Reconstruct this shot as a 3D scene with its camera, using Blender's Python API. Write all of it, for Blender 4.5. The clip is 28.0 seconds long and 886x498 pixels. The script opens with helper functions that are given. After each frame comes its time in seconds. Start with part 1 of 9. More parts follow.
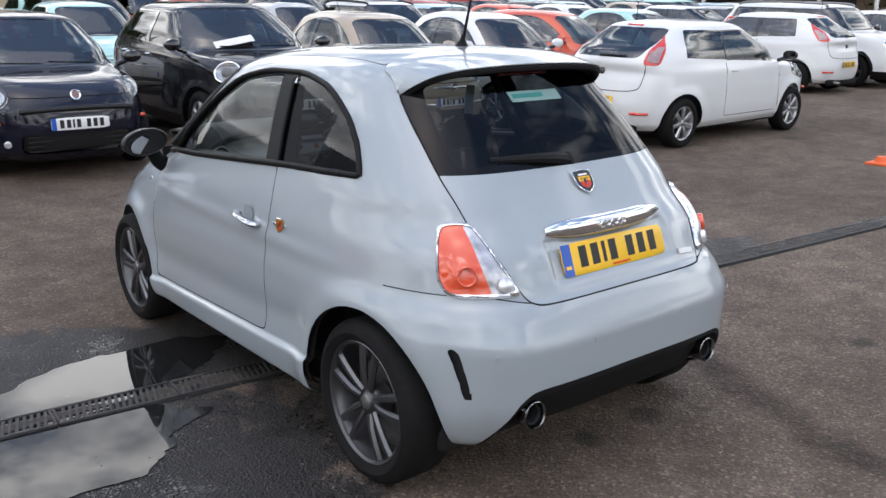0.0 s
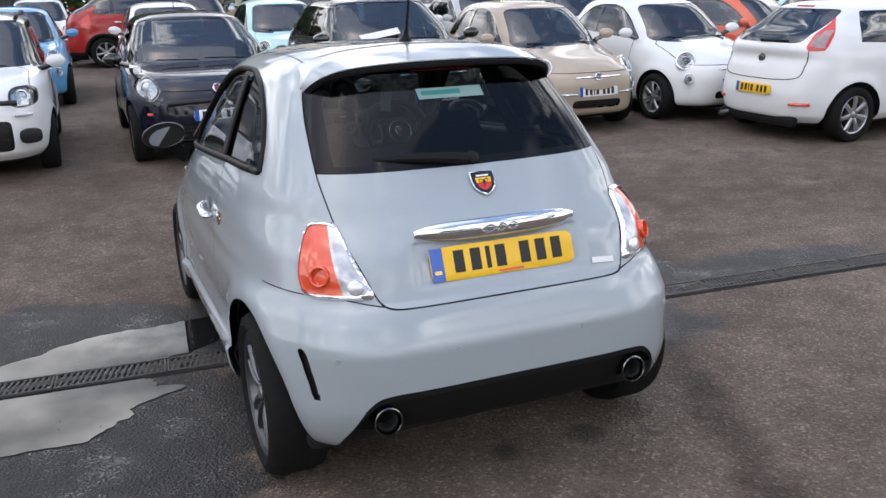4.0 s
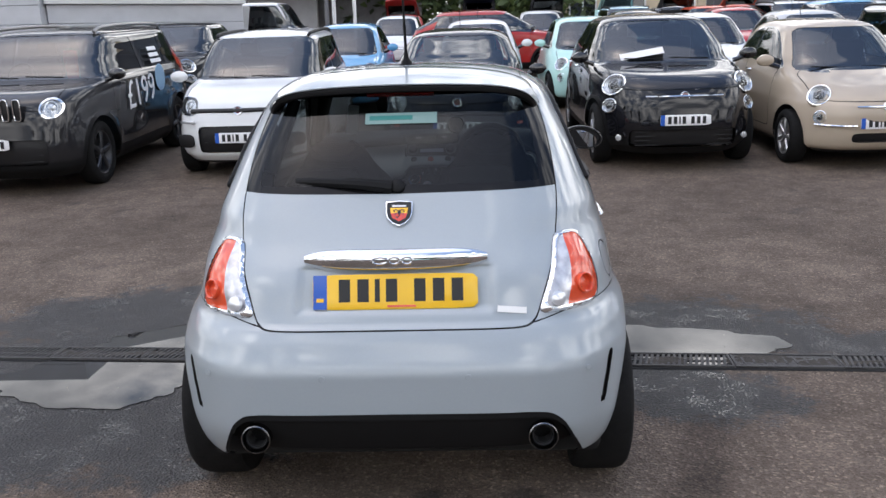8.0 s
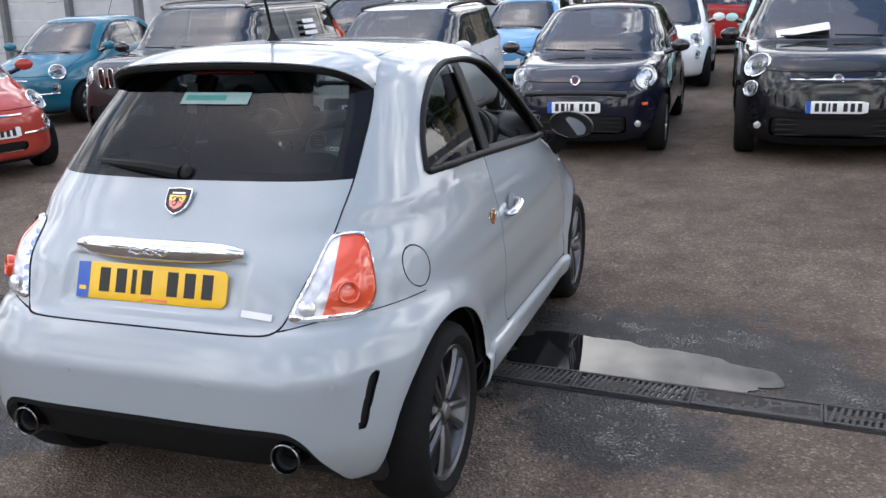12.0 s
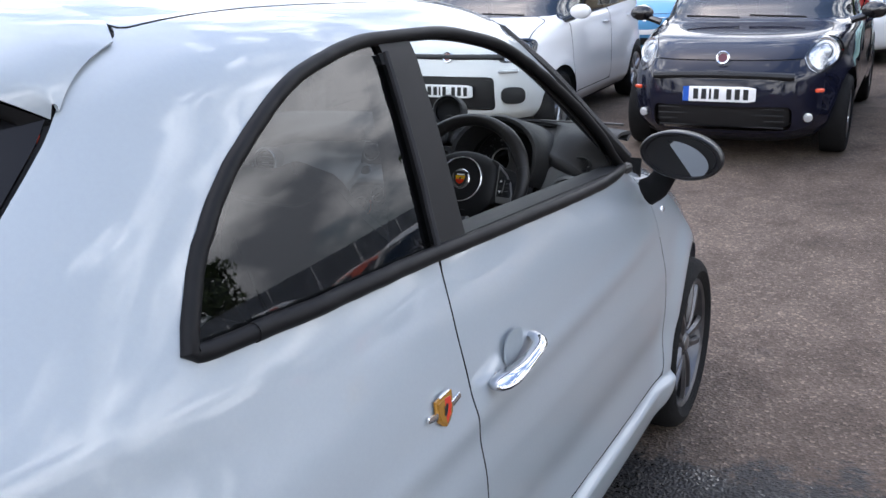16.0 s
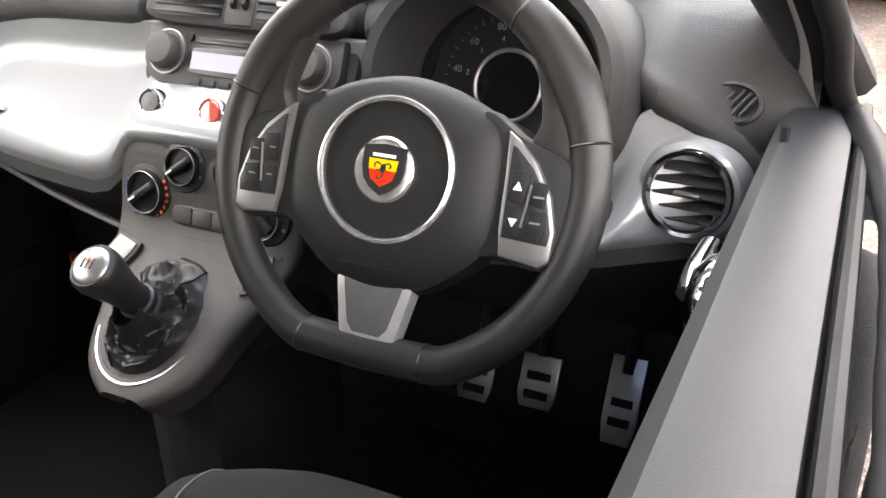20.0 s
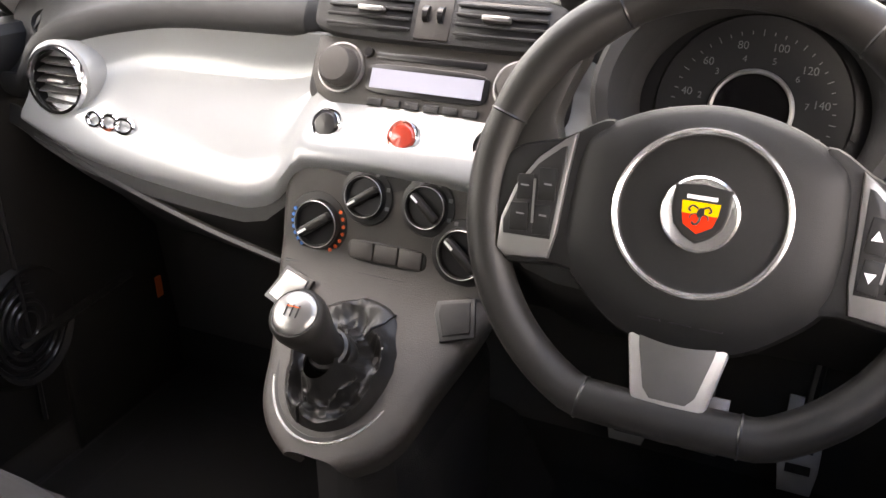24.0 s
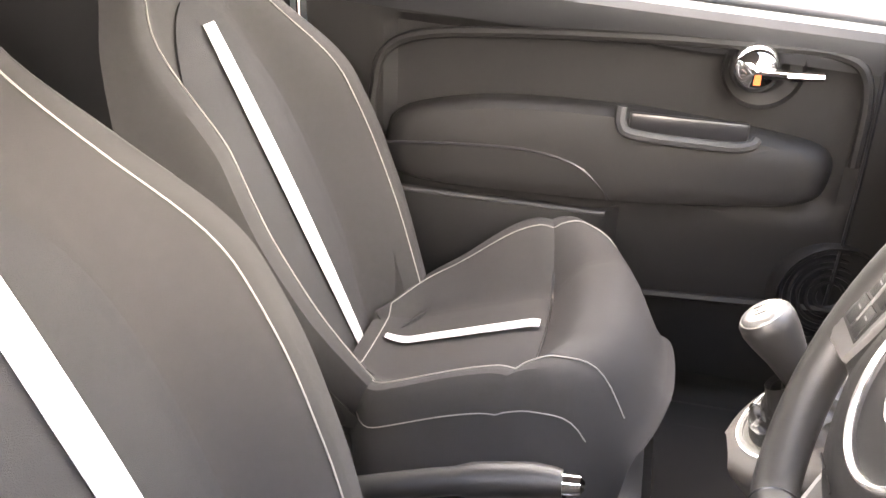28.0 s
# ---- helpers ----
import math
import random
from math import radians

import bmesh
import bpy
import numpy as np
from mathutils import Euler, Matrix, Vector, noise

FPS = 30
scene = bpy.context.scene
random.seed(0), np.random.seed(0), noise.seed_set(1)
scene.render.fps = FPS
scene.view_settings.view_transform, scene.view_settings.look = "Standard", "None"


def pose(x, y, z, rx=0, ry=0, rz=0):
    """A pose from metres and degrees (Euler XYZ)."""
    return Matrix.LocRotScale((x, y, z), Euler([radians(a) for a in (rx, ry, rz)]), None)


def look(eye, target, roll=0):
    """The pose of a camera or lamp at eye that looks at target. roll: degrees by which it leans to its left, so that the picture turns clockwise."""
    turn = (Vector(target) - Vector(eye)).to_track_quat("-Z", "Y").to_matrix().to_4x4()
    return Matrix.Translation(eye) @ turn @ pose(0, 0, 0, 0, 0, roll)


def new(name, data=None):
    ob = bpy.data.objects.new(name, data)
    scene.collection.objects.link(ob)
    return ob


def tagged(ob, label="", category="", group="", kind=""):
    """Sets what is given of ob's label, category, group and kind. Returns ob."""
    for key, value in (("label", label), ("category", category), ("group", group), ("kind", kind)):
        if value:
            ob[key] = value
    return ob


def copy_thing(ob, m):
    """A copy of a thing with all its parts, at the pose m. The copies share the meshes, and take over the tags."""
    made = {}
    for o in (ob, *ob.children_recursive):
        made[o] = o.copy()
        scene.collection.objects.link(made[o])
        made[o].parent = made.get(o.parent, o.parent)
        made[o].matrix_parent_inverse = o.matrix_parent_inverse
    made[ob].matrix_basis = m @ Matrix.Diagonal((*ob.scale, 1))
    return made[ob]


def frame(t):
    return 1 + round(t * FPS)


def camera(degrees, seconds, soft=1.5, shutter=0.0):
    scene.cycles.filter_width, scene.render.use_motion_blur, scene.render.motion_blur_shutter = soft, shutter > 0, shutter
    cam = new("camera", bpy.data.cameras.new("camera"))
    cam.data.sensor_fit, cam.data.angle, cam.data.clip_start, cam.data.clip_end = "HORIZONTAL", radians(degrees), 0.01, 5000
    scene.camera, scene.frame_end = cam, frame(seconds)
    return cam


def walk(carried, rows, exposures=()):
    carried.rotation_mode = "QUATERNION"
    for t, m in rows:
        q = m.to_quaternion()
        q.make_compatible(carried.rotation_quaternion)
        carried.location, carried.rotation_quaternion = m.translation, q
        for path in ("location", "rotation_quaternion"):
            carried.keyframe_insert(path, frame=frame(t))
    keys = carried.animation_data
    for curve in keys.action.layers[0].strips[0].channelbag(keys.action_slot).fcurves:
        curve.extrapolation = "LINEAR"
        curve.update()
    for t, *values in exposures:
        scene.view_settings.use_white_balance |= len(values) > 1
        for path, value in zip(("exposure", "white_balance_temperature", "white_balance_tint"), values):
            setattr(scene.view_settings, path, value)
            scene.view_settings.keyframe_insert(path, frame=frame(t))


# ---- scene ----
cam = camera(54.1, 28.0)
EXPOSURES = [
    (0, 0.43, 6550, 10), (9, 0.50, 6550, 11), (12.5, 0.60, 6500, 11), (15, 0.66, 6300, 12), (16, 0.96, 6250, 12), (17, 1.36, 6250, 12), (18, 1.88, 6800, 14), (19, 2.4, 7350, 14), (20, 3.6, 7650, 16),
    (20.8, 4.2, 8000, 18), (21.5, 4.3, 8050, 19), (24, 3.6, 8050, 19), (25, 4.5, 8150, 21), (26, 4.42, 8150, 18), (27, 4.1, 8150, 18), (28, 5.3, 8350, 20),
]
PATH = [
    (0, (-2.269, -3.526, 1.566), (-1.076, -2.0, 1.067), -0.7),
    (0.5, (-2.186, -3.66, 1.559), (-0.997, -2.128, 1.07), -0.1),
    (1, (-2.116, -3.751, 1.575), (-0.961, -2.185, 1.111), -0.4),
    (1.5, (-1.983, -3.746, 1.563), (-0.853, -2.17, 1.074), -1.5),
    (2, (-1.856, -3.796, 1.575), (-0.768, -2.193, 1.079), -1.5),
    (2.5, (-1.682, -3.92, 1.579), (-0.66, -2.27, 1.097), -1.8),
    (3, (-1.539, -4.036, 1.581), (-0.623, -2.329, 1.082), -2.1),
    (3.5, (-1.395, -4.039, 1.569), (-0.566, -2.29, 1.064), -2.1),
    (5.5, (-0.663, -4.216, 1.561), (-0.264, -2.32, 1.067), -3.0),
    (6, (-0.496, -4.22, 1.573), (-0.182, -2.299, 1.113), -3.0),
    (6.5, (-0.247, -4.256, 1.561), (-0.073, -2.319, 1.096), -4.3),
    (7, (-0.069, -4.301, 1.561), (0.031, -2.357, 1.103), -3.2),
    (7.5, (0.088, -4.264, 1.542), (0.084, -2.317, 1.085), -2.5),
    (8, (0.262, -4.213, 1.545), (0.182, -2.266, 1.094), -1.7),
    (8.5, (0.498, -4.233, 1.543), (0.292, -2.295, 1.093), -2.6),
    (9, (0.687, -4.237, 1.553), (0.376, -2.308, 1.128), -3.0),
    (9.5, (0.838, -4.184, 1.538), (0.406, -2.275, 1.129), -2.5),
    (10, (0.999, -4.113, 1.541), (0.475, -2.226, 1.137), -1.8),
    (10.5, (1.235, -4.059, 1.535), (0.646, -2.195, 1.11), -1.7),
    (11, (1.411, -4.0, 1.54), (0.795, -2.153, 1.084), -1.5),
    (11.5, (1.519, -3.812, 1.513), (0.895, -1.972, 1.039), -1.2),
    (12, (1.61, -3.637, 1.517), (0.984, -1.803, 1.023), -1.3),
    (12.5, (1.724, -3.401, 1.514), (1.011, -1.592, 1.047), -1.6),
    (14.5, (1.626, -2.395, 1.486), (0.72, -0.688, 0.971), -2.4),
    (15, (1.495, -2.164, 1.489), (0.625, -0.444, 0.954), -2.7),
    (15.5, (1.413, -1.943, 1.467), (0.553, -0.23, 0.898), -2.3),
    (16, (1.373, -1.683, 1.458), (0.447, 0.0, 0.901), -1.4),
    (16.5, (1.271, -1.417, 1.422), (0.345, 0.25, 0.818), -0.9),
    (17, (1.161, -1.151, 1.414), (0.284, 0.499, 0.703), -2.3),
    (17.5, (1.095, -0.9, 1.405), (0.215, 0.763, 0.727), -1.1),
    (18, (0.956, -0.741, 1.376), (0.088, 0.926, 0.693), -0.4),
    (18.5, (0.843, -0.604, 1.354), (0.039, 1.053, 0.573), -0.4),
    (19, (0.788, -0.466, 1.313), (-0.092, 1.15, 0.529), -0.4),
    (19.5, (0.751, -0.332, 1.286), (-0.206, 1.212, 0.449), -0.7),
    (20, (0.669, -0.273, 1.257), (-0.111, 1.338, 0.365), -0.9),
    (20.5, (0.602, -0.241, 1.258), (0.042, 1.463, 0.373), -0.1),
    (21, (0.547, -0.232, 1.256), (0.066, 1.499, 0.375), 1.4),
    (21.5, (0.512, -0.232, 1.305), (-0.017, 1.452, 0.364), 3.7),
    (23.5, (0.391, -0.284, 1.248), (-0.063, 1.481, 0.426), 2.4),
    (24, (0.399, -0.282, 1.249), (-0.33, 1.356, 0.363), -0.0),
    (24.5, (0.445, -0.243, 1.231), (-0.678, 1.127, 0.302), 1.2),
    (25, (0.505, -0.2, 1.221), (-0.785, 0.982, 0.253), 1.9),
    (25.5, (0.61, -0.191, 1.226), (-0.836, 0.83, 0.295), 2.8),
    (26, (0.655, -0.125, 1.23), (-0.869, 0.794, 0.319), 3.2),
    (26.5, (0.672, 0.001, 1.237), (-0.99, 0.588, 0.292), 1.6),
    (27, (0.708, 0.092, 1.253), (-1.034, 0.319, 0.296), 2.8),
    (27.5, (0.741, 0.078, 1.253), (-1.008, 0.09, 0.282), 2.4),
    (28, (0.778, 0.136, 1.269), (-0.967, -0.263, 0.378), 2.3),
]
walk(cam, [(t, look(eye, target, roll)) for t, eye, target, roll in PATH], exposures=EXPOSURES)

# ---------------------------------------------------------------- light
world = bpy.data.worlds.new("world")
scene.world = world
world.use_nodes = True
wn, wl = world.node_tree.nodes, world.node_tree.links
wn.clear()
w_out, w_bg, w_sky = wn.new("ShaderNodeOutputWorld"), wn.new("ShaderNodeBackground"), wn.new("ShaderNodeTexSky")
SUN_EL, SUN_ROT = radians(70), radians(-100)
w_sky.sky_type, w_sky.sun_disc, w_sky.sun_elevation, w_sky.sun_rotation = "NISHITA", False, SUN_EL, SUN_ROT
w_co, w_map, w_no, w_ramp, w_mix = (wn.new(k) for k in ("ShaderNodeTexCoord", "ShaderNodeMapping", "ShaderNodeTexNoise", "ShaderNodeValToRGB", "ShaderNodeMix"))
w_no2, w_ramp2 = wn.new("ShaderNodeTexNoise"), wn.new("ShaderNodeValToRGB")
w_map.inputs["Scale"].default_value = (1.0, 1.0, 2.4)
w_map.inputs["Location"].default_value = (0.35, 0.1, 0.6)
w_no.inputs["Scale"].default_value, w_no.inputs["Detail"].default_value, w_no.inputs["Roughness"].default_value = 4.2, 10, 0.58
w_no2.inputs["Scale"].default_value, w_no2.inputs["Detail"].default_value = 4.6, 9
w_ramp.color_ramp.elements[0].position, w_ramp.color_ramp.elements[1].position = 0.42, 0.56
w_ramp2.color_ramp.elements[0].position, w_ramp2.color_ramp.elements[1].position = 0.40, 0.60
w_ramp2.color_ramp.elements[0].color, w_ramp2.color_ramp.elements[1].color = (5.4, 5.8, 6.5, 1), (23.0, 23.0, 23.2, 1)
w_mix.data_type = "RGBA"
wl.new(w_co.outputs["Generated"], w_map.inputs["Vector"])
wl.new(w_map.outputs["Vector"], w_no.inputs["Vector"])
wl.new(w_map.outputs["Vector"], w_no2.inputs["Vector"])
w_sep, w_hor = wn.new("ShaderNodeSeparateXYZ"), wn.new("ShaderNodeMath")
w_hor.operation = "MULTIPLY_ADD"
wl.new(w_co.outputs["Generated"], w_sep.inputs[0])
wl.new(w_sep.outputs["Z"], w_hor.inputs[0])
w_hor.inputs[1].default_value = -0.42
w_sum = wn.new("ShaderNodeMath")
w_sum.operation = "ADD"
wl.new(w_no.outputs["Fac"], w_hor.inputs[2])
wl.new(w_hor.outputs[0], w_sum.inputs[0])
w_sum.inputs[1].default_value = 0.195
wl.new(w_sum.outputs[0], w_ramp.inputs["Fac"])
wl.new(w_no2.outputs["Fac"], w_ramp2.inputs["Fac"])
wl.new(w_ramp.outputs["Color"], w_mix.inputs["Factor"])
wl.new(w_sky.outputs["Color"], w_mix.inputs["A"])
wl.new(w_ramp2.outputs["Color"], w_mix.inputs["B"])
w_up, w_dome = wn.new("ShaderNodeMapRange"), wn.new("ShaderNodeVectorMath")
w_up.inputs["From Min"].default_value, w_up.inputs["From Max"].default_value = 0.0, 1.0
w_up.inputs["To Min"].default_value, w_up.inputs["To Max"].default_value = 0.40, 1.52
w_dome.operation = "SCALE"
wl.new(w_sep.outputs["Z"], w_up.inputs["Value"])
wl.new(w_mix.outputs["Result"], w_dome.inputs[0])
wl.new(w_up.outputs["Result"], w_dome.inputs["Scale"])
wl.new(w_dome.outputs["Vector"], w_bg.inputs["Color"])
wl.new(w_bg.outputs["Background"], w_out.inputs["Surface"])
w_bg.inputs["Strength"].default_value = 0.145
sun = new("sun", bpy.data.lights.new("sun", "SUN"))
sun.data.energy, sun.data.angle, sun.data.color = 0.5, radians(84), (1.0, 0.95, 0.88)
sun.matrix_world = look((0, 0, 0), (-math.sin(SUN_ROT) * math.cos(SUN_EL), -math.cos(SUN_ROT) * math.cos(SUN_EL), -math.sin(SUN_EL)))

# ---------------------------------------------------------------- materials
def mat(name, color, rough=0.5, metal=0.0, coat=0.0, spec=0.5, var=0.0, scale=8.0, bump=0.0, bscale=60.0, rvar=0.0, trans=0.0, ior=1.45, emit=None, alpha=1.0, blotch=0.0):
    m = bpy.data.materials.new(name)
    m.use_nodes = True
    n, l = m.node_tree.nodes, m.node_tree.links
    b = n["Principled BSDF"]
    b.inputs["Base Color"].default_value = (*color, 1)
    b.inputs["Roughness"].default_value, b.inputs["Metallic"].default_value = rough, metal
    b.inputs["Coat Weight"].default_value, b.inputs["Coat Roughness"].default_value = coat, 0.03
    b.inputs["Specular IOR Level"].default_value, b.inputs["IOR"].default_value = spec, ior
    b.inputs["Transmission Weight"].default_value, b.inputs["Alpha"].default_value = trans, alpha
    if emit:
        b.inputs["Emission Color"].default_value, b.inputs["Emission Strength"].default_value = (*emit[0], 1), emit[1]
    if var or bump or rvar or blotch:
        co = n.new("ShaderNodeTexCoord")
    if var or rvar or blotch:
        a, c = n.new("ShaderNodeTexNoise"), n.new("ShaderNodeTexNoise")
        a.inputs["Scale"].default_value, a.inputs["Detail"].default_value = scale, 6
        c.inputs["Scale"].default_value, c.inputs["Detail"].default_value = scale * 0.17, 4
        mr, ml = n.new("ShaderNodeMapRange"), n.new("ShaderNodeMath")
        l.new(co.outputs["Object"], a.inputs["Vector"])
        l.new(co.outputs["Object"], c.inputs["Vector"])
        ml.operation = "ADD"
        l.new(a.outputs["Fac"], ml.inputs[0])
        l.new(c.outputs["Fac"], ml.inputs[1])
        mr.inputs["From Min"].default_value, mr.inputs["From Max"].default_value = 0.7, 1.3
        mr.inputs["To Min"].default_value, mr.inputs["To Max"].default_value = 1 - var, 1 + var
        l.new(ml.outputs[0], mr.inputs["Value"])
        mul = n.new("ShaderNodeVectorMath")
        mul.operation = "SCALE"
        mul.inputs[0].default_value = color
        l.new(mr.outputs["Result"], mul.inputs["Scale"])
        l.new(mul.outputs["Vector"], b.inputs["Base Color"])
        if rvar:
            m2 = n.new("ShaderNodeMapRange")
            m2.inputs["From Min"].default_value, m2.inputs["From Max"].default_value = 0.7, 1.3
            m2.inputs["To Min"].default_value, m2.inputs["To Max"].default_value = max(0.02, rough - rvar), min(1, rough + rvar)
            l.new(ml.outputs[0], m2.inputs["Value"])
            l.new(m2.outputs["Result"], b.inputs["Roughness"])
    if bump:
        t, bu = n.new("ShaderNodeTexNoise"), n.new("ShaderNodeBump")
        t.inputs["Scale"].default_value, t.inputs["Detail"].default_value = bscale, 4
        bu.inputs["Strength"].default_value, bu.inputs["Distance"].default_value = bump, 0.01
        l.new(co.outputs["Object"], t.inputs["Vector"])
        l.new(t.outputs["Fac"], bu.inputs["Height"])
        l.new(bu.outputs["Normal"], b.inputs["Normal"])
    return m


def tinted_paint():
    """Car paint whose colour comes from each object's own colour."""
    m = mat("car_paint", (0.5, 0.5, 0.5), rough=0.5, coat=0.9, spec=0.08)
    n, l = m.node_tree.nodes, m.node_tree.links
    info = n.new("ShaderNodeObjectInfo")
    l.new(info.outputs["Color"], n["Principled BSDF"].inputs["Base Color"])
    return m


GREY_PAINT = mat("grey_car_paint", (0.330, 0.368, 0.390), rough=0.34, coat=1.0, var=0.02, scale=900)
TINT_PAINT = tinted_paint()
# the body grey made darker, for the shade inside the handle cup
CUP_SHADE = mat("handle_cup_shade", (0.25, 0.285, 0.305), rough=0.55, var=0.03, scale=60)
SEAM = mat("seam_dark", (0.012, 0.012, 0.013), rough=0.8)
BLACK_PLASTIC = mat("black_plastic", (0.010, 0.010, 0.0105), rough=0.5, spec=0.16, bump=0.02, bscale=700, var=0.15, scale=30)
GLOSS_BLACK = mat("gloss_black", (0.008, 0.008, 0.009), rough=0.08, coat=1.0)
RUBBER = mat("tyre_rubber", (0.009, 0.0088, 0.0088), rough=0.85, spec=0.22, var=0.25, scale=40, bump=0.3, bscale=300)
ALLOY = mat("alloy_grey", (0.13, 0.13, 0.135), rough=0.36, metal=0.9, var=0.1, scale=30)
ALLOY_DARK = mat("alloy_dark", (0.07, 0.07, 0.075), rough=0.4, metal=0.7)
CHROME = mat("chrome", (0.86, 0.87, 0.88), rough=0.06, metal=1.0)
SATIN = mat("satin_metal", (0.25, 0.245, 0.24), rough=0.36, metal=0.8, var=0.08, scale=60)
STEEL = mat("brake_steel", (0.25, 0.24, 0.23), rough=0.4, metal=1.0, var=0.3, scale=30)
# near-black for underbodies, also standing in for shade under gratings and in boots
DARK_VOID = mat("underbody_shade_black", (0.01, 0.01, 0.01), rough=0.9)
RED_LENS = mat("red_lens", (0.62, 0.035, 0.02), rough=0.08, coat=1.0)
DARK_RED_LENS = mat("dark_red_lens", (0.09, 0.006, 0.006), rough=0.12, coat=1.0)
LAMP_RIM = mat("lamp_rim_silver", (0.88, 0.88, 0.89), rough=0.10, metal=0.9, coat=0.6)
RIBBED_LENS = mat("ribbed_clear_lens", (0.58, 0.58, 0.60), rough=0.2, metal=0.35, coat=1.0, var=0.35, scale=30)
MIRROR_BLACK = mat("mirror_black", (0.010, 0.010, 0.011), rough=0.28, spec=0.4)
MIRROR_SILVER = mat("mirror_silver", (0.46, 0.47, 0.49), rough=0.02, metal=1.0)
HANDLE_CHROME = mat("handle_chrome", (0.60, 0.61, 0.63), rough=0.07, metal=1.0)
AMBER_LENS = mat("amber_lens", (0.72, 0.085, 0.03), rough=0.1, coat=1.0)
CLEAR_LENS = mat("clear_lens", (0.72, 0.73, 0.75), rough=0.1, metal=0.5, coat=1.0)
YELLOW_PLATE = mat("yellow_plate", (0.85, 0.50, 0.012), rough=0.35, coat=0.4)
WHITE_PLATE = mat("white_plate", (0.80, 0.80, 0.79), rough=0.35, coat=0.4)
PLATE_BLUE = mat("plate_blue", (0.01, 0.09, 0.45), rough=0.35, coat=0.4)
PLATE_INK = mat("plate_ink", (0.012, 0.012, 0.012), rough=0.4)
BADGE_RED = mat("badge_red", (0.62, 0.035, 0.012), rough=0.15, coat=1.0)
BADGE_YELLOW = mat("badge_yellow", (0.85, 0.46, 0.01), rough=0.15, coat=1.0)
BADGE_GOLD = mat("badge_gold", (0.42, 0.20, 0.02), rough=0.25, metal=0.3, coat=1.0)
BADGE_DARK = mat("badge_dark_red", (0.10, 0.012, 0.02), rough=0.2, coat=1.0)


def glass(name, tint, dark, ior=1.52):
    """Thin window glass: clear film that tints, with a mirror gloss on top."""
    m = bpy.data.materials.new(name)
    m.use_nodes = True
    n, l = m.node_tree.nodes, m.node_tree.links
    n.remove(n["Principled BSDF"])
    tr, gl, mx, fr = n.new("ShaderNodeBsdfTransparent"), n.new("ShaderNodeBsdfGlossy"), n.new("ShaderNodeMixShader"), n.new("ShaderNodeLayerWeight")
    tr.inputs["Color"].default_value = (*[c * dark for c in tint], 1)
    gl.inputs["Roughness"].default_value = 0.015
    fr.inputs["Blend"].default_value = 0.5
    f0 = ((ior - 1) / (ior + 1)) ** 2
    po, ma = n.new("ShaderNodeMath"), n.new("ShaderNodeMath")
    po.operation, ma.operation = "POWER", "MULTIPLY_ADD"
    po.inputs[1].default_value = 5.0
    ma.inputs[1].default_value, ma.inputs[2].default_value = 1 - f0, f0
    l.new(fr.outputs["Facing"], po.inputs[0])
    l.new(po.outputs[0], ma.inputs[0])
    l.new(ma.outputs[0], mx.inputs["Fac"])
    l.new(tr.outputs["BSDF"], mx.inputs[1])
    l.new(gl.outputs["BSDF"], mx.inputs[2])
    l.new(mx.outputs["Shader"], n["Material Output"].inputs["Surface"])
    return m


GLASS = glass("window_glass", (0.88, 0.93, 0.91), 0.95)
GLASS_TINT = glass("tinted_glass", (0.58, 0.66, 0.68), 0.30, 1.42)
GLASS_QUARTER = glass("dark_quarter_glass", (0.60, 0.66, 0.68), 0.34, 1.75)

# ---------------------------------------------------------------- mesh helpers
def link_mesh(name, geo, material, normals=None, smooth=True):
    v, f = geo
    me = bpy.data.meshes.new(name)
    me.from_pydata([tuple(p) for p in v], [], [tuple(q) for q in f])
    me.materials.append(material)
    me.polygons.foreach_set("use_smooth", [smooth] * len(me.polygons))
    me.update()
    if normals is not None:
        me.normals_split_custom_set_from_vertices([tuple(q) for q in normals])
    elif smooth:
        me.set_sharp_from_angle(angle=radians(38))
    return new(name, me)


def part(name, geo, material, parent, label="", normals=None, smooth=True):
    ob = link_mesh(name, geo, material, normals, smooth)
    ob.parent = parent
    return tagged(ob, label)


def thing(name, label, category, group="", kind="", at=(0, 0, 0)):
    ob = new(name)
    ob.location = at
    ob.empty_display_size = 0.2
    return tagged(ob, label, category, group, kind)


def xf(geo, m):
    return [tuple(m @ Vector(p)) for p in geo[0]], geo[1]


def join(*geos):
    v, f = [], []
    for gv, gf in geos:
        k = len(v)
        v += [tuple(p) for p in gv]
        f += [tuple(i + k for i in q) for q in gf]
    return v, f


def grid(p, wrap_u=False, wrap_v=False, flip=False):
    p = np.asarray(p, float)
    nu, nv = p.shape[:2]
    f = []
    for i in range(nu if wrap_u else nu - 1):
        for j in range(nv if wrap_v else nv - 1):
            q = (i * nv + j, (i + 1) % nu * nv + j, (i + 1) % nu * nv + (j + 1) % nv, i * nv + (j + 1) % nv)
            f.append(q[::-1] if flip else q)
    return p.reshape(-1, 3), f


def grid_normals(p):
    du, dv = np.gradient(p, axis=0), np.gradient(p, axis=1)
    n = np.cross(du, dv)
    return n / np.maximum(np.linalg.norm(n, axis=-1, keepdims=True), 1e-9)


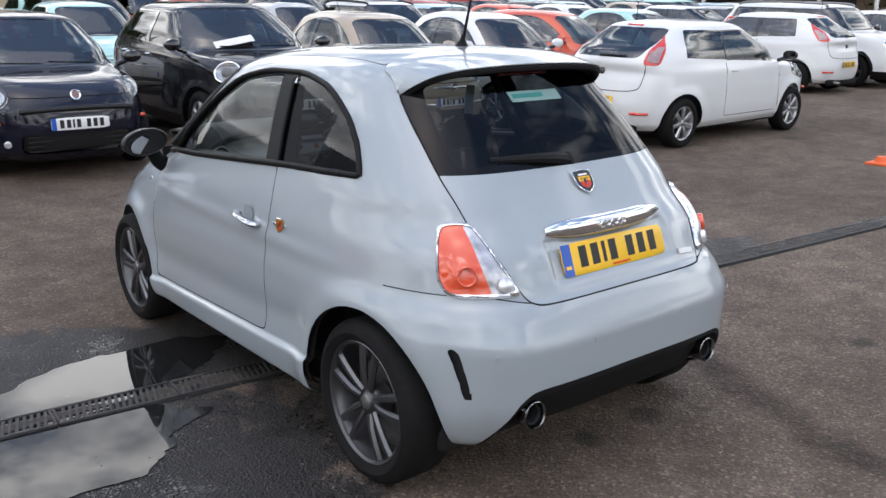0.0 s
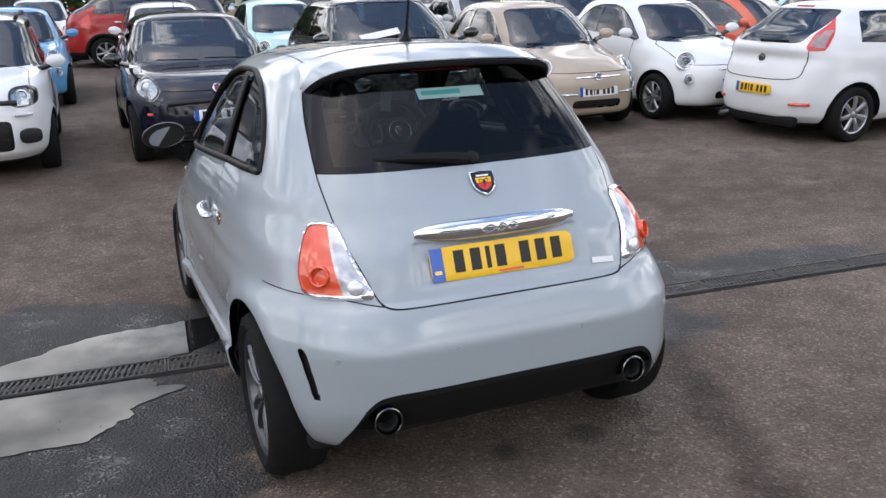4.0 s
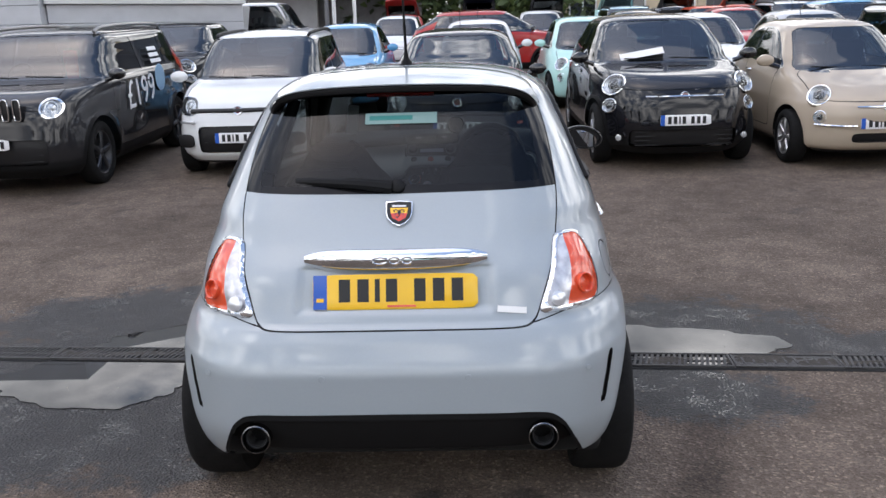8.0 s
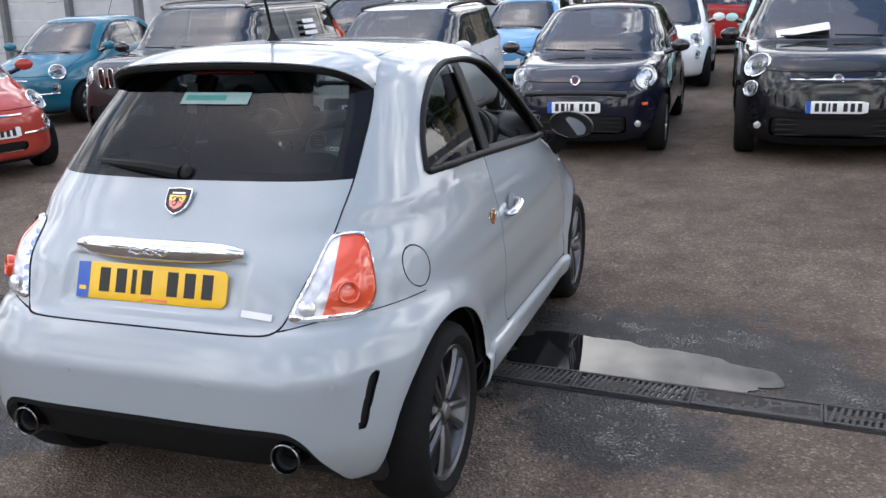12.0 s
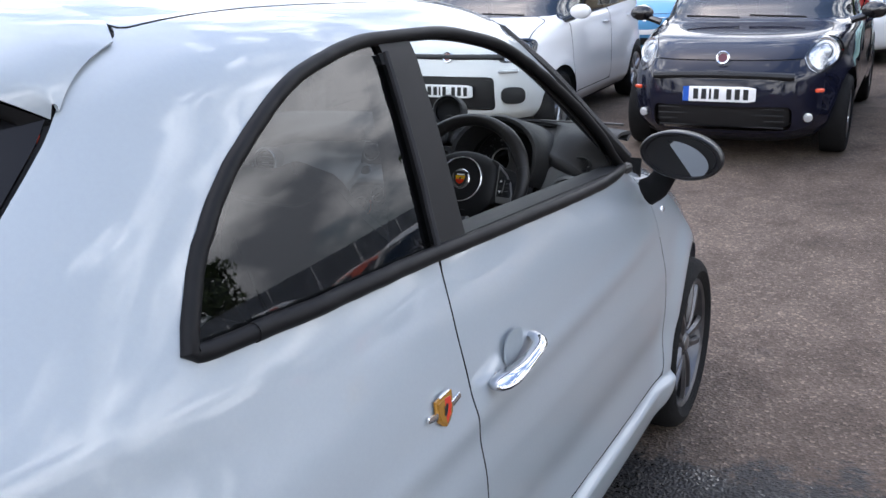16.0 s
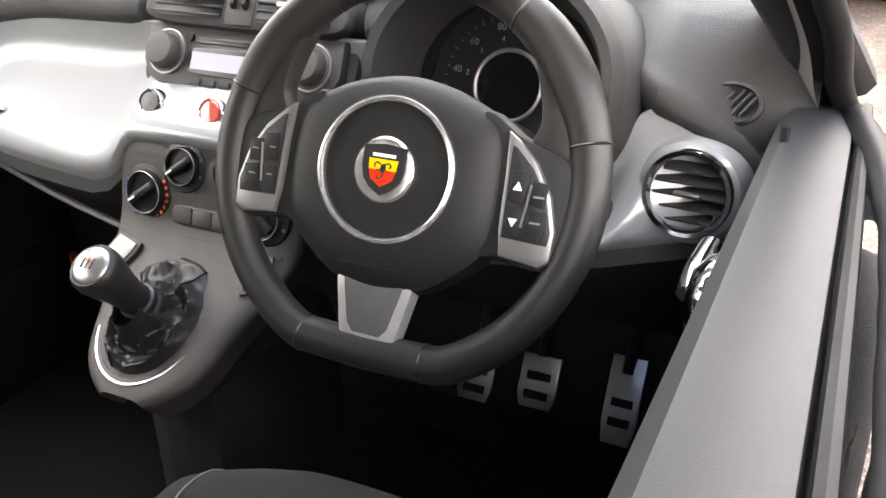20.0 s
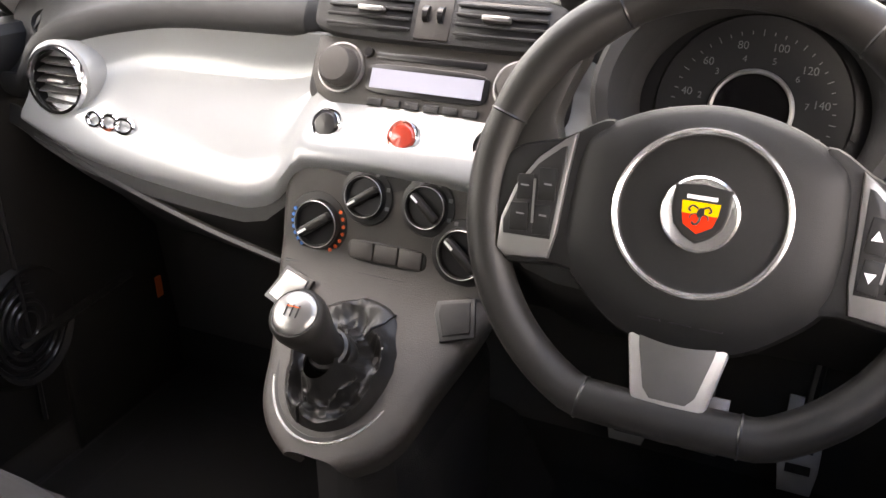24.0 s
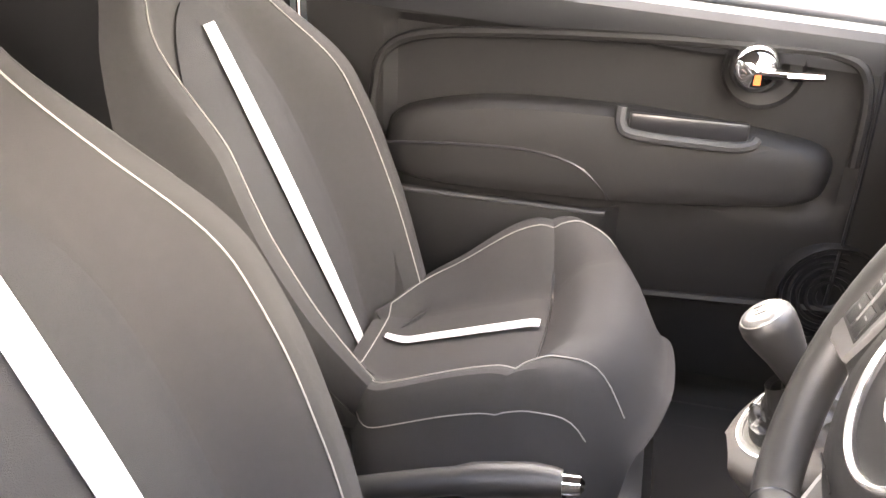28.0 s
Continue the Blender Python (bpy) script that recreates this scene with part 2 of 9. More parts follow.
def slab(p, depth):
    """A closed sheet: the surface p and its copy, pushed back by depth against the surface's normal."""
    p = np.asarray(p, float)
    q = p - grid_normals(p) * depth
    nu, nv = p.shape[:2]
    a, b = grid(p), grid(q, flip=True)
    v, f = join(a, b)
    k = nu * nv
    rim = [(i, 0) for i in range(nu)] + [(nu - 1, j) for j in range(1, nv)] + [(i, nv - 1) for i in range(nu - 2, -1, -1)] + [(0, j) for j in range(nv - 2, 0, -1)]
    ids = [i * nv + j for i, j in rim]
    for s, e in zip(ids, ids[1:] + ids[:1]):
        f.append((s, s + k, e + k, e))
    return v, f


def curve(points, n, closed=False):
    """n points along a smooth line through the given ones."""
    p = np.array(points, float)
    k = len(p)
    out = []
    spans = k if closed else k - 1
    for t in np.linspace(0, spans, n, endpoint=not closed):
        i = min(int(t), spans - 1)
        u = t - i
        q = [p[(i + d) % k] if closed else p[min(max(i + d, 0), k - 1)] for d in (-1, 0, 1, 2)]
        out.append(0.5 * (2 * q[1] + (q[2] - q[0]) * u + (2 * q[0] - 5 * q[1] + 4 * q[2] - q[3]) * u**2 + (3 * q[1] - q[0] - 3 * q[2] + q[3]) * u**3))
    return np.array(out)


def tube(points, r, closed=False, n=8, flat=1.0, up=None, caps=True):
    """A round (or, with flat, an oval) section swept along the points; r may change along them."""
    p = np.array(points, float)
    k = len(p)
    r = np.broadcast_to(np.asarray(r, float), (k,))
    if closed:
        tan = np.roll(p, -1, 0) - np.roll(p, 1, 0)
    else:
        tan = np.gradient(p, axis=0)
    tan /= np.maximum(np.linalg.norm(tan, axis=1, keepdims=True), 1e-9)
    ref = np.array(up if up is not None else (0, 0, 1.0), float)
    if up is None and abs(tan[0] @ ref) > 0.9:
        ref = np.array((0, 1.0, 0))
    rings = []
    side = np.cross(tan[0], ref)
    for i in range(k):
        if up is not None:
            side = np.cross(tan[i], ref)
        else:
            side = side - tan[i] * (side @ tan[i])
        side = side / max(np.linalg.norm(side), 1e-9)
        top = np.cross(side, tan[i])
        a = np.linspace(0, 2 * np.pi, n, endpoint=False)
        rings.append(p[i] + r[i] * (np.cos(a)[:, None] * side + flat * np.sin(a)[:, None] * top))
    v, f = grid(np.array(rings), wrap_u=closed, wrap_v=True)
    if caps and not closed:
        f = f + [tuple(range(n)), tuple(range((k - 1) * n, k * n))[::-1]]
    return v, f


def lathe(profile, n=32, m=None, ends=True):
    """Rings of (radius, height) round the z axis."""
    a = np.linspace(0, 2 * np.pi, n, endpoint=False)
    p = np.array([[(r * math.cos(t), r * math.sin(t), h) for t in a] for r, h in profile])
    v, f = grid(p, wrap_v=True)
    f = [q[::-1] for q in f]
    if ends:
        k = len(profile)
        if profile[0][0] > 1e-4:
            f.append(tuple(range(n))[::-1])
        if profile[-1][0] > 1e-4:
            f.append(tuple(range((k - 1) * n, k * n)))
    return xf((v, f), m) if m else (v, f)


def from_bm(bm):
    bm.verts.index_update()
    out = [tuple(v.co) for v in bm.verts], [tuple(v.index for v in f.verts) for f in bm.faces]
    bm.free()
    return out


def rbox(sx, sy, sz, r=0.01, m=None, seg=2):
    bm = bmesh.new()
    bmesh.ops.create_cube(bm, size=1)
    for v in bm.verts:
        v.co = Vector((v.co.x * sx, v.co.y * sy, v.co.z * sz))
    if r > 0:
        bmesh.ops.bevel(bm, geom=bm.edges[:], offset=min(r, min(sx, sy, sz) * 0.45), segments=seg, profile=0.5, affect="EDGES")
    g = from_bm(bm)
    return xf(g, m) if m else g


def prism(outline, depth, r=0.0, m=None, seg=2):
    """An outline in the xy plane, raised by depth along z, with a rounded top edge."""
    bm = bmesh.new()
    low = [bm.verts.new((x, y, 0)) for x, y in outline]
    face = bm.faces.new(low)
    top = bmesh.ops.extrude_face_region(bm, geom=[face])
    up = [g for g in top["geom"] if isinstance(g, bmesh.types.BMVert)]
    bmesh.ops.translate(bm, verts=up, vec=(0, 0, depth))
    bmesh.ops.recalc_face_normals(bm, faces=bm.faces[:])
    if r > 0:
        edges = [e for e in bm.edges if all(v.co.z > depth - 1e-6 for v in e.verts)]
        bmesh.ops.bevel(bm, geom=edges, offset=r, segments=seg, profile=0.5, affect="EDGES")
    g = from_bm(bm)
    return xf(g, m) if m else g


def oval(a, b, n=32, p=2.0, cx=0.0, cy=0.0):
    out = []
    for t in np.linspace(0, 2 * np.pi, n, endpoint=False):
        c, s = math.cos(t), math.sin(t)
        r = (abs(c) ** p + abs(s) ** p) ** (-1 / p)
        out.append((cx + a * r * c, cy + b * r * s))
    return out


def axes(origin, x, z):
    """A frame with its z along z and its x as near x as can be."""
    z = Vector(z).normalized()
    y = z.cross(Vector(x)).normalized()
    x = y.cross(z)
    return Matrix(((x.x, y.x, z.x, origin[0]), (x.y, y.y, z.y, origin[1]), (x.z, y.z, z.z, origin[2]), (0, 0, 0, 1)))


def smax(*fs, k=0.015):
    m = np.max(fs, axis=0)
    return m + k * np.log(sum(np.exp(np.clip((f - m) / k, -40, 0)) for f in fs))


def pchip(x, xs, ys):
    xs, ys = np.asarray(xs, float), np.asarray(ys, float)
    x = np.clip(x, xs[0], xs[-1])
    h = np.diff(xs)
    dl = np.diff(ys) / h
    m = np.zeros(len(xs))
    for i in range(1, len(xs) - 1):
        if dl[i - 1] * dl[i] > 0:
            w1, w2 = 2 * h[i] + h[i - 1], h[i] + 2 * h[i - 1]
            m[i] = (w1 + w2) / (w1 / dl[i - 1] + w2 / dl[i])
    m[0], m[-1] = dl[0], dl[-1]
    i = np.clip(np.searchsorted(xs, x) - 1, 0, len(h) - 1)
    t = (x - xs[i]) / h[i]
    return (1 + 2 * t) * (1 - t) ** 2 * ys[i] + t * (1 - t) ** 2 * h[i] * m[i] + t * t * (3 - 2 * t) * ys[i + 1] + t * t * (t - 1) * h[i] * m[i + 1]


def loft_body(rings, na, ns, shape=None):
    """A car's outer skin from rounded plan outlines, ring over ring: z, half width, rear y, front y, split y, rear and front exponent."""
    r = np.array(rings, float)
    d = np.r_[0, np.cumsum(np.hypot(np.diff(r[:, 0]), 0.5 * np.diff(r[:, 1]) + 0.3 * np.diff(r[:, 2])))]
    s = np.linspace(0, 1, ns)
    z, w, yr, yf, yc, nr, nf = (pchip(s, d / d[-1], r[:, k])[None, :] for k in range(7))
    a = np.linspace(-np.pi, np.pi, na, endpoint=False)[:, None] + np.pi / na
    c, sn = np.cos(a), np.sin(a)
    e = np.where(sn < 0, nr, nf)
    l = np.where(sn < 0, yc - yr, yf - yc)
    q = (np.abs(c) ** e + np.abs(sn) ** e) ** (-1 / e)
    p = np.stack([w * q * c, yc + l * q * sn, z + 0 * a], -1)
    if shape is not None:
        p = shape(p)
    du = np.roll(p, -1, 0) - np.roll(p, 1, 0)
    dv = np.gradient(p, axis=1)
    n = np.cross(du, dv)
    n /= np.maximum(np.linalg.norm(n, axis=-1, keepdims=True), 1e-12)
    n[:, -1] = (0, 0, 1)
    return p, n


class Skin:
    """A skin that can be cut along the zero lines of functions of place and taken apart into panels."""

    def __init__(self, p, n):
        self.bm = bmesh.new()
        self.layer = self.bm.verts.layers.float_vector.new("n")
        na, ns = p.shape[:2]
        vs = []
        for q, m in zip(p.reshape(-1, 3), n.reshape(-1, 3)):
            v = self.bm.verts.new(q)
            v[self.layer] = m
            vs.append(v)
        for i in range(na):
            for j in range(ns - 1):
                k = (i + 1) % na
                self.bm.faces.new((vs[i * ns + j], vs[k * ns + j], vs[k * ns + j + 1], vs[i * ns + j + 1]))
        self.bm.faces.new([vs[i * ns + ns - 1] for i in range(na)])
        self.bm.verts.ensure_lookup_table()

    def coords(self):
        return np.array([v.co for v in self.bm.verts])

    def cut(self, fn, where=None):
        bm = self.bm
        bm.verts.index_update()
        co = self.coords()
        val = fn(*co.T)
        if where is not None:
            keep = where(*co.T)
        else:
            keep = np.ones(len(co), bool)
        val = np.where(np.abs(val) < 1e-6, 1e-6, val)
        made = {}
        for e in list(bm.edges):
            a, b = e.verts
            i, j = a.index, b.index
            if val[i] * val[j] < 0 and keep[i] and keep[j]:
                t = val[i] / (val[i] - val[j])
                if t < 0.04 or t > 0.96:
                    v = a if t < 0.04 else b
                    made.setdefault(v, True)
                    continue
                made[bmesh.utils.edge_split(e, a, t)[1]] = True
        faces = {f for v in made for f in v.link_faces}
        for f in faces:
            pts = [v for v in f.verts if v in made]
            if len(pts) == 2:
                try:
                    bmesh.utils.face_split(f, pts[0], pts[1])
                except ValueError:
                    pass
            elif len(pts) > 2:
                bmesh.ops.connect_verts(bm, verts=pts)
        bm.verts.ensure_lookup_table()

    def centres(self):
        self.faces = list(self.bm.faces)
        return np.array([f.calc_center_median() for f in self.faces]).T

    def take(self, mask, push=0.0, push_fn=None):
        """The geometry and normals of the faces in mask, pushed out along the skin's normal."""
        ids, v, nn, f = {}, [], [], []
        for face, m in zip(self.faces, mask):
            if not m:
                continue
            q = []
            for vert in face.verts:
                if vert not in ids:
                    ids[vert] = len(v)
                    v.append(vert.co[:])
                    nn.append(vert[self.layer][:])
                q.append(ids[vert])
            f.append(q)
        v, nn = np.array(v).reshape(-1, 3), np.array(nn).reshape(-1, 3)
        nn /= np.maximum(np.linalg.norm(nn, axis=1, keepdims=True), 1e-9)
        if push_fn is not None:
            v = v + nn * push_fn(*v.T)[:, None]
        elif push:
            v = v + nn * push
        return (v, f), nn


def wheel_geo(radius, rim, width, spokes, kind):
    """Tyre, rim ring, spokes and hub of a wheel that turns about x, outside towards +x."""
    m = Matrix(((0, 0, 1, 0), (0, 1, 0, 0), (-1, 0, 0, 0), (0, 0, 0, 1)))
    h = width / 2
    tyre = lathe([(rim - 0.004, h * 0.86), (rim + 0.012, h * 1.0), (rim + 0.4 * (radius - rim), h * 1.08), (radius - 0.022, h * 1.0), (radius - 0.008, h * 0.86), (radius, h * 0.6), (radius, -h * 0.6), (radius - 0.01, -h * 0.9), (rim, -h)], 48, m, ends=False)
    ring = lathe([(rim - 0.03, -h * 0.9), (rim - 0.026, h * 0.55), (rim - 0.014, h * 0.72), (rim - 0.012, h * 0.86), (rim - 0.002, h * 0.93), (rim + 0.004, h * 0.88), (rim + 0.002, h * 0.7)], 48, m, ends=False)
    back = lathe([(0.0, h * 0.05), (rim * 0.62, h * 0.05), (rim * 0.64, -h * 0.05), (rim - 0.03, -h * 0.2)], 40, m, ends=False)
    hub = lathe([(0.0, h * 0.80), (0.024, h * 0.80), (0.029, h * 0.76), (0.034, h * 0.72), (0.058, h * 0.66), (0.066, h * 0.5), (0.066, h * 0.1)], 28, m, ends=False)
    cap = lathe([(0.0, h * 0.86), (0.020, h * 0.855), (0.027, h * 0.81), (0.028, h * 0.78)], 24, m, ends=False)
    arms = []
    for i in range(spokes):
        a = 2 * math.pi * i / spokes
        lines = [(-0.024, -0.040), (0.024, 0.040)] if kind == "double" else [(0.0, 0.0)]
        for o0, o1 in lines:
            pts = [(0.045, o0 * 0.55, h * 0.66), (0.09, o0, h * 0.74), (rim * 0.75, o1 * 0.85, h * 0.74), (rim - 0.016, o1, h * 0.70)]
            p = curve(pts, 7)
            wdt = np.linspace(0.0125, 0.0165, 7) if kind == "double" else np.linspace(0.022, 0.03, 7)
            geo = tube(p, wdt, n=8 if kind != "double" else 6, flat=0.75 if kind != "double" else 0.9, up=(0, 0, 1))
            arms.append(xf(geo, m @ Matrix.Rotation(a, 4, "Z")))
    return tyre, ring, back, hub, cap, arms


def plate_bars(parent, m, width, ink, widths=(0.05, 0.05, 0.022, 0.05, 0, 0.05, 0.05, 0.05), start=None, tall=0.075, depth=0.0012):
    """The unreadable marks on a plate: plain upright bars."""
    x = start if start is not None else -width / 2 + 0.075
    for w in widths:
        if w:
            part("plate_mark", rbox(w * 0.72, tall, depth, 0, m @ pose(x + w / 2, 0, depth / 2)), ink, parent, smooth=False)
        x += w + 0.009 if w else 0.03

# ---------------------------------------------------------------- ground
def ground_material():
    m = bpy.data.materials.new("worn_tarmac")
    m.use_nodes = True
    n, l = m.node_tree.nodes, m.node_tree.links
    b = n["Principled BSDF"]
    geo = n.new("ShaderNodeNewGeometry")

    def tex(scale, detail=5, rough=0.55, kind="ShaderNodeTexNoise"):
        t = n.new(kind)
        t.inputs["Scale"].default_value = scale
        if kind == "ShaderNodeTexNoise":
            t.inputs["Detail"].default_value, t.inputs["Roughness"].default_value = detail, rough
        l.new(geo.outputs["Position"], t.inputs["Vector"])
        return t

    def ramp(src, stops):
        r = n.new("ShaderNodeValToRGB")
        while len(r.color_ramp.elements) < len(stops):
            r.color_ramp.elements.new(0.5)
        for e, (pos, c) in zip(r.color_ramp.elements, stops):
            e.position, e.color = pos, (*c, 1) if not isinstance(c, float) else (c, c, c, 1)
        l.new(src, r.inputs["Fac"])
        return r.outputs["Color"]

    def mix(fac, a, c, blend="MIX"):
        x = n.new("ShaderNodeMix")
        x.data_type, x.blend_type = "RGBA", blend
        for key, val in (("Factor", fac), ("A", a), ("B", c)):
            if isinstance(val, (int, float)):
                x.inputs[key].default_value = val
            elif isinstance(val, tuple):
                x.inputs[key].default_value = (*val, 1)
            else:
                l.new(val, x.inputs[key])
        return x.outputs["Result"]

    def calc(op, a, c=0.0, d=None):
        x = n.new("ShaderNodeMath")
        x.operation = op
        for k, val in enumerate((a, c) if d is None else (a, c, d)):
            if isinstance(val, (int, float)):
                x.inputs[k].default_value = val
            else:
                l.new(val, x.inputs[k])
        return x.outputs[0]

    large = ramp(tex(0.45, 6).outputs["Fac"], [(0.35, (0.105, 0.080, 0.062)), (0.65, (0.180, 0.139, 0.109))])
    mid = ramp(tex(3.5, 9, 0.75).outputs["Fac"], [(0.3, 0.60), (0.7, 1.30)])
    base = mix(1.0, large, mid, "MULTIPLY")
    stones = tex(95, kind="ShaderNodeTexVoronoi")
    info = n.new("ShaderNodeSeparateColor")
    l.new(stones.outputs["Color"], info.inputs["Color"])
    bright = ramp(info.outputs[0], [(0.0, 0.60), (0.6, 0.95), (0.88, 1.10), (1.0, 1.9)])
    base = mix(0.9, base, mix(1.0, base, bright, "MULTIPLY"))
    fine = ramp(tex(190, 4).outputs["Fac"], [(0.3, 0.65), (0.7, 1.30)])
    base = mix(0.8, base, mix(1.0, base, fine, "MULTIPLY"))
    # the damp and oily ground along the gully, and dark stains elsewhere
    sep = n.new("ShaderNodeSeparateXYZ")
    l.new(geo.outputs["Position"], sep.inputs[0])
    wob = tex(1.3, 6, 0.65).outputs["Fac"]
    along = calc("ADD", sep.outputs["Y"], calc("MULTIPLY", sep.outputs["X"], 0.076))
    fray = calc("ADD", calc("ADD", calc("MULTIPLY", calc("SUBTRACT", wob, 0.5), 1.9), calc("MULTIPLY", calc("SUBTRACT", tex(7, 6, 0.75).outputs["Fac"], 0.5), 1.3)), calc("MULTIPLY", calc("SUBTRACT", tex(46, 4, 0.7).outputs["Fac"], 0.5), 0.55))
    damp = None
    for wx, wy, ax, ay, gain in ((1.25, 0.48, 0.95, 0.60, 1.1), (1.30, -0.42, 0.55, 0.42, 0.85), (2.5, 0.26, 1.2, 0.24, 1.0), (-1.45, 0.48, 1.1, 0.65, 1.2), (-1.85, -0.68, 1.4, 0.85, 1.15), (0.0, 0.15, 1.1, 0.7, 1.0)):
        gap = calc("ADD", calc("POWER", calc("DIVIDE", calc("SUBTRACT", sep.outputs["X"], wx), ax), 2.0), calc("POWER", calc("DIVIDE", calc("SUBTRACT", along, wy), ay), 2.0))
        spot = calc("SUBTRACT", gain, calc("SQRT", gap))
        damp = spot if damp is None else calc("MAXIMUM", damp, spot)
    damp = calc("ADD", damp, fray)
    # a dark trickle running back from the car, and two oil stains
    trail = calc("ABSOLUTE", calc("ADD", calc("SUBTRACT", calc("SUBTRACT", sep.outputs["X"], 1.1), calc("MULTIPLY", calc("ADD", sep.outputs["Y"], 1.2), 0.37)), calc("MULTIPLY", calc("SUBTRACT", wob, 0.5), 0.5)))
    reach = calc("MULTIPLY", calc("MAXIMUM", calc("SUBTRACT", calc("ABSOLUTE", calc("ADD", sep.outputs["Y"], 1.5)), 0.9), 0.0), 0.5)
    trickle = ramp(calc("ADD", trail, reach), [(0.05, 0.75), (0.16, 0.0)])
    wet = ramp(damp, [(0.0, 0.0), (0.22, 1.0)])
    spots = ramp(tex(1.7, 4).outputs["Fac"], [(0.66, 0.0), (0.72, 0.7)])
    drips = ramp(tex(6.5, 3).outputs["Fac"], [(0.70, 0.0), (0.74, 0.55)])
    base = mix(spots, base, (0.045, 0.041, 0.039))
    base = mix(drips, base, (0.04, 0.036, 0.034))
    base = mix(trickle, base, mix(1.0, base, (0.42, 0.41, 0.42), "MULTIPLY"))
    for ox, oy, orad in ((0.07, -1.43, 0.05), (0.41, -1.45, 0.07), (-0.4, -1.9, 0.05), (1.9, -1.6, 0.06)):
        dist = calc("SQRT", calc("ADD", calc("POWER", calc("SUBTRACT", sep.outputs["X"], ox), 2.0), calc("POWER", calc("SUBTRACT", sep.outputs["Y"], oy), 2.0)))
        blot = ramp(calc("ADD", dist, calc("MULTIPLY", calc("SUBTRACT", tex(11, 3).outputs["Fac"], 0.5), 0.12)), [(orad * 0.6, 0.7), (orad * 1.5, 0.0)])
        base = mix(blot, base, (0.028, 0.026, 0.025))
    base = mix(wet, base, mix(0.30, mix(1.0, base, (0.13, 0.135, 0.15), "MULTIPLY"), (0.014, 0.0142, 0.015)))
    l.new(base, b.inputs["Base Color"])
    rough = mix(wet, (0.92, 0.92, 0.92), mix(ramp(calc("ADD", calc("MULTIPLY", tex(75, 4, 0.7).outputs["Fac"], 0.6), calc("MULTIPLY", tex(4, 5, 0.7).outputs["Fac"], 0.4)), [(0.52, 0.0), (0.575, 1.0)]), (0.62, 0.62, 0.62), (0.10, 0.10, 0.10)))
    l.new(mix(wet, (0.25, 0.25, 0.25), (0.45, 0.45, 0.45)), b.inputs["Specular IOR Level"])
    l.new(rough, b.inputs["Roughness"])
    bump, bump2 = n.new("ShaderNodeBump"), n.new("ShaderNodeBump")
    bump.inputs["Strength"].default_value, bump.inputs["Distance"].default_value = 0.9, 0.008
    bump2.inputs["Strength"].default_value, bump2.inputs["Distance"].default_value = 0.5, 0.02
    film = calc("MULTIPLY", wet, ramp(calc("ADD", calc("MULTIPLY", tex(75, 4, 0.7).outputs["Fac"], 0.6), calc("MULTIPLY", tex(4, 5, 0.7).outputs["Fac"], 0.4)), [(0.52, 0.0), (0.575, 1.0)]))
    l.new(calc("MULTIPLY_ADD", film, -0.72, 0.9), bump.inputs["Strength"])
    l.new(calc("MULTIPLY_ADD", film, -0.40, 0.5), bump2.inputs["Strength"])
    l.new(stones.outputs["Distance"], bump.inputs["Height"])
    l.new(tex(9, 6).outputs["Fac"], bump2.inputs["Height"])
    l.new(bump2.outputs["Normal"], bump.inputs["Normal"])
    l.new(bump.outputs["Normal"], b.inputs["Normal"])
    return m


def rise_ground(y):
    return 0.05 * max(0.0, y - 1.3)


TARMAC = ground_material()
GROUND_Y = (-900, -40, 1.0, 1.3, 1.6, 60, 900)
GROUND_Z = (0, 0, 0, 0.004, 0.015, 2.935, 2.935)
GROUND = grid(np.array([[(x, y, z) for y, z in zip(GROUND_Y, GROUND_Z)] for x in (-900, 900)]))
ground = tagged(link_mesh("ground", GROUND, TARMAC, smooth=False), "worn brown-grey gravelly tarmac of a car yard, damp round the gully", "ground", kind="structure")

WATER = mat("puddle_water", (0.012, 0.012, 0.012), rough=0.015, spec=0.5, ior=1.33)


def puddle(cx, cy, ax, ay, turn, seed, label):
    """A pool with a ragged shore."""
    v = [(0, 0, 0)]
    n = 160
    for i in range(n):
        a = 2 * math.pi * i / n
        q = Vector((math.cos(a) * 1.3 + seed * 7.1, math.sin(a) * 1.3, seed))
        r = 1 + 0.34 * noise.noise(q) + 0.16 * noise.noise(q * 3.1) + 0.05 * noise.noise(q * 8) + 0.018 * noise.noise(q * 19)
        v.append((ax * r * math.cos(a), ay * r * math.sin(a), 0))
    f = [(0, 1 + i, 1 + (i + 1) % n) for i in range(n)]
    ob = link_mesh("puddle", (v, f), WATER, smooth=False)
    ob.matrix_world = pose(cx, cy, 0.004, 0, 0, turn)
    return tagged(ob, label, "puddle", "puddles along the gully", "structure")


puddle(-1.18, 0.40, 0.62, 0.27, 14, 1, "shallow rainwater puddle reflecting the cloudy sky, beyond the gully")
puddle(-1.62, -0.24, 0.60, 0.32, -4, 2, "shallow rainwater puddle reflecting clouds, before the gully")
puddle(1.22, 0.17, 0.64, 0.27, -13, 3, "long shallow rainwater puddle lying against the gully grating")

# the gully: a shallow channel, its depth given by a flat black sheet, covered by cast gratings, end to end
IRON = mat("gully_iron", (0.050, 0.047, 0.045), rough=0.55, metal=0.3, var=0.6, scale=18, bump=0.6, bscale=90, rvar=0.25)
gully = thing("drain_gully", "row of worn dark grey cast gratings over a drain channel in the tarmac", "drain", kind="structure")
GULLY_TURN = math.degrees(math.atan2(-0.076, 1.0))


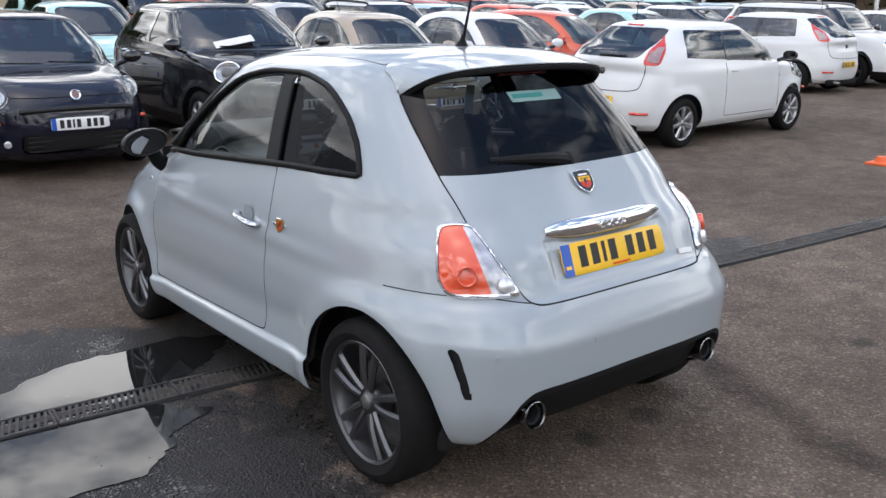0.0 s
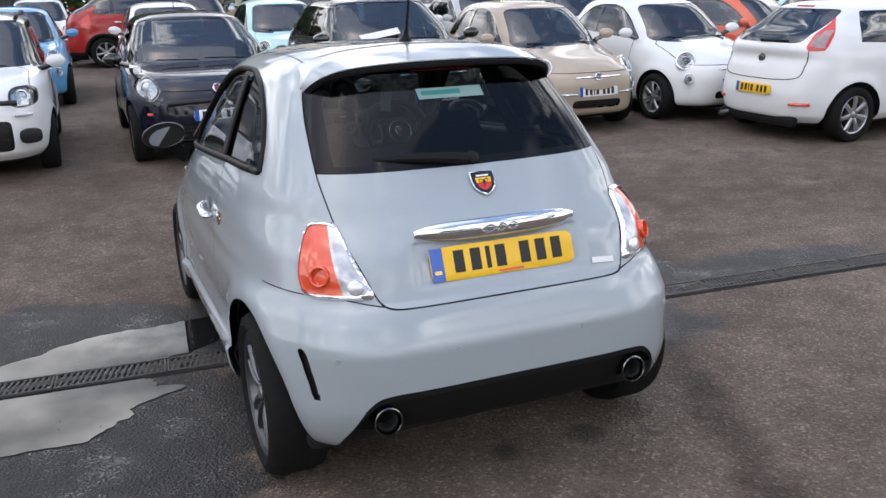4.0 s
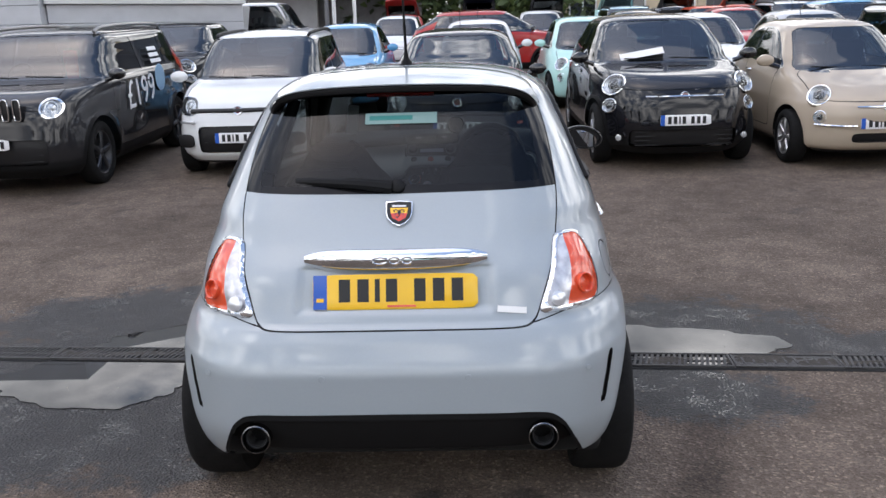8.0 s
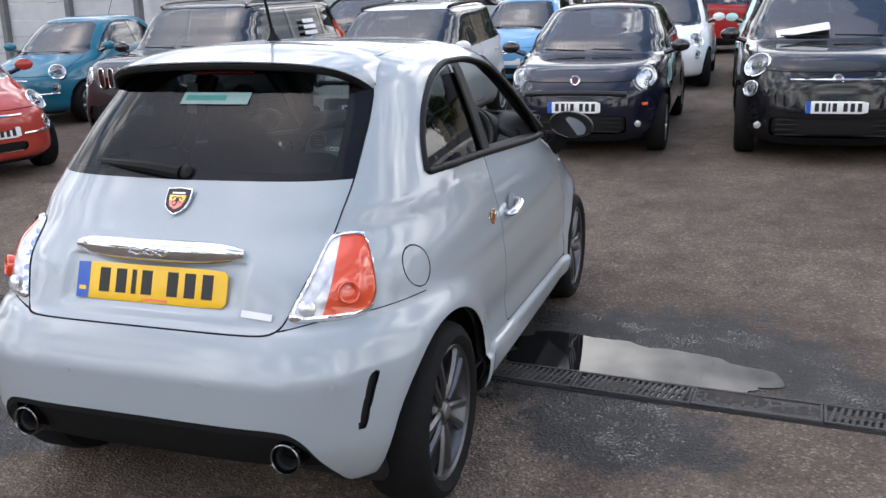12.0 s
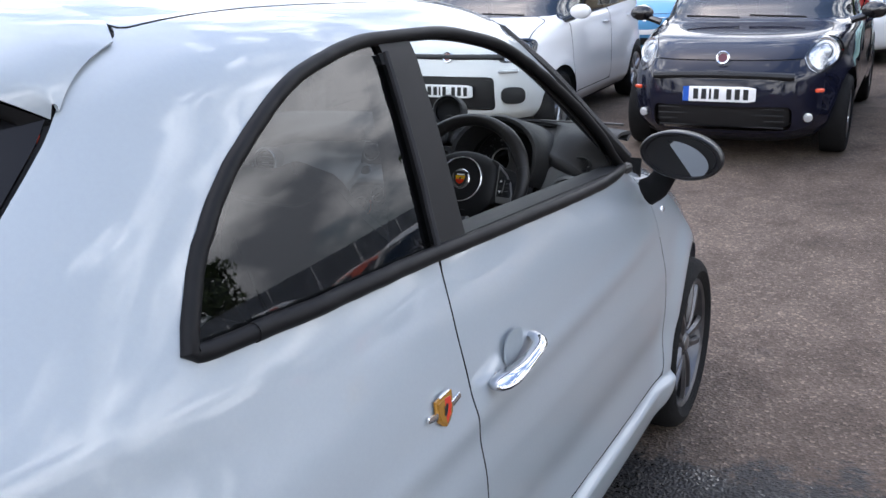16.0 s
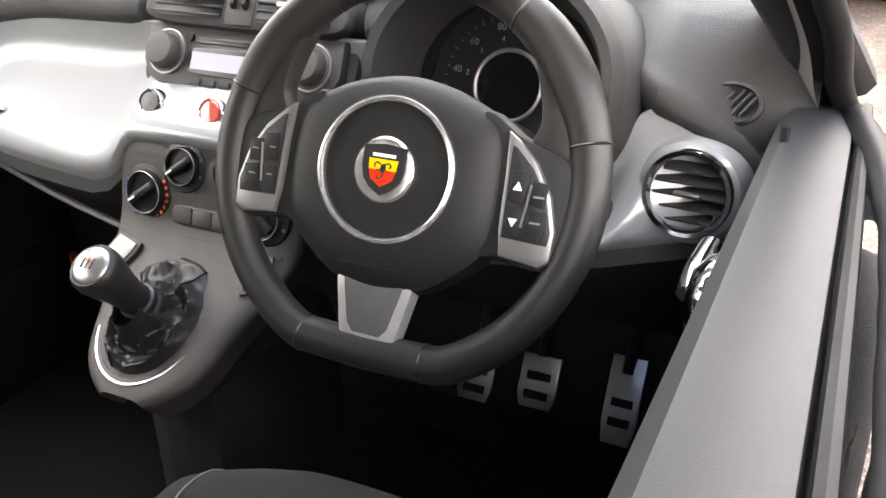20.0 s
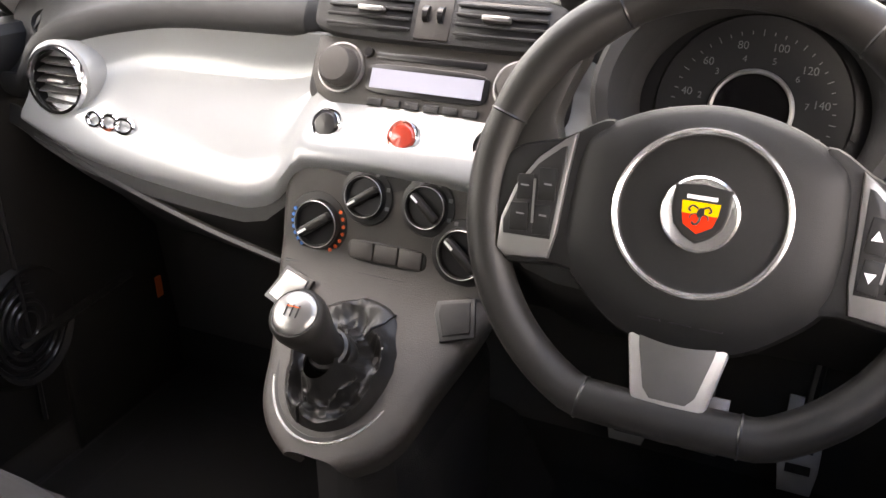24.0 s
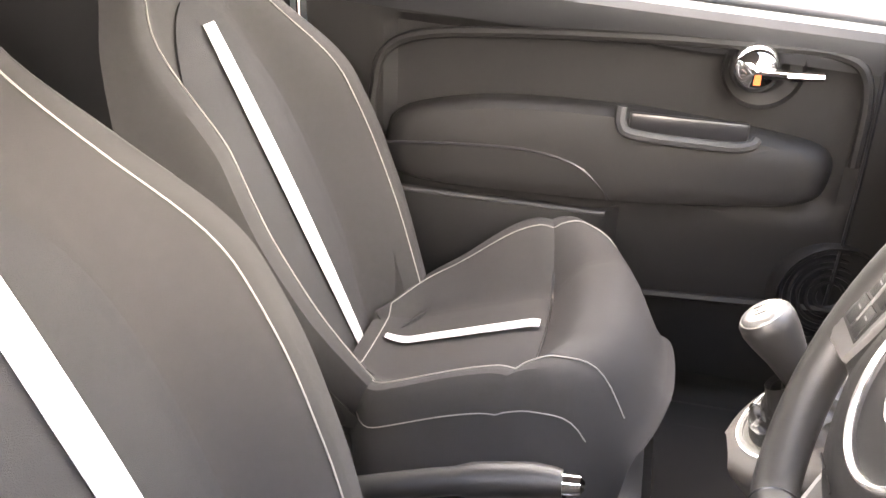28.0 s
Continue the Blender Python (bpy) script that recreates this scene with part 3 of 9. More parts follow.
def grating(slotted):
    geos = [rbox(0.499, 0.017, 0.02, 0.003, pose(0, s * 0.084, 0)) for s in (-1, 1)]
    geos += [rbox(0.012, 0.152, 0.018, 0.003, pose(s * 0.243, 0, 0)) for s in (-1, 1)]
    if slotted:
        geos += [rbox(0.014, 0.155, 0.016, 0.002, pose(-0.216 + 0.027 * i, 0, -0.001, 0, 0, -9)) for i in range(17)]
        geos += [rbox(0.47, 0.016, 0.013, 0.002, pose(0, 0.0, -0.002))]
    else:
        geos += [rbox(0.474, 0.152, 0.014, 0.002, pose(0, 0, -0.002))]
        geos += [rbox(0.012, 0.08, 0.004, 0.001, pose(-0.2 + 0.05 * i, 0, 0.006)) for i in range(9)]
    return join(*geos)


grate_open, grate_shut = link_mesh("grating", grating(True), IRON), link_mesh("grating", grating(False), IRON)
for k in range(-12, 24):
    src = grate_shut if k in (3, -6, 9, 15) else grate_open
    ob = src if k in (-12, 3) else new("grating", src.data)
    x = 0.25 + 0.5 * k
    ob.parent = gully
    ob.matrix_local = pose(x, -0.02 - 0.076 * x, 0.004 + 0.003 * noise.noise((k * 3.3, 0, 0)), 1.5 * noise.noise((k * 1.7, 5, 0)), 0, GULLY_TURN + 0.4 * noise.noise((k, 9, 0)))
# flat black sheet just under the gratings, in place of the channel's shade
part("channel", rbox(18.2, 0.225, 0.004, 0, pose(3.0, -0.02 - 0.076 * 3.0, 0.0012, 0, 0, GULLY_TURN)), DARK_VOID, gully, "flat black sheet giving the shade of the channel under the gratings", smooth=False)

# dirt that has settled in the slots, and loose grit over the tarmac
rng = random.Random(21)
dirt_v, dirt_f = [], []
for i in range(70):
    x = rng.uniform(-6.5, 10.5)
    y0 = -0.02 - 0.076 * x + rng.uniform(-0.03, 0.03)
    ax, ay, k = rng.uniform(0.06, 0.28), rng.uniform(0.025, 0.07), len(dirt_v)
    dirt_v.append((x, y0, 0.0135))
    for j in range(14):
        a = 2 * math.pi * j / 14
        r = rng.uniform(0.6, 1.15)
        dirt_v.append((x + ax * r * math.cos(a), y0 + ay * r * math.sin(a), 0.0055 + rng.uniform(0, 0.004)))
    dirt_f += [(k, k + 1 + j, k + 1 + (j + 1) % 14) for j in range(14)]
SILT = mat("gully_silt", (0.05, 0.042, 0.035), rough=0.95, var=0.3, scale=30, bump=0.6, bscale=200)
tagged(link_mesh("silt", (dirt_v, dirt_f), SILT), "dark silt caked in the slots of the gratings", "dirt", kind="stuff")
grit_v, grit_f = [], []
for i in range(5200):
    x, y = rng.gauss(0, 2.6), rng.gauss(-0.6, 2.0)
    r, k = 0.0022 * rng.random() ** -0.42, len(grit_v)
    r = min(r, 0.008)
    z = rise_ground(y) + r * 0.15
    p = [Vector((rng.gauss(0, 1), rng.gauss(0, 1), rng.gauss(0, 0.7))).normalized() * r * rng.uniform(0.7, 1.2) for _ in range(6)]
    p = [Vector((1, 0, 0)) * r * rng.uniform(0.8, 1.3), Vector((-1, 0.2, 0)) * r, Vector((0.1, 1, 0)) * r, Vector((0, -1, 0)) * r * rng.uniform(0.7, 1.2), Vector((0, 0, 0.7)) * r, Vector((0, 0, -0.4)) * r]
    grit_v += [q + Vector((x, y, z)) for q in p]
    grit_f += [(k + a, k + b, k + c) for a, b, c in ((0, 2, 4), (2, 1, 4), (1, 3, 4), (3, 0, 4), (2, 0, 5), (1, 2, 5), (3, 1, 5), (0, 3, 5))]


def grit_material():
    m = mat("grit", (0.12, 0.10, 0.085), rough=0.85)
    n, l = m.node_tree.nodes, m.node_tree.links
    g, ra = n.new("ShaderNodeNewGeometry"), n.new("ShaderNodeValToRGB")
    ra.color_ramp.elements[0].color, ra.color_ramp.elements[1].color = (0.05, 0.043, 0.037, 1), (0.21, 0.18, 0.15, 1)
    l.new(g.outputs["Random Per Island"], ra.inputs["Fac"])
    l.new(ra.outputs["Color"], n["Principled BSDF"].inputs["Base Color"])
    return m


tagged(link_mesh("grit", (grit_v, grit_f), grit_material(), smooth=False), "loose brown-grey grit scattered over the tarmac", "grit", kind="stuff")

# ---------------------------------------------------------------- the grey hatchback: outer skin
HUB_Y, HUB_Z, WHEEL_R = 1.15, 0.297, 0.297
RINGS_A = [
    (0.17, 0.700, -1.50, 1.66, 0, 5, 4), (0.25, 0.768, -1.655, 1.80, 0, 5, 4), (0.40, 0.785, -1.715, 1.85, 0, 5.2, 3.8),
    (0.56, 0.790, -1.715, 1.865, 0, 5.4, 3.6), (0.65, 0.790, -1.68, 1.85, 0, 5.2, 3.4), (0.73, 0.782, -1.632, 1.79, 0, 4.7, 3.2),
    (0.84, 0.768, -1.577, 1.58, 0, 4.6, 3.0), (0.94, 0.744, -1.493, 1.20, 0, 4.4, 3.0),
]
RINGS_B = [
    (1.02, 0.716, -1.425, 0.96, 0, 4.8, 3.2), (1.10, 0.683, -1.362, 0.86, 0, 4.8, 3.4), (1.20, 0.640, -1.28, 0.73, -0.05, 4.7, 3.4),
    (1.30, 0.592, -1.185, 0.60, -0.1, 4.6, 3.3), (1.38, 0.548, -1.105, 0.48, -0.18, 4.3, 3.2), (1.43, 0.492, -1.02, 0.37, -0.25, 3.8, 3.0),
    (1.467, 0.38, -0.90, 0.22, -0.32, 3.1, 2.7), (1.487, 0.19, -0.76, 0.0, -0.38, 2.5, 2.4), (1.492, 0.012, -0.44, -0.38, -0.41, 2.2, 2.2),
]


def smooth_step(x, a, b):
    t = np.clip((x - a) / (b - a), 0, 1)
    return t * t * (3 - 2 * t)


def hero_shape(p):
    x, y, z = p[..., 0], p[..., 1], p[..., 2]
    q = p.copy()
    sx, side = np.sign(x), smooth_step(np.abs(x), 0.5, 0.66)
    out = np.zeros_like(x)
    for hy in (-HUB_Y, HUB_Y):
        r = np.hypot(y - hy, z - HUB_Z)
        out += 0.022 * np.exp(-(((r - 0.36) / 0.075) ** 2)) * smooth_step(z, 0.15, 0.3) * (1 - smooth_step(z, 0.62, 0.8))
    between = smooth_step(y, -0.86, -0.78) * (1 - smooth_step(y, 0.80, 0.88))
    out += 0.022 * between * (1 - smooth_step(z, 0.335 - 0.02 * y, 0.36 - 0.02 * y)) * smooth_step(z, 0.2, 0.24)
    out += 0.006 * np.exp(-(((z - 0.79 - 0.03 * y) / 0.03) ** 2)) * smooth_step(y, -1.25, -0.6) * (1 - smooth_step(y, 0.3, 0.9))
    out -= 0.010 * np.exp(-(((z - 0.47) / 0.07) ** 2)) * between
    q[..., 0] += sx * side * out
    rear = smooth_step(-y, 1.25, 1.4)
    back = 0.009 * rear * (1 - smooth_step(z, 0.700, 0.712))
    well = smooth_step(0.315 - np.abs(x), 0, 0.022) * smooth_step(z, 0.735, 0.757) * (1 - smooth_step(z, 0.868, 0.876))
    back -= 0.013 * well * rear
    back += 0.006 * np.exp(-np.abs(z - 0.60) / 0.02) * rear * smooth_step(np.abs(x), 0.45, 0.62)
    q[..., 1] -= back
    return q


def belt(y):
    return 1.052 - 0.052 * (y + 0.47) - 0.012 * smooth_step(-y, 0.5, 1.0)


def win_top(y):
    return pchip(y, (-1.03, -0.985, -0.90, -0.81, -0.62, -0.40, -0.20, 0.03, 0.336, 0.50, 0.66), (1.03, 1.11, 1.205, 1.27, 1.358, 1.392, 1.394, 1.366, 1.225, 1.105, 0.97))


def f_side_window(x, y, z):
    return smax(belt(y) - z, z - win_top(y), 0.3 - np.abs(x), k=0.012)


def pillar_mid(z):
    return -0.437 + 0.095 * (z - 1.04) / 0.34


def f_door(x, y, z):
    return smax(y - pchip(z, (0.3, 0.6, 0.86, 1.05), (0.735, 0.75, 0.73, 0.70)), pchip(z, (0.33, 0.45, 0.67, 0.9, 1.04), (-0.435, -0.455, -0.485, -0.505, -0.49)) - y, 0.362 - 0.02 * y - z, z - belt(y) - 0.006, 0.55 - np.abs(x), k=0.014)


def hatch_half(z):
    return pchip(z, (0.66, 0.735, 0.94, 1.07, 1.2, 1.3, 1.40, 1.45), (0.435, 0.452, 0.517, 0.530, 0.520, 0.500, 0.462, 0.44))


def f_hatch(x, y, z):
    return smax(np.abs(x) - hatch_half(z), 0.697 - z, y + 0.85, k=0.02)


def lamp_u(x, y):
    return np.abs(x) + 0.6 * (y + 1.45)


def f_lamp(x, y, z):
    u = lamp_u(x, y)
    return smax((0.358 + 0.80 * (z - 0.737)) - u, u - pchip(z, (0.70, 0.73, 0.80, 0.935, 0.97), (0.60, 0.638, 0.668, 0.652, 0.62)), 0.727 - z, z - 0.948, y + 1.2, k=0.012)


def f_diffuser(x, y, z):
    return smax(z - pchip(np.abs(x), (0, 0.40, 0.47, 0.52, 0.56, 0.60), (0.447, 0.445, 0.438, 0.405, 0.33, 0.24)), np.abs(x) - 0.60, y + 1.3, k=0.008)


def f_arch(x, y, z):
    r = np.minimum(np.hypot(y - HUB_Y, z - HUB_Z), np.hypot(y + HUB_Y, z - HUB_Z))
    return np.maximum(r - 0.348, 0.4 - np.abs(x))


def f_windscreen(x, y, z):
    return smax(np.abs(x) - pchip(z, (0.9, 1.0, 1.2, 1.4), (0.63, 0.615, 0.555, 0.455)), 0.975 - z, z - 1.425, 0.25 - y, k=0.02)


def f_roof(x, y, z):
    return smax(np.abs(x) - pchip(y, (-0.95, -0.85, -0.1, 0.3, 0.45), (0.445, 0.440, 0.435, 0.43, 0.42)), -0.855 - y, 1.39 - z, y - 0.50, k=0.008)


def f_fuel(x, y, z):
    return np.where(x > 0, np.hypot(y + 1.243, z - 0.815), 1.0) - 0.063


def f_vent(x, y, z):
    bow = 0.686 - 0.030 * (0.585 - z) / 0.16
    return np.where((y < -1.3) & (z < 0.66), smax(np.abs(np.abs(x) - bow) - 0.0095, z - 0.588, 0.424 - z, k=0.004), 1.0)


def f_bonnet(x, y, z):
    return smax(np.abs(x) - pchip(y, (0.9, 1.2, 1.5, 1.8), (0.60, 0.58, 0.53, 0.42)), 0.70 - z, 0.90 - y, z - 0.972, k=0.02)


def f_headlight(x, y, z):
    return np.where(y > 1.1, np.hypot((np.abs(x) - 0.555) / 1.0, (z - 0.735) / 1.15) - 0.098, 1.0)


car = thing("hatchback_car", "light grey three-door hatchback with open driver's window on wet tarmac", "car")
skin = Skin(*loft_body(RINGS_A + RINGS_B, 420, 190, hero_shape))
GAP = 0.0022
rear_side = lambda x, y, z: y < -1.0
skin.cut(f_arch)
skin.cut(lambda x, y, z: f_lamp(x, y, z) + 0.013, lambda x, y, z: (y < -1.2) & (z > 0.68) & (z < 1.0))
skin.cut(lambda x, y, z: lamp_u(x, y) - 0.472 - 0.44 * (z - 0.737), lambda x, y, z: (y < -1.2) & (z > 0.70) & (z < 0.97) & (np.abs(x) > 0.4))
skin.cut(f_side_window)
for d in (-GAP, GAP):
    skin.cut(lambda x, y, z: f_door(x, y, z) - d)
    skin.cut(lambda x, y, z: f_hatch(x, y, z) - d, lambda x, y, z: y < -0.7)
    skin.cut(lambda x, y, z: f_roof(x, y, z) - d, lambda x, y, z: z > 1.3)
    skin.cut(lambda x, y, z: f_fuel(x, y, z) - d, lambda x, y, z: (x > 0.4) & (y < -1))
    skin.cut(lambda x, y, z: f_bonnet(x, y, z) - d, lambda x, y, z: (y > 0.6) & (z > 0.6))
    skin.cut(lambda x, y, z: z - 0.706 - 0.03 * smooth_step(np.abs(x), 0.4, 0.6) - d * 0.8, lambda x, y, z: (y < -0.85) & (np.abs(x) > 0.38) & (z > 0.6) & (z < 0.85))
skin.cut(lambda x, y, z: z - 1.079 - 0.01 * np.abs(x), lambda x, y, z: (y < -1.0) & (np.abs(x) < 0.6))
skin.cut(lambda x, y, z: np.maximum(np.abs(x) - hatch_half(z) + 0.055, np.maximum(1.105 - z, z - 1.385)), lambda x, y, z: (y < -0.9) & (z > 1.0))
for d in (0.0, -0.019):
    skin.cut(lambda x, y, z: f_lamp(x, y, z) - d, rear_side)
skin.cut(lambda x, y, z: lamp_u(x, y) - (0.452 + 0.55 * (z - 0.737)), lambda x, y, z: (y < -1.2) & (z > 0.70) & (z < 0.97) & (np.abs(x) > 0.4))
for d in (0.0, -0.02):
    skin.cut(lambda x, y, z: f_diffuser(x, y, z) - d, lambda x, y, z: (y < -1.2) & (z < 0.6))
skin.cut(f_vent, lambda x, y, z: (y < -1.2) & (z < 0.7))
for d in (-0.052, 0.052):
    skin.cut(lambda x, y, z: y - pillar_mid(z) - d, lambda x, y, z: (z > 0.95) & (np.abs(x) > 0.4) & (np.abs(y) < 0.8))
skin.cut(f_windscreen, lambda x, y, z: y > 0.1)
skin.cut(f_headlight, lambda x, y, z: y > 1.0)

X, Y, Z = skin.centres()
free = np.ones(len(X), bool)


def region(mask):
    global free
    got = mask & free
    free = free & ~mask
    return got


region(f_arch(X, Y, Z) < 0)
r_window = region(f_side_window(X, Y, Z) < 0)
r_screen = region((f_windscreen(X, Y, Z) < 0) & (Y > 0.1))
r_lamp = region((f_lamp(X, Y, Z) < 0) & (Y < -1.2))
r_vent = region(f_vent(X, Y, Z) < 0)
r_fuelgap = region(np.abs(f_fuel(X, Y, Z)) < GAP)
r_fuel = region(f_fuel(X, Y, Z) < 0)
hatch, door, roof = f_hatch(X, Y, Z), f_door(X, Y, Z), f_roof(X, Y, Z)
r_gap = region((np.abs(hatch) < GAP) & (Y < -0.7)) | region(np.abs(door) < GAP) | region((np.abs(roof) < GAP) & (Z > 1.3))
r_gap |= region((np.abs(f_bonnet(X, Y, Z)) < GAP) & (Y > 0.6))
step = Z - 0.706 - 0.03 * smooth_step(np.abs(X), 0.4, 0.6)
r_gap |= region((np.abs(step) < GAP * 0.8) & (Y < -1.22) & (hatch > 0) & (np.abs(X) > 0.38))
in_hatch = (hatch < 0) & (Y < -0.8)
r_glass = region(in_hatch & (Z > 1.079 + 0.01 * np.abs(X)) & (Z < 1.425))
r_tail_top = region(in_hatch & (Z >= 1.425))
r_tail = region(in_hatch)
r_roof = region((roof < 0) & (Z > 1.3))
r_door = region(door < 0)
r_head = region(f_headlight(X, Y, Z) < 0)
r_bonnet = region((f_bonnet(X, Y, Z) < 0) & (Y > 0.6))
r_diff_in = region((f_diffuser(X, Y, Z) < -0.02) & (Y < -1.2))
r_diff_rim = region((f_diffuser(X, Y, Z) < 0) & (Y < -1.2))
r_bumper = region((Y < -1.0) & (step < 0))
r_body = free


def panel(name, mask, material, label="", push=0.0, parent=car, push_fn=None):
    geo, nn = skin.take(mask, push, push_fn)
    return part(name, geo, material, parent, label, normals=nn if push_fn is None else None)


panel("body_shell", r_body, GREY_PAINT, "glossy light grey painted body sides and sills")
panel("roof", r_roof, GREY_PAINT)
tailgate = panel("tailgate", r_tail, GREY_PAINT, "light grey painted tailgate")
panel("tailgate_top", r_tail_top, GREY_PAINT, parent=tailgate)
rear_bumper = panel("rear_bumper", r_bumper, GREY_PAINT, "light grey painted rear bumper with side slots")
doors = [panel("door", r_door & (X * s > 0), GREY_PAINT, "light grey painted door") for s in (-1, 1)]
panel("bonnet", r_bonnet, GREY_PAINT)
panel("panel_gap", r_gap | r_fuelgap, SEAM, "dark shut lines between the panels", push=-0.007)
panel("fuel_flap", r_fuel, GREY_PAINT, "round light grey fuel flap", push=-0.0005)
for s in (-1, 1):
    panel("bumper_slot", r_vent & (X * s > 0), SEAM, "black upright air slot", push=-0.018, parent=rear_bumper)
    panel("headlight", r_head & (X * s > 0), CLEAR_LENS, "round clear headlamp", push=0.004)
EXHAUST = mat("exhaust_metal", (0.22, 0.22, 0.22), rough=0.18, metal=1.0, var=0.2, scale=40)
FRIT = mat("glass_border_black", (0.008, 0.008, 0.009), rough=0.06, spec=0.22)
VALANCE = mat("valance_black", (0.007, 0.007, 0.0075), rough=0.7, spec=0.25)
panel("diffuser_rim", r_diff_rim, VALANCE, "matt black rim of the rear valance", push=-0.004, parent=rear_bumper)
panel("rear_valance", r_diff_in, VALANCE, "matt black rear valance", push=-0.055, parent=rear_bumper)
panel("windscreen", r_screen, GLASS, "clear windscreen").visible_shadow = False
frit = np.maximum(np.abs(X) - hatch_half(Z) + 0.055, np.maximum(1.105 - Z, Z - 1.385)) > 0
panel("rear_window", r_glass & ~frit, GLASS_TINT, "tinted rear window", parent=tailgate).visible_shadow = False
panel("window_border", r_glass & frit, FRIT, "glossy black border of the rear window", parent=tailgate)

# tail lamps: chrome rim, red lens, clear inner lens
for s in (-1, 1):
    mine = r_lamp & (X * s > 0)
    inner = f_lamp(X, Y, Z) < -0.013
    red = lamp_u(X, Y) > 0.472 + 0.44 * (Z - 0.737)
    lamp = panel("tail_light", mine & ~inner, LAMP_RIM, "tail lamp with chrome rim, red and clear lenses", push_fn=lambda x, y, z: 0.004 + 0.012 * smooth_step(-f_lamp(x, y, z), 0, 0.008))
    bulge = lambda x, y, z: 0.012 + 0.012 * smooth_step(-f_lamp(x, y, z), 0.013, 0.07)
    panel("red_lens", mine & inner & red, AMBER_LENS, "orange-red lens", parent=lamp, push_fn=bulge)
    panel("clear_lens", mine & inner & ~red, RIBBED_LENS, "clear silvery lens", parent=lamp, push_fn=bulge)
    dot = np.hypot(lamp_u(X, Y) - 0.44, Z - 0.775)
    m = axes((s * 0.510, -1.592, 0.772), (1, 0, 0), (s * 0.35, -0.9, 0.25))
    part("reversing_lens", lathe([(0.026, 0), (0.024, 0.008), (0.016, 0.012), (0.0, 0.013)], 20, m), CLEAR_LENS, lamp)
    m = axes((s * 0.597, -1.508, 0.80), (1, 0, 0), (s * 0.62, -0.75, 0.22))
    part("lens_ring", lathe([(0.034, 0.0), (0.034, 0.016), (0.030, 0.019), (0.026, 0.016), (0.024, 0.0)], 24, m, ends=False), AMBER_LENS, lamp)

# black window surrounds, pillars and panes
side_all = r_window
for s in (-1, 1):
    mine = side_all & (X * s > 0)
    pil = np.abs(Y - pillar_mid(Z)) < 0.052
    panel("door_pillar", mine & pil, BLACK_PLASTIC, "matt black door pillar", push=0.001)
    quarter = panel("quarter_window", mine & ~pil & (Y < pillar_mid(Z)), GLASS_QUARTER, "dark reflecting rear side window", push=-0.008)
    quarter.visible_shadow = False
    # the pane is flatter than the painted skin round it
    quarter.data.normals_split_custom_set_from_vertices([Vector((s * 0.955, -0.06 + 0.05 * (v.co.y + 0.8), 0.285 + 0.10 * (v.co.z - 1.2))).normalized()[:] for v in quarter.data.vertices])
    if s < 0:
        panel("door_window", mine & ~pil & (Y > pillar_mid(Z)), GLASS, "passenger's door window", push=-0.010).visible_shadow = False


def on_skin(y, z, s, out=0.0):
    """The point of the side skin at y and z."""
    k = np.argmin((G_SIDE[:, 1] - y) ** 2 + (G_SIDE[:, 2] - z) ** 2)
    return np.array((s * (G_SIDE[k, 0] + out), y, z))


p_full, n_full = loft_body(RINGS_A + RINGS_B, 840, 380, hero_shape)
sel = (p_full[..., 0] > 0.3) & (p_full[..., 2] > 0.3)
G_SIDE = p_full[sel]
for s in (-1, 1):
    ys = np.linspace(0.64, -1.005, 60)
    top = [on_skin(y, float(win_top(y)), s, 0.001) for y in ys]
    top = [q for q in top if q[2] > 1.07 or q[1] > 0]
    low = [on_skin(y, float(belt(y)), s, 0.002) for y in np.linspace(-0.985, 0.70, 50)]
    knee = [on_skin(-1.006, 1.075, s, 0.002), on_skin(-0.998, 1.066, s, 0.002), on_skin(-0.975, 1.064, s, 0.002)]
    loop = curve(top[:-2] + knee + low[2:], 190)
    part("window_frame", tube(loop, 0.012, n=16), BLACK_PLASTIC, car, "black rubber window surround")
    part("belt_strip", tube(curve(low[2:], 90), 0.0135, n=16), BLACK_PLASTIC, car, "black rubber strip along the window sill")
    gap_line = [on_skin(pillar_mid(z) - 0.049 + 0.0 * z, z, s, 0.004) for z in np.linspace(1.05, 1.37, 14)]
    part("pillar_seal", tube(np.array(gap_line), 0.006, n=6), SEAM, car)

# spoiler: a curved blade over the rear window, painted above and black below
Z_LEVELS = p_full[0, :, 2]


def rear_y(x, z):
    """The y of the rear skin at x and z."""
    out = []
    j = int(np.clip(np.searchsorted(Z_LEVELS, z), 1, len(Z_LEVELS) - 1))
    for c in (j - 1, j):
        col = p_full[:, c]
        col = col[(col[:, 1] < -0.42) & (col[:, 0] > -0.02)]
        col = col[np.argsort(col[:, 0])]
        out.append(float(np.interp(x, col[:, 0], col[:, 1])))
    t = (z - Z_LEVELS[j - 1]) / max(1e-6, Z_LEVELS[j] - Z_LEVELS[j - 1])
    return out[0] + (out[1] - out[0]) * t


def skin_z(x, y):
    """The height of the roof skin at x and y."""
    zs = np.linspace(1.34, 1.488, 60)
    return float(np.interp(y, [rear_y(x, z) for z in zs], zs))


def seam_point(z):
    """A point just outside the tailgate's side seam, on the plus side."""
    x = float(hatch_half(z)) + 0.004
    return np.array((x, rear_y(x, z), z))


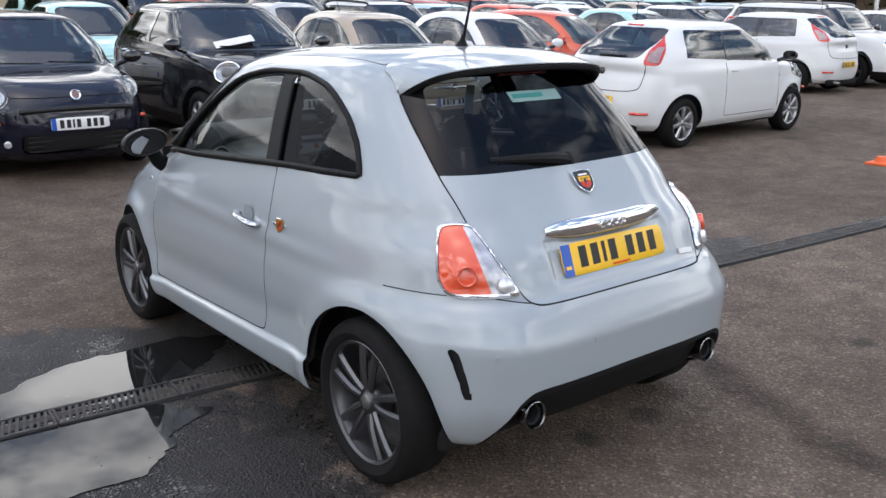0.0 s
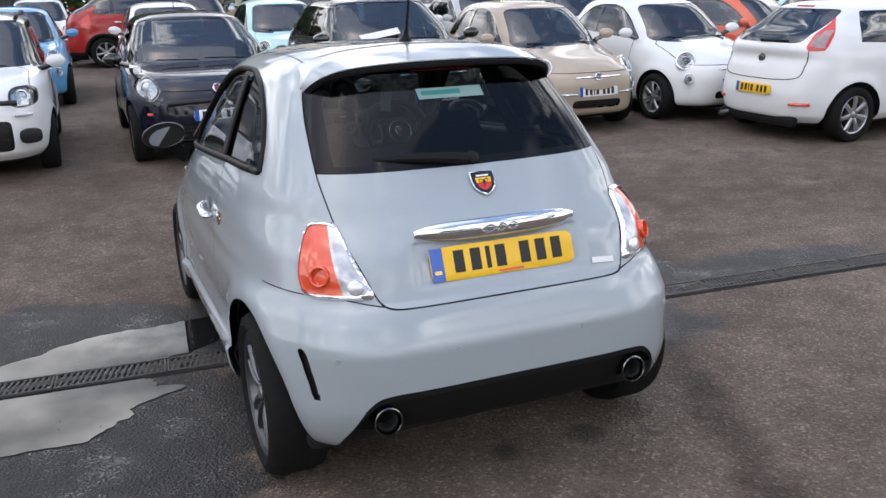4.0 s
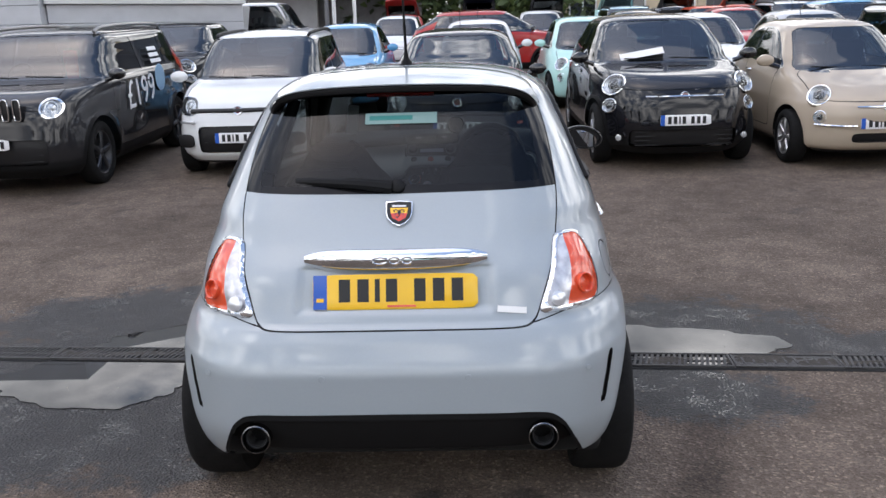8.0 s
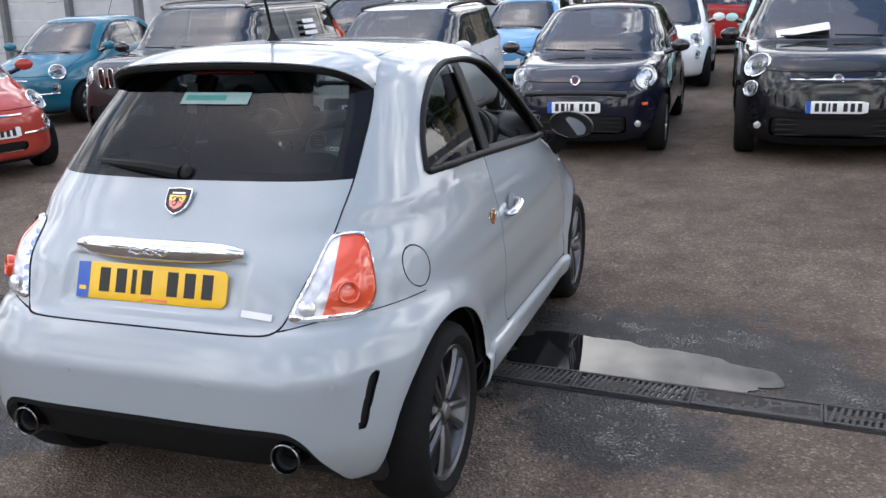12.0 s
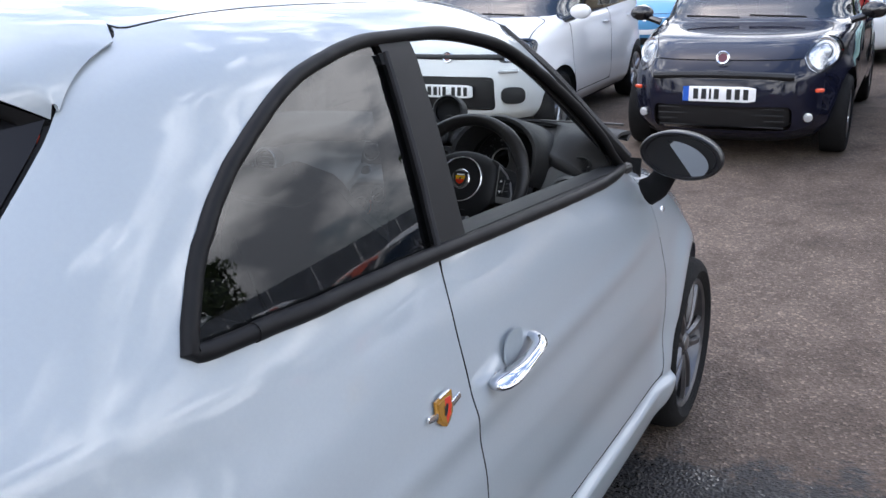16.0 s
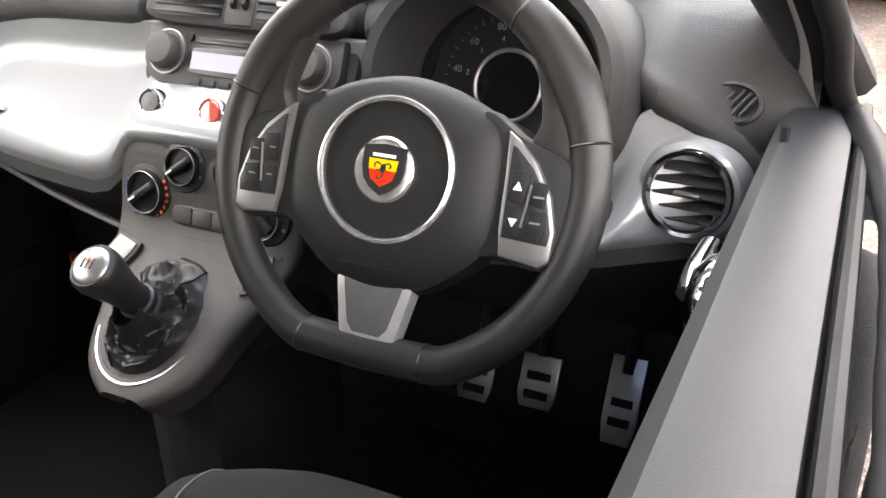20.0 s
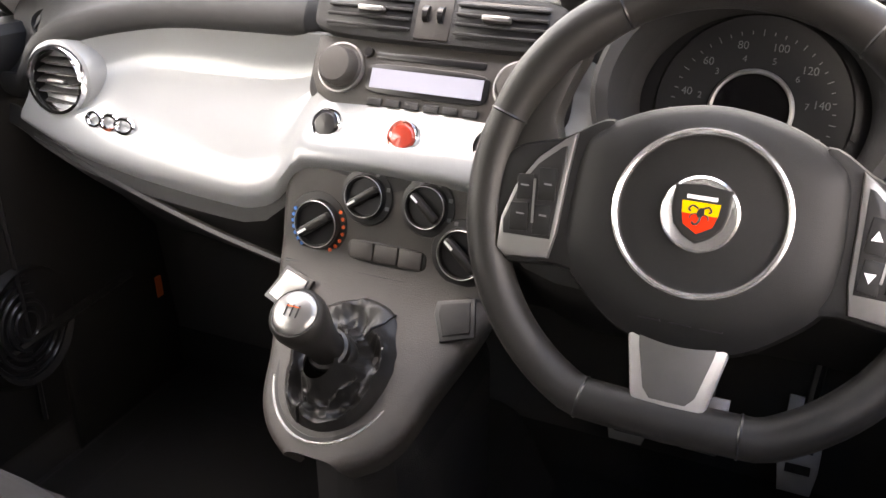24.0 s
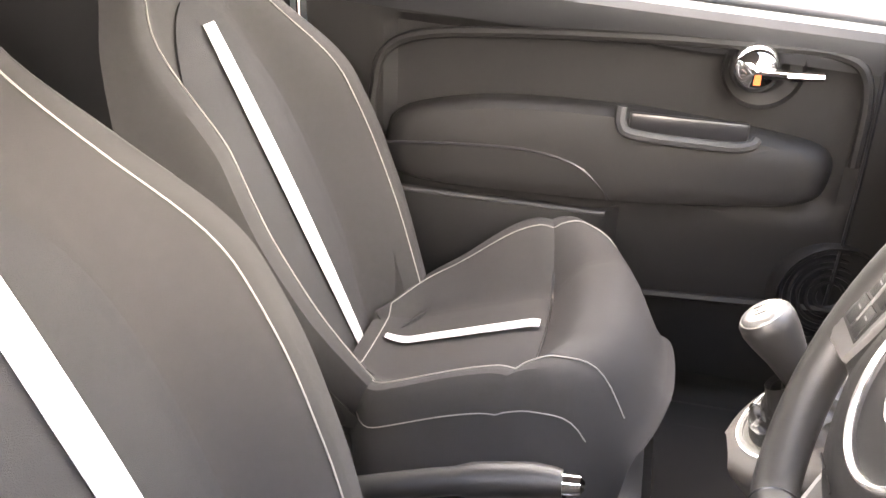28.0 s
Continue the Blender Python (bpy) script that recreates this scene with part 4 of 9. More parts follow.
root, tip = [], []
for t in np.linspace(-1, 1, 61):
    s, u = (1 if t > 0 else -1), abs(t)
    if u < 0.72:
        x = 0.437 * u / 0.72
        root.append((s * x, -0.862, skin_z(x, -0.862) + 0.003))
    else:
        q = seam_point(1.412 - 0.074 * (u - 0.72) / 0.28)
        root.append((s * (q[0] + 0.001), q[1] - 0.002, q[2] + 0.003))
    e = u**3.2
    tip.append((s * 0.486 * (1 - (1 - u) ** 1.25), -1.178 + 0.060 * u**2 + 0.105 * u**8, 1.425 - 0.030 * u**2 - 0.062 * u**7))
root, tip = np.array(root), np.array(tip)
blade = np.array([curve([r, r * 0.55 + t * 0.45 + (0, 0, 0.013), t], 9) for r, t in zip(root, tip)])
spoiler = part("spoiler", slab(blade, 0.004), GREY_PAINT, car, "light grey roof spoiler, black underneath")
under = np.array([curve([t + (0, 0.004, -0.004), t + (0, 0.014, -0.022), 0.6 * t + 0.4 * r + (0, 0.0, -0.035), 0.25 * t + 0.75 * r + (0, 0.0, -0.03)], 9) for r, t in zip(root, tip)])
part("spoiler_underside", slab(under, 0.003), BLACK_PLASTIC, spoiler, "black spoiler underside")
part("brake_light", rbox(0.24, 0.02, 0.012, 0.003, pose(0, -1.112, 1.392, -30)), DARK_RED_LENS, spoiler, "narrow red brake light")

# aerial
part("aerial", join(tube([(0, -0.765, 1.49), (0, -0.80, 1.60), (0, -0.845, 1.735)], (0.007, 0.0055, 0.004), n=8), lathe([(0.028, 0), (0.022, 0.012), (0.01, 0.03), (0.008, 0.05)], 16, pose(0, -0.762, 1.483, 15))), BLACK_PLASTIC, car, "black roof aerial")

# number plate, chrome bar, badge, wiper, exhausts, sensors
PLATE_M = axes((0, -1.592, 0.804), (1, 0, 0), (0, -0.945, 0.32))
plate = part("number_plate", prism(oval(0.26, 0.0555, 40, 12), 0.004, 0.0008, PLATE_M), YELLOW_PLATE, tailgate, "yellow rear number plate with dark marks")
part("plate_band", rbox(0.043, 0.107, 0.0012, 0, PLATE_M @ pose(-0.237, 0, 0.0046)), PLATE_BLUE, plate, smooth=False)
plate_bars(plate, PLATE_M @ pose(0, 0.004, 0.004), 0.52, PLATE_INK, (0.05, 0.05, 0.022, 0.05, 0, 0.05, 0.05, 0.05), -0.185, 0.072)
part("plate_mark", rbox(0.09, 0.007, 0.001, 0, PLATE_M @ pose(0.02, -0.046, 0.0046)), AMBER_LENS, plate, smooth=False)
part("plate_mark", rbox(0.024, 0.012, 0.001, 0, PLATE_M @ pose(-0.237, -0.025, 0.0056)), BADGE_YELLOW, plate, smooth=False)
bar_top = [(x, -1.560 + 0.024 * (x / 0.29) ** 2, 0.898) for x in np.linspace(-0.29, 0.29, 25)]
part("chrome_bar", tube(bar_top, [0.010 + 0.015 * (1 - (abs(p[0]) / 0.29) ** 6) for p in bar_top], n=16, flat=1.45), CHROME, tailgate, "chrome tailgate handle bar")
for k, (dx, w) in enumerate(((-0.045, 0.05), (0.0, 0.036), (0.040, 0.036))):
    ring = [(dx + 0.5 * w * math.cos(a), -1.588, 0.902 + 0.011 * math.sin(a)) for a in np.linspace(0, 2 * np.pi, 20, endpoint=False)]
    part("badge_ring", tube(ring, 0.003, True, 6), CHROME, tailgate)
BADGE_M = axes((0.008, -1.433, 1.022), (1, 0, 0), (0, -0.80, 0.60))


def shield(w, h):
    pts = [(-w, h), (-w * 0.5, h * 1.04), (0, h * 1.1), (w * 0.5, h * 1.04), (w, h), (w * 1.0, 0.1 * h), (w * 0.86, -0.45 * h), (w * 0.5, -0.85 * h), (0, -1.12 * h), (-w * 0.5, -0.85 * h), (-w * 0.86, -0.45 * h), (-w, 0.1 * h)]
    return pts[::-1]


def shield_badge(parent, m, k):
    badge = part("badge", prism(shield(0.044 * k, 0.042 * k), 0.006 * k, 0.002 * k, m), CHROME if k > 0.6 else PLATE_INK, parent, "shield badge, yellow and red with a dark figure")
    part("badge_field", prism(shield(0.0405 * k, 0.0385 * k), 0.0016 * k, 0, m @ pose(0, 0, 0.0055 * k)), PLATE_INK, badge)
    part("badge_field", prism([(-0.027 * k, -0.001 * k), (0.027 * k, -0.001 * k), (0.029 * k, 0.018 * k), (-0.029 * k, 0.018 * k)], 0.0008 * k, 0, m @ pose(0, 0, 0.007 * k)), BADGE_YELLOW, badge, smooth=False)
    part("badge_field", prism([(-0.027 * k, -0.001 * k), (-0.022 * k, -0.018 * k), (0, -0.031 * k), (0.022 * k, -0.018 * k), (0.027 * k, -0.001 * k)], 0.0008 * k, 0, m @ pose(0, 0, 0.007 * k)), BADGE_RED, badge, smooth=False)
    part("badge_figure", prism(oval(0.0055 * k, 0.0080 * k, 20), 0.0008 * k, 0, m @ pose(0.001 * k, 0.002 * k, 0.0078 * k, 0, 0, -12)), PLATE_INK, badge, smooth=False)
    tail_line = curve([(0.002 * k, -0.004 * k, 0), (0.000, -0.013 * k, 0), (-0.006 * k, -0.017 * k, 0), (-0.010 * k, -0.013 * k, 0)], 12)
    part("badge_tail", xf(tube(tail_line, 0.0018 * k, n=5, up=(0, 0, 1)), m @ pose(0, 0, 0.0080 * k)), PLATE_INK, badge)
    for e in (-1, 1):
        claw = curve([(e * 0.003 * k, 0.008 * k, 0), (e * 0.012 * k, 0.012 * k, 0), (e * 0.017 * k, 0.006 * k, 0), (e * 0.013 * k, 0.003 * k, 0)], 10)
        part("badge_claw", xf(tube(claw, 0.0016 * k, n=5, up=(0, 0, 1)), m @ pose(0, 0, 0.0080 * k)), PLATE_INK, badge)
        leg = curve([(e * 0.004 * k, 0.000, 0), (e * 0.012 * k, -0.002 * k, 0), (e * 0.014 * k, -0.008 * k, 0)], 8)
        part("badge_leg", xf(tube(leg, 0.0011 * k, n=5, up=(0, 0, 1)), m @ pose(0, 0, 0.0080 * k)), PLATE_INK, badge)
    part("badge_band", rbox(0.046 * k, 0.006 * k, 0.001 * k, 0, m @ pose(0, 0.025 * k, 0.0075 * k)), WHITE_PLATE, badge, smooth=False)
    return badge


shield_badge(tailgate, BADGE_M, 1.0)
part("rear_wiper", join(tube(curve([(-0.02, -1.365, 1.098), (-0.12, -1.368, 1.112), (-0.24, -1.352, 1.118), (-0.345, -1.325, 1.120)], 16), np.linspace(0.023, 0.011, 16), n=8), lathe([(0.026, 0), (0.024, 0.018), (0.012, 0.026)], 16, axes((0.0, -1.355, 1.095), (1, 0, 0), (0, -0.75, 0.6)))), BLACK_PLASTIC, tailgate, "black rear wiper")
part("sticker", rbox(0.092, 0.020, 0.001, 0, axes((0.365, -1.620, 0.747), (1, -0.18, 0), (0.13, -0.93, 0.34))), WHITE_PLATE, tailgate, "small white dealer sticker", smooth=False)
part("sticker_mark", rbox(0.045, 0.006, 0.0012, 0, axes((0.35, -1.6207, 0.747), (1, -0.18, 0), (0.13, -0.93, 0.34))), BADGE_RED, tailgate, smooth=False)
for s in (-1, 1):
    m = axes((s * 0.457, -1.595, 0.342), (1, 0, 0), (0, -1, 0.05))
    pipe = part("exhaust_tip", lathe([(0.036, 0.0), (0.044, 0.01), (0.048, 0.08), (0.047, 0.086), (0.044, 0.088), (0.040, 0.082), (0.038, 0.02)], 32, m, ends=False), EXHAUST, car, "chrome exhaust tail pipe")
    part("exhaust_bore", lathe([(0.034, 0.078), (0.034, 0.070), (0.028, 0.066), (0.026, 0.02), (0.0, 0.02)], 24, m, ends=False), DARK_VOID, pipe, "sooty inner pipe")
    part("exhaust_ring", lathe([(0.036, 0.05), (0.036, 0.070), (0.033, 0.072), (0.031, 0.068), (0.031, 0.05)], 24, m, ends=False), ALLOY_DARK, pipe)
for x, z in ((-0.60, 0.567), (-0.225, 0.565), (0.225, 0.565), (0.60, 0.567)):
    yy = -1.720 if abs(x) < 0.4 else -1.650
    part("parking_sensor", lathe([(0.0095, 0), (0.0095, 0.0012), (0.0085, 0.002), (0.0, 0.002)], 18, axes((x, yy - 0.004, z), (1, 0, 0), (x * 0.5 if abs(x) > 0.4 else 0, -1, 0))), GREY_PAINT, rear_bumper)
part("tow_cover", rbox(0.05, 0.05, 0.002, 0.0006, axes((0.43, -1.704, 0.487), (1, 0, 0), (0.1, -1, 0))), GREY_PAINT, rear_bumper, smooth=False)

# door handles, side badges, repeaters, mirrors
for s, d in zip((-1, 1), doors):
    hx = float(on_skin(-0.30, 0.815, 1)[0])
    pts = curve([(s * (hx + 0.004), -0.444, 0.812), (s * (hx + 0.020), -0.418, 0.815), (s * (hx + 0.031), -0.355, 0.823), (s * (hx + 0.029), -0.282, 0.832), (s * (hx + 0.012), -0.256, 0.836), (s * (hx - 0.004), -0.248, 0.837)], 19)
    part("door_handle", tube(pts, [0.010, 0.018, 0.023, 0.025, 0.0255, 0.024, 0.021, 0.018, 0.016, 0.015, 0.0145, 0.0145, 0.0145, 0.015, 0.015, 0.0145, 0.014, 0.013, 0.011], n=14, flat=0.52, up=(0, 0, 1)), HANDLE_CHROME, d, "chrome door handle")
    part("lock", lathe([(0.0095, 0), (0.0095, 0.0325), (0.007, 0.0335), (0.0, 0.0325)], 16, axes((s * hx, -0.414, 0.8145), (0, 1, 0), (s, 0, 0))), SATIN, d)
    # the cup behind the grip, barely sunk into the skin; darker paint gives its shade
    rows = []
    for k, dp in ((1.0, 0.0012), (0.94, 0.0002), (0.80, 0.0010), (0.5, 0.0016), (0.02, 0.0018)):
        rows.append([(s * (hx + 0.0016 - dp), -0.336 + 0.043 * k * qx, 0.845 + 0.033 * k * qy) for qx, qy in oval(1, 1, 32, 2.6)])
    part("handle_recess", grid(np.array(rows), wrap_v=True, flip=s < 0), CUP_SHADE, d, "shallow recess behind the handle, shaded by darker paint")
    bx = float(on_skin(-0.60, 0.83, 1)[0])
    m = axes((s * (bx + 0.001), -0.597, 0.833), (0, s, 0), (s, 0, 0.1)) @ Matrix.Diagonal((1.35, 1.12, 1, 1))
    side = part("badge", prism(shield(0.020, 0.022), 0.004, 0.001, m), BADGE_GOLD, car, "small yellow and red shield badge with chrome wings")
    for e, ink in ((-1, BADGE_GOLD), (1, BADGE_RED)):
        half = [(0.0, 0.018), (e * 0.014, 0.016), (e * 0.0145, 0.002), (e * 0.011, -0.011), (0.0, -0.019)]
        part("badge_field", prism(half if e < 0 else half[::-1], 0.0008, 0, m @ pose(0, 0, 0.004)), ink, side, smooth=False)
        part("badge_wing", rbox(0.022, 0.010, 0.005, 0.002, m @ pose(e * 0.028, 0.003, 0.003, 0, 0, e * 12)), CHROME, side)
    part("badge_figure", prism(oval(0.004, 0.009, 20), 0.0008, 0, m @ pose(0.001, 0.001, 0.0048, 0, 0, -20)), PLATE_INK, side, smooth=False)
    part("badge_bolt", tube([m @ Vector((-0.012, 0.024, 0.003)), m @ Vector((0.012, 0.025, 0.003))], 0.003, n=6), CHROME, side)
    part("repeater", prism(oval(0.016, 0.009, 16), 0.005, 0.002, axes((s * (float(on_skin(0.86, 0.83, 1)[0])), 0.86, 0.83), (0, 1, 0), (s, 0, 0.15))), CLEAR_LENS, car)
    mirror = part("mirror", xf(lathe([(0.0, 0.0), (0.5, 0.06), (0.86, 0.2), (1.0, 0.45), (1.04, 0.8), (1.02, 0.96), (0.98, 1.0), (0.90, 1.0), (0.86, 0.93)], 36), axes((s * 0.842, 0.655, 1.048), (s, 0, 0), (s * 0.06, -1, 0.02)) @ Matrix.Rotation(radians(-s * 9), 4, "Z") @ Matrix.Diagonal((0.104, 0.060, 0.105, 1))), MIRROR_BLACK, car, "black door mirror with a thick rim")
    part("mirror_glass", prism(oval(0.090, 0.050, 32), 0.002, 0, axes((s * 0.842, 0.658, 1.048), (s, 0, 0), (s * -0.10, -1, -0.10)) @ Matrix.Rotation(radians(-s * 9), 4, "Z") @ pose(0, 0, 0.098)), MIRROR_SILVER, mirror)
    foot = curve([(s * 0.735, 0.655, 0.925), (s * 0.765, 0.645, 0.945), (s * 0.79, 0.625, 0.98), (s * 0.81, 0.610, 1.015)], 9)
    part("mirror_foot", tube(foot, np.linspace(0.040, 0.028, 9), n=10, flat=0.6, up=(0, 1, 0)), BLACK_PLASTIC, mirror)

# wheels
for sx in (-1, 1):
    for sy in (-1, 1):
        turn = Matrix.Rotation(0.35 + 0.8 * sy + 0.3 * sx, 4, "X")
        m = Matrix.Translation((sx * 0.682, sy * HUB_Y, HUB_Z)) @ (Matrix.Rotation(math.pi, 4, "Z") if sx < 0 else Matrix()) @ turn
        tyre, ring, back, hub, cap, arms = wheel_geo(WHEEL_R, 0.222, 0.20, 5, "double")
        wheel = part("wheel", xf(tyre, m), RUBBER, car, "black low tyre on a dark grey alloy rim")
        part("rim", xf(ring, m), ALLOY, wheel, "grey alloy rim")
        part("brake_disc", xf(back, m), STEEL, wheel)
        part("hub", xf(hub, m), ALLOY, wheel)
        part("hub_cap", xf(cap, m), SATIN, wheel)
        for g in arms:
            part("spoke", xf(g, m), ALLOY, wheel)
        cy = sy * HUB_Y
        liner = [[(sx * (0.40 + 0.27 * k), cy + 0.352 * math.cos(a), HUB_Z + 0.352 * math.sin(a)) for k in (0, 1)] for a in np.linspace(-0.05, math.pi + 0.05, 25)]
        part("wheel_housing", slab(np.array(liner), 0.004), DARK_VOID, car, "black wheel arch lining")
part("underbody", rbox(1.34, 3.1, 0.10, 0.03, pose(0, 0.08, 0.235)), DARK_VOID, car, "dark underside of the car")

# ---------------------------------------------------------------- the grey hatchback: cabin
DASH_PAINT = mat("dash_gloss_paint", (0.20, 0.208, 0.212), rough=0.34, coat=0.5, var=0.02, scale=20)
SOFT = mat("soft_dash_plastic", (0.0185, 0.0186, 0.0187), rough=0.62, bump=0.35, bscale=900, var=0.12, scale=20)
TRIM_GREY = mat("console_grey_plastic", (0.035, 0.0315, 0.0285), rough=0.48, bump=0.2, bscale=900, var=0.1, scale=25)
DOOR_TRIM = mat("door_card_plastic", (0.0070, 0.0067, 0.0065), rough=0.6, spec=0.25, bump=0.15, bscale=1200, var=0.15, scale=14)
DOOR_PAD = mat("armrest_vinyl", (0.0095, 0.0091, 0.0088), rough=0.6, spec=0.3, bump=0.2, bscale=900, var=0.15, scale=14)
FABRIC = mat("seat_cloth", (0.0205, 0.0193, 0.0185), rough=0.9, bump=0.4, bscale=1400, var=0.07, scale=90)
FABRIC_GREY = mat("seat_centre_cloth", (0.020, 0.0195, 0.0198), rough=0.92, bump=0.5, bscale=1000, var=0.08, scale=120)
STRIPE = mat("seat_stripe", (0.44, 0.435, 0.43), rough=0.6, bump=0.2, bscale=900, var=0.06, scale=40)
STITCH = mat("pale_stitching", (0.20, 0.185, 0.17), rough=0.8)
LEATHER = mat("black_leather", (0.0152, 0.0144, 0.0136), rough=0.42, spec=0.42, bump=0.12, bscale=1600, var=0.2, scale=30)
AIRBAG = mat("airbag_black", (0.0095, 0.0095, 0.0096), rough=0.5, spec=0.3, bump=0.15, bscale=1500, var=0.1, scale=30)
SILVER_RING = mat("silver_ring", (0.78, 0.78, 0.77), rough=0.22, metal=0.9)
DOOR_TOP = mat("door_top_plastic", (0.017, 0.0176, 0.0188), rough=0.5, spec=0.3, bump=0.1, bscale=1200, var=0.1, scale=18)
SWITCH_BLACK = mat("switch_black", (0.012, 0.012, 0.012), rough=0.4)
CARPET = mat("black_carpet", (0.0035, 0.0034, 0.0034), rough=0.95, bump=0.8, bscale=900)
SCREEN = mat("radio_display", (0.33, 0.34, 0.40), rough=0.15, coat=0.6)
DIAL = mat("dial_face", (0.008, 0.008, 0.009), rough=0.3)
DIAL_INK = mat("dial_ink", (0.14, 0.14, 0.145), rough=0.5)
RED_BUTTON = mat("red_button", (0.42, 0.05, 0.03), rough=0.2, coat=1.0)
ORANGE_MARK = mat("orange_mark", (0.75, 0.12, 0.03), rough=0.5)
BLUE_MARK = mat("blue_mark", (0.05, 0.20, 0.55), rough=0.5)
HEADLINER = mat("roof_lining", (0.13, 0.125, 0.12), rough=0.95, bump=0.3, bscale=500)


def words(name, body, size, m, material, parent):
    """Small raised lettering, turned into a mesh."""
    cu = bpy.data.curves.new(name, "FONT")
    cu.body, cu.size, cu.align_x, cu.align_y, cu.extrude = body, size, "CENTER", "CENTER", 0.0003
    tmp = new(name, cu)
    bpy.context.view_layer.update()
    me = bpy.data.meshes.new_from_object(tmp.evaluated_get(bpy.context.evaluated_depsgraph_get()))
    bpy.data.objects.remove(tmp)
    bpy.data.curves.remove(cu)
    me.transform(m)
    me.materials.clear()
    me.materials.append(material)
    ob = new(name, me)
    ob.parent = parent
    return ob


# lining of roof and pillars, and inner skins of the body sides
r_lining = (r_body | r_roof | r_tail_top) & (Z > 1.0) & (Y > -1.25) & ~((Y > 0.72))
panel("roof_lining", r_lining, HEADLINER, "pale grey cloth roof lining", push=-0.022)
panel("side_lining", (r_body | r_bumper | r_tail) & (Z < 1.05) & (Z > 0.32) & (Y < -0.42), CABIN_BLACK := mat("load_space_trim", (0.02, 0.02, 0.02), rough=0.8), "dark trim round the rear of the cabin", push=-0.035)

for s in (-1, 1):
    panel("sill_lining", r_body & (Z < 0.5) & (np.abs(Y) < 0.85) & (X * s > 0), CABIN_BLACK, "black sill carpet", push=-0.03)
# floor, tunnel, bulkhead
part("cabin_floor", rbox(1.24, 2.3, 0.05, 0.02, pose(0, -0.05, 0.295)), CARPET, car, "black carpeted floor")
part("tunnel", slab(np.array([[(x, y, 0.30 + 0.15 * math.exp(-((x - 0.01) / 0.10) ** 4)) for x in np.linspace(-0.2, 0.22, 17)] for y in np.linspace(0.75, -0.75, 9)]), 0.01), CARPET, car, "carpeted centre tunnel")
part("bulkhead", slab(np.array([[(x, 0.80 + 0.10 * (z - 0.3), z) for z in np.linspace(0.28, 0.98, 9)] for x in np.linspace(0.66, -0.66, 9)]), 0.01), CARPET, car, "dark footwell bulkhead")
part("floor_mat", rbox(0.40, 0.50, 0.012, 0.005, pose(-0.32, 0.42, 0.327)), CARPET, car, "black floor mat")
part("mat_edge", tube(curve([(-0.10, 0.12, 0.335), (-0.08, 0.35, 0.345), (-0.07, 0.55, 0.345)], 12), 0.006, n=6), SOFT, car)

# ---- dashboard
def dash_y(x):
    return 0.448 + 0.060 * (abs(x) / 0.55) ** 2.2 + 0.022 * float(smooth_step(np.array(x), 0.42, 0.53))


def dash_top(x):
    return pchip(abs(x - 0.01), (0, 0.13, 0.30, 0.42, 0.50, 0.57, 0.605), (1.034, 1.036, 1.030, 1.016, 0.998, 0.958, 0.915))


def pod(x):
    """1 where the instruments stand."""
    return float(smooth_step(np.array(x), 0.195, 0.235) * (1 - smooth_step(np.array(x), 0.440, 0.500)))


def dash_low(x):
    return pchip(abs(x - 0.01), (0, 0.10, 0.15, 0.2, 0.45, 0.56, 0.605), (0.920, 0.914, 0.862, 0.848, 0.856, 0.874, 0.890))


def fascia_y(x, k):
    """The painted panel leans back above the row of buttons, less so towards its ends."""
    lean = 0.098 * (1 - 0.75 * float(smooth_step(np.array(abs(x)), 0.36, 0.54)))
    return dash_y(x) + lean * float(smooth_step(np.array(k), 0.08, 0.82)) + 0.010 * max(0, 0.10 - k) / 0.10


rows = []
for x in np.linspace(-0.578, 0.612, 97):
    t, b = float(dash_top(x)) - 0.115 * pod(x), float(dash_low(x))
    rows.append([(x, fascia_y(x, k), b + (t - b) * k) for k in np.linspace(0, 1, 25)])
fascia = part("dash_fascia", slab(np.array(rows), 0.012), DASH_PAINT, car, "glossy pale grey dashboard panel")
# soft upper pad with a rolled front lip, running to the windscreen
rows = []
for x in np.linspace(-0.64, 0.645, 65):
    t, y0 = float(dash_top(np.clip(x, -0.6, 0.6))), fascia_y(np.clip(x, -0.6, 0.6), 1.0) - 0.020
    y0 += 0.036 * float(smooth_step(np.array(0.165 - abs(x - 0.0225)), 0, 0.02))
    u = abs(x) / 0.64
    y0 += 0.085 * pod(x)
    front = [(y0 + 0.028, t - 0.012), (y0 + 0.012, t + 0.004), (y0 + 0.016, t + 0.026), (y0 + 0.040, t + 0.046 - 0.012 * u), (max(y0 + 0.10, 0.60 + 0.06 * pod(x)), max(t + 0.055, 1.085) - 0.02 * u**4), (0.715, 1.10 - 0.02 * u**4), (0.80, 1.088 - 0.02 * u**4), (0.93 - 0.16 * u**3, 1.045)]
    rows.append([(x, y, z) for y, z in curve([(y, z, 0) for y, z in front], 22)[:, :2]])
part("dash_pad", slab(np.array(rows), 0.01), SOFT, car, "dark grey soft upper dashboard")
part("pad_vent", rbox(0.30, 0.014, 0.006, 0.002, pose(0.47, 0.80, 1.088)), TRIM_GREY, car)
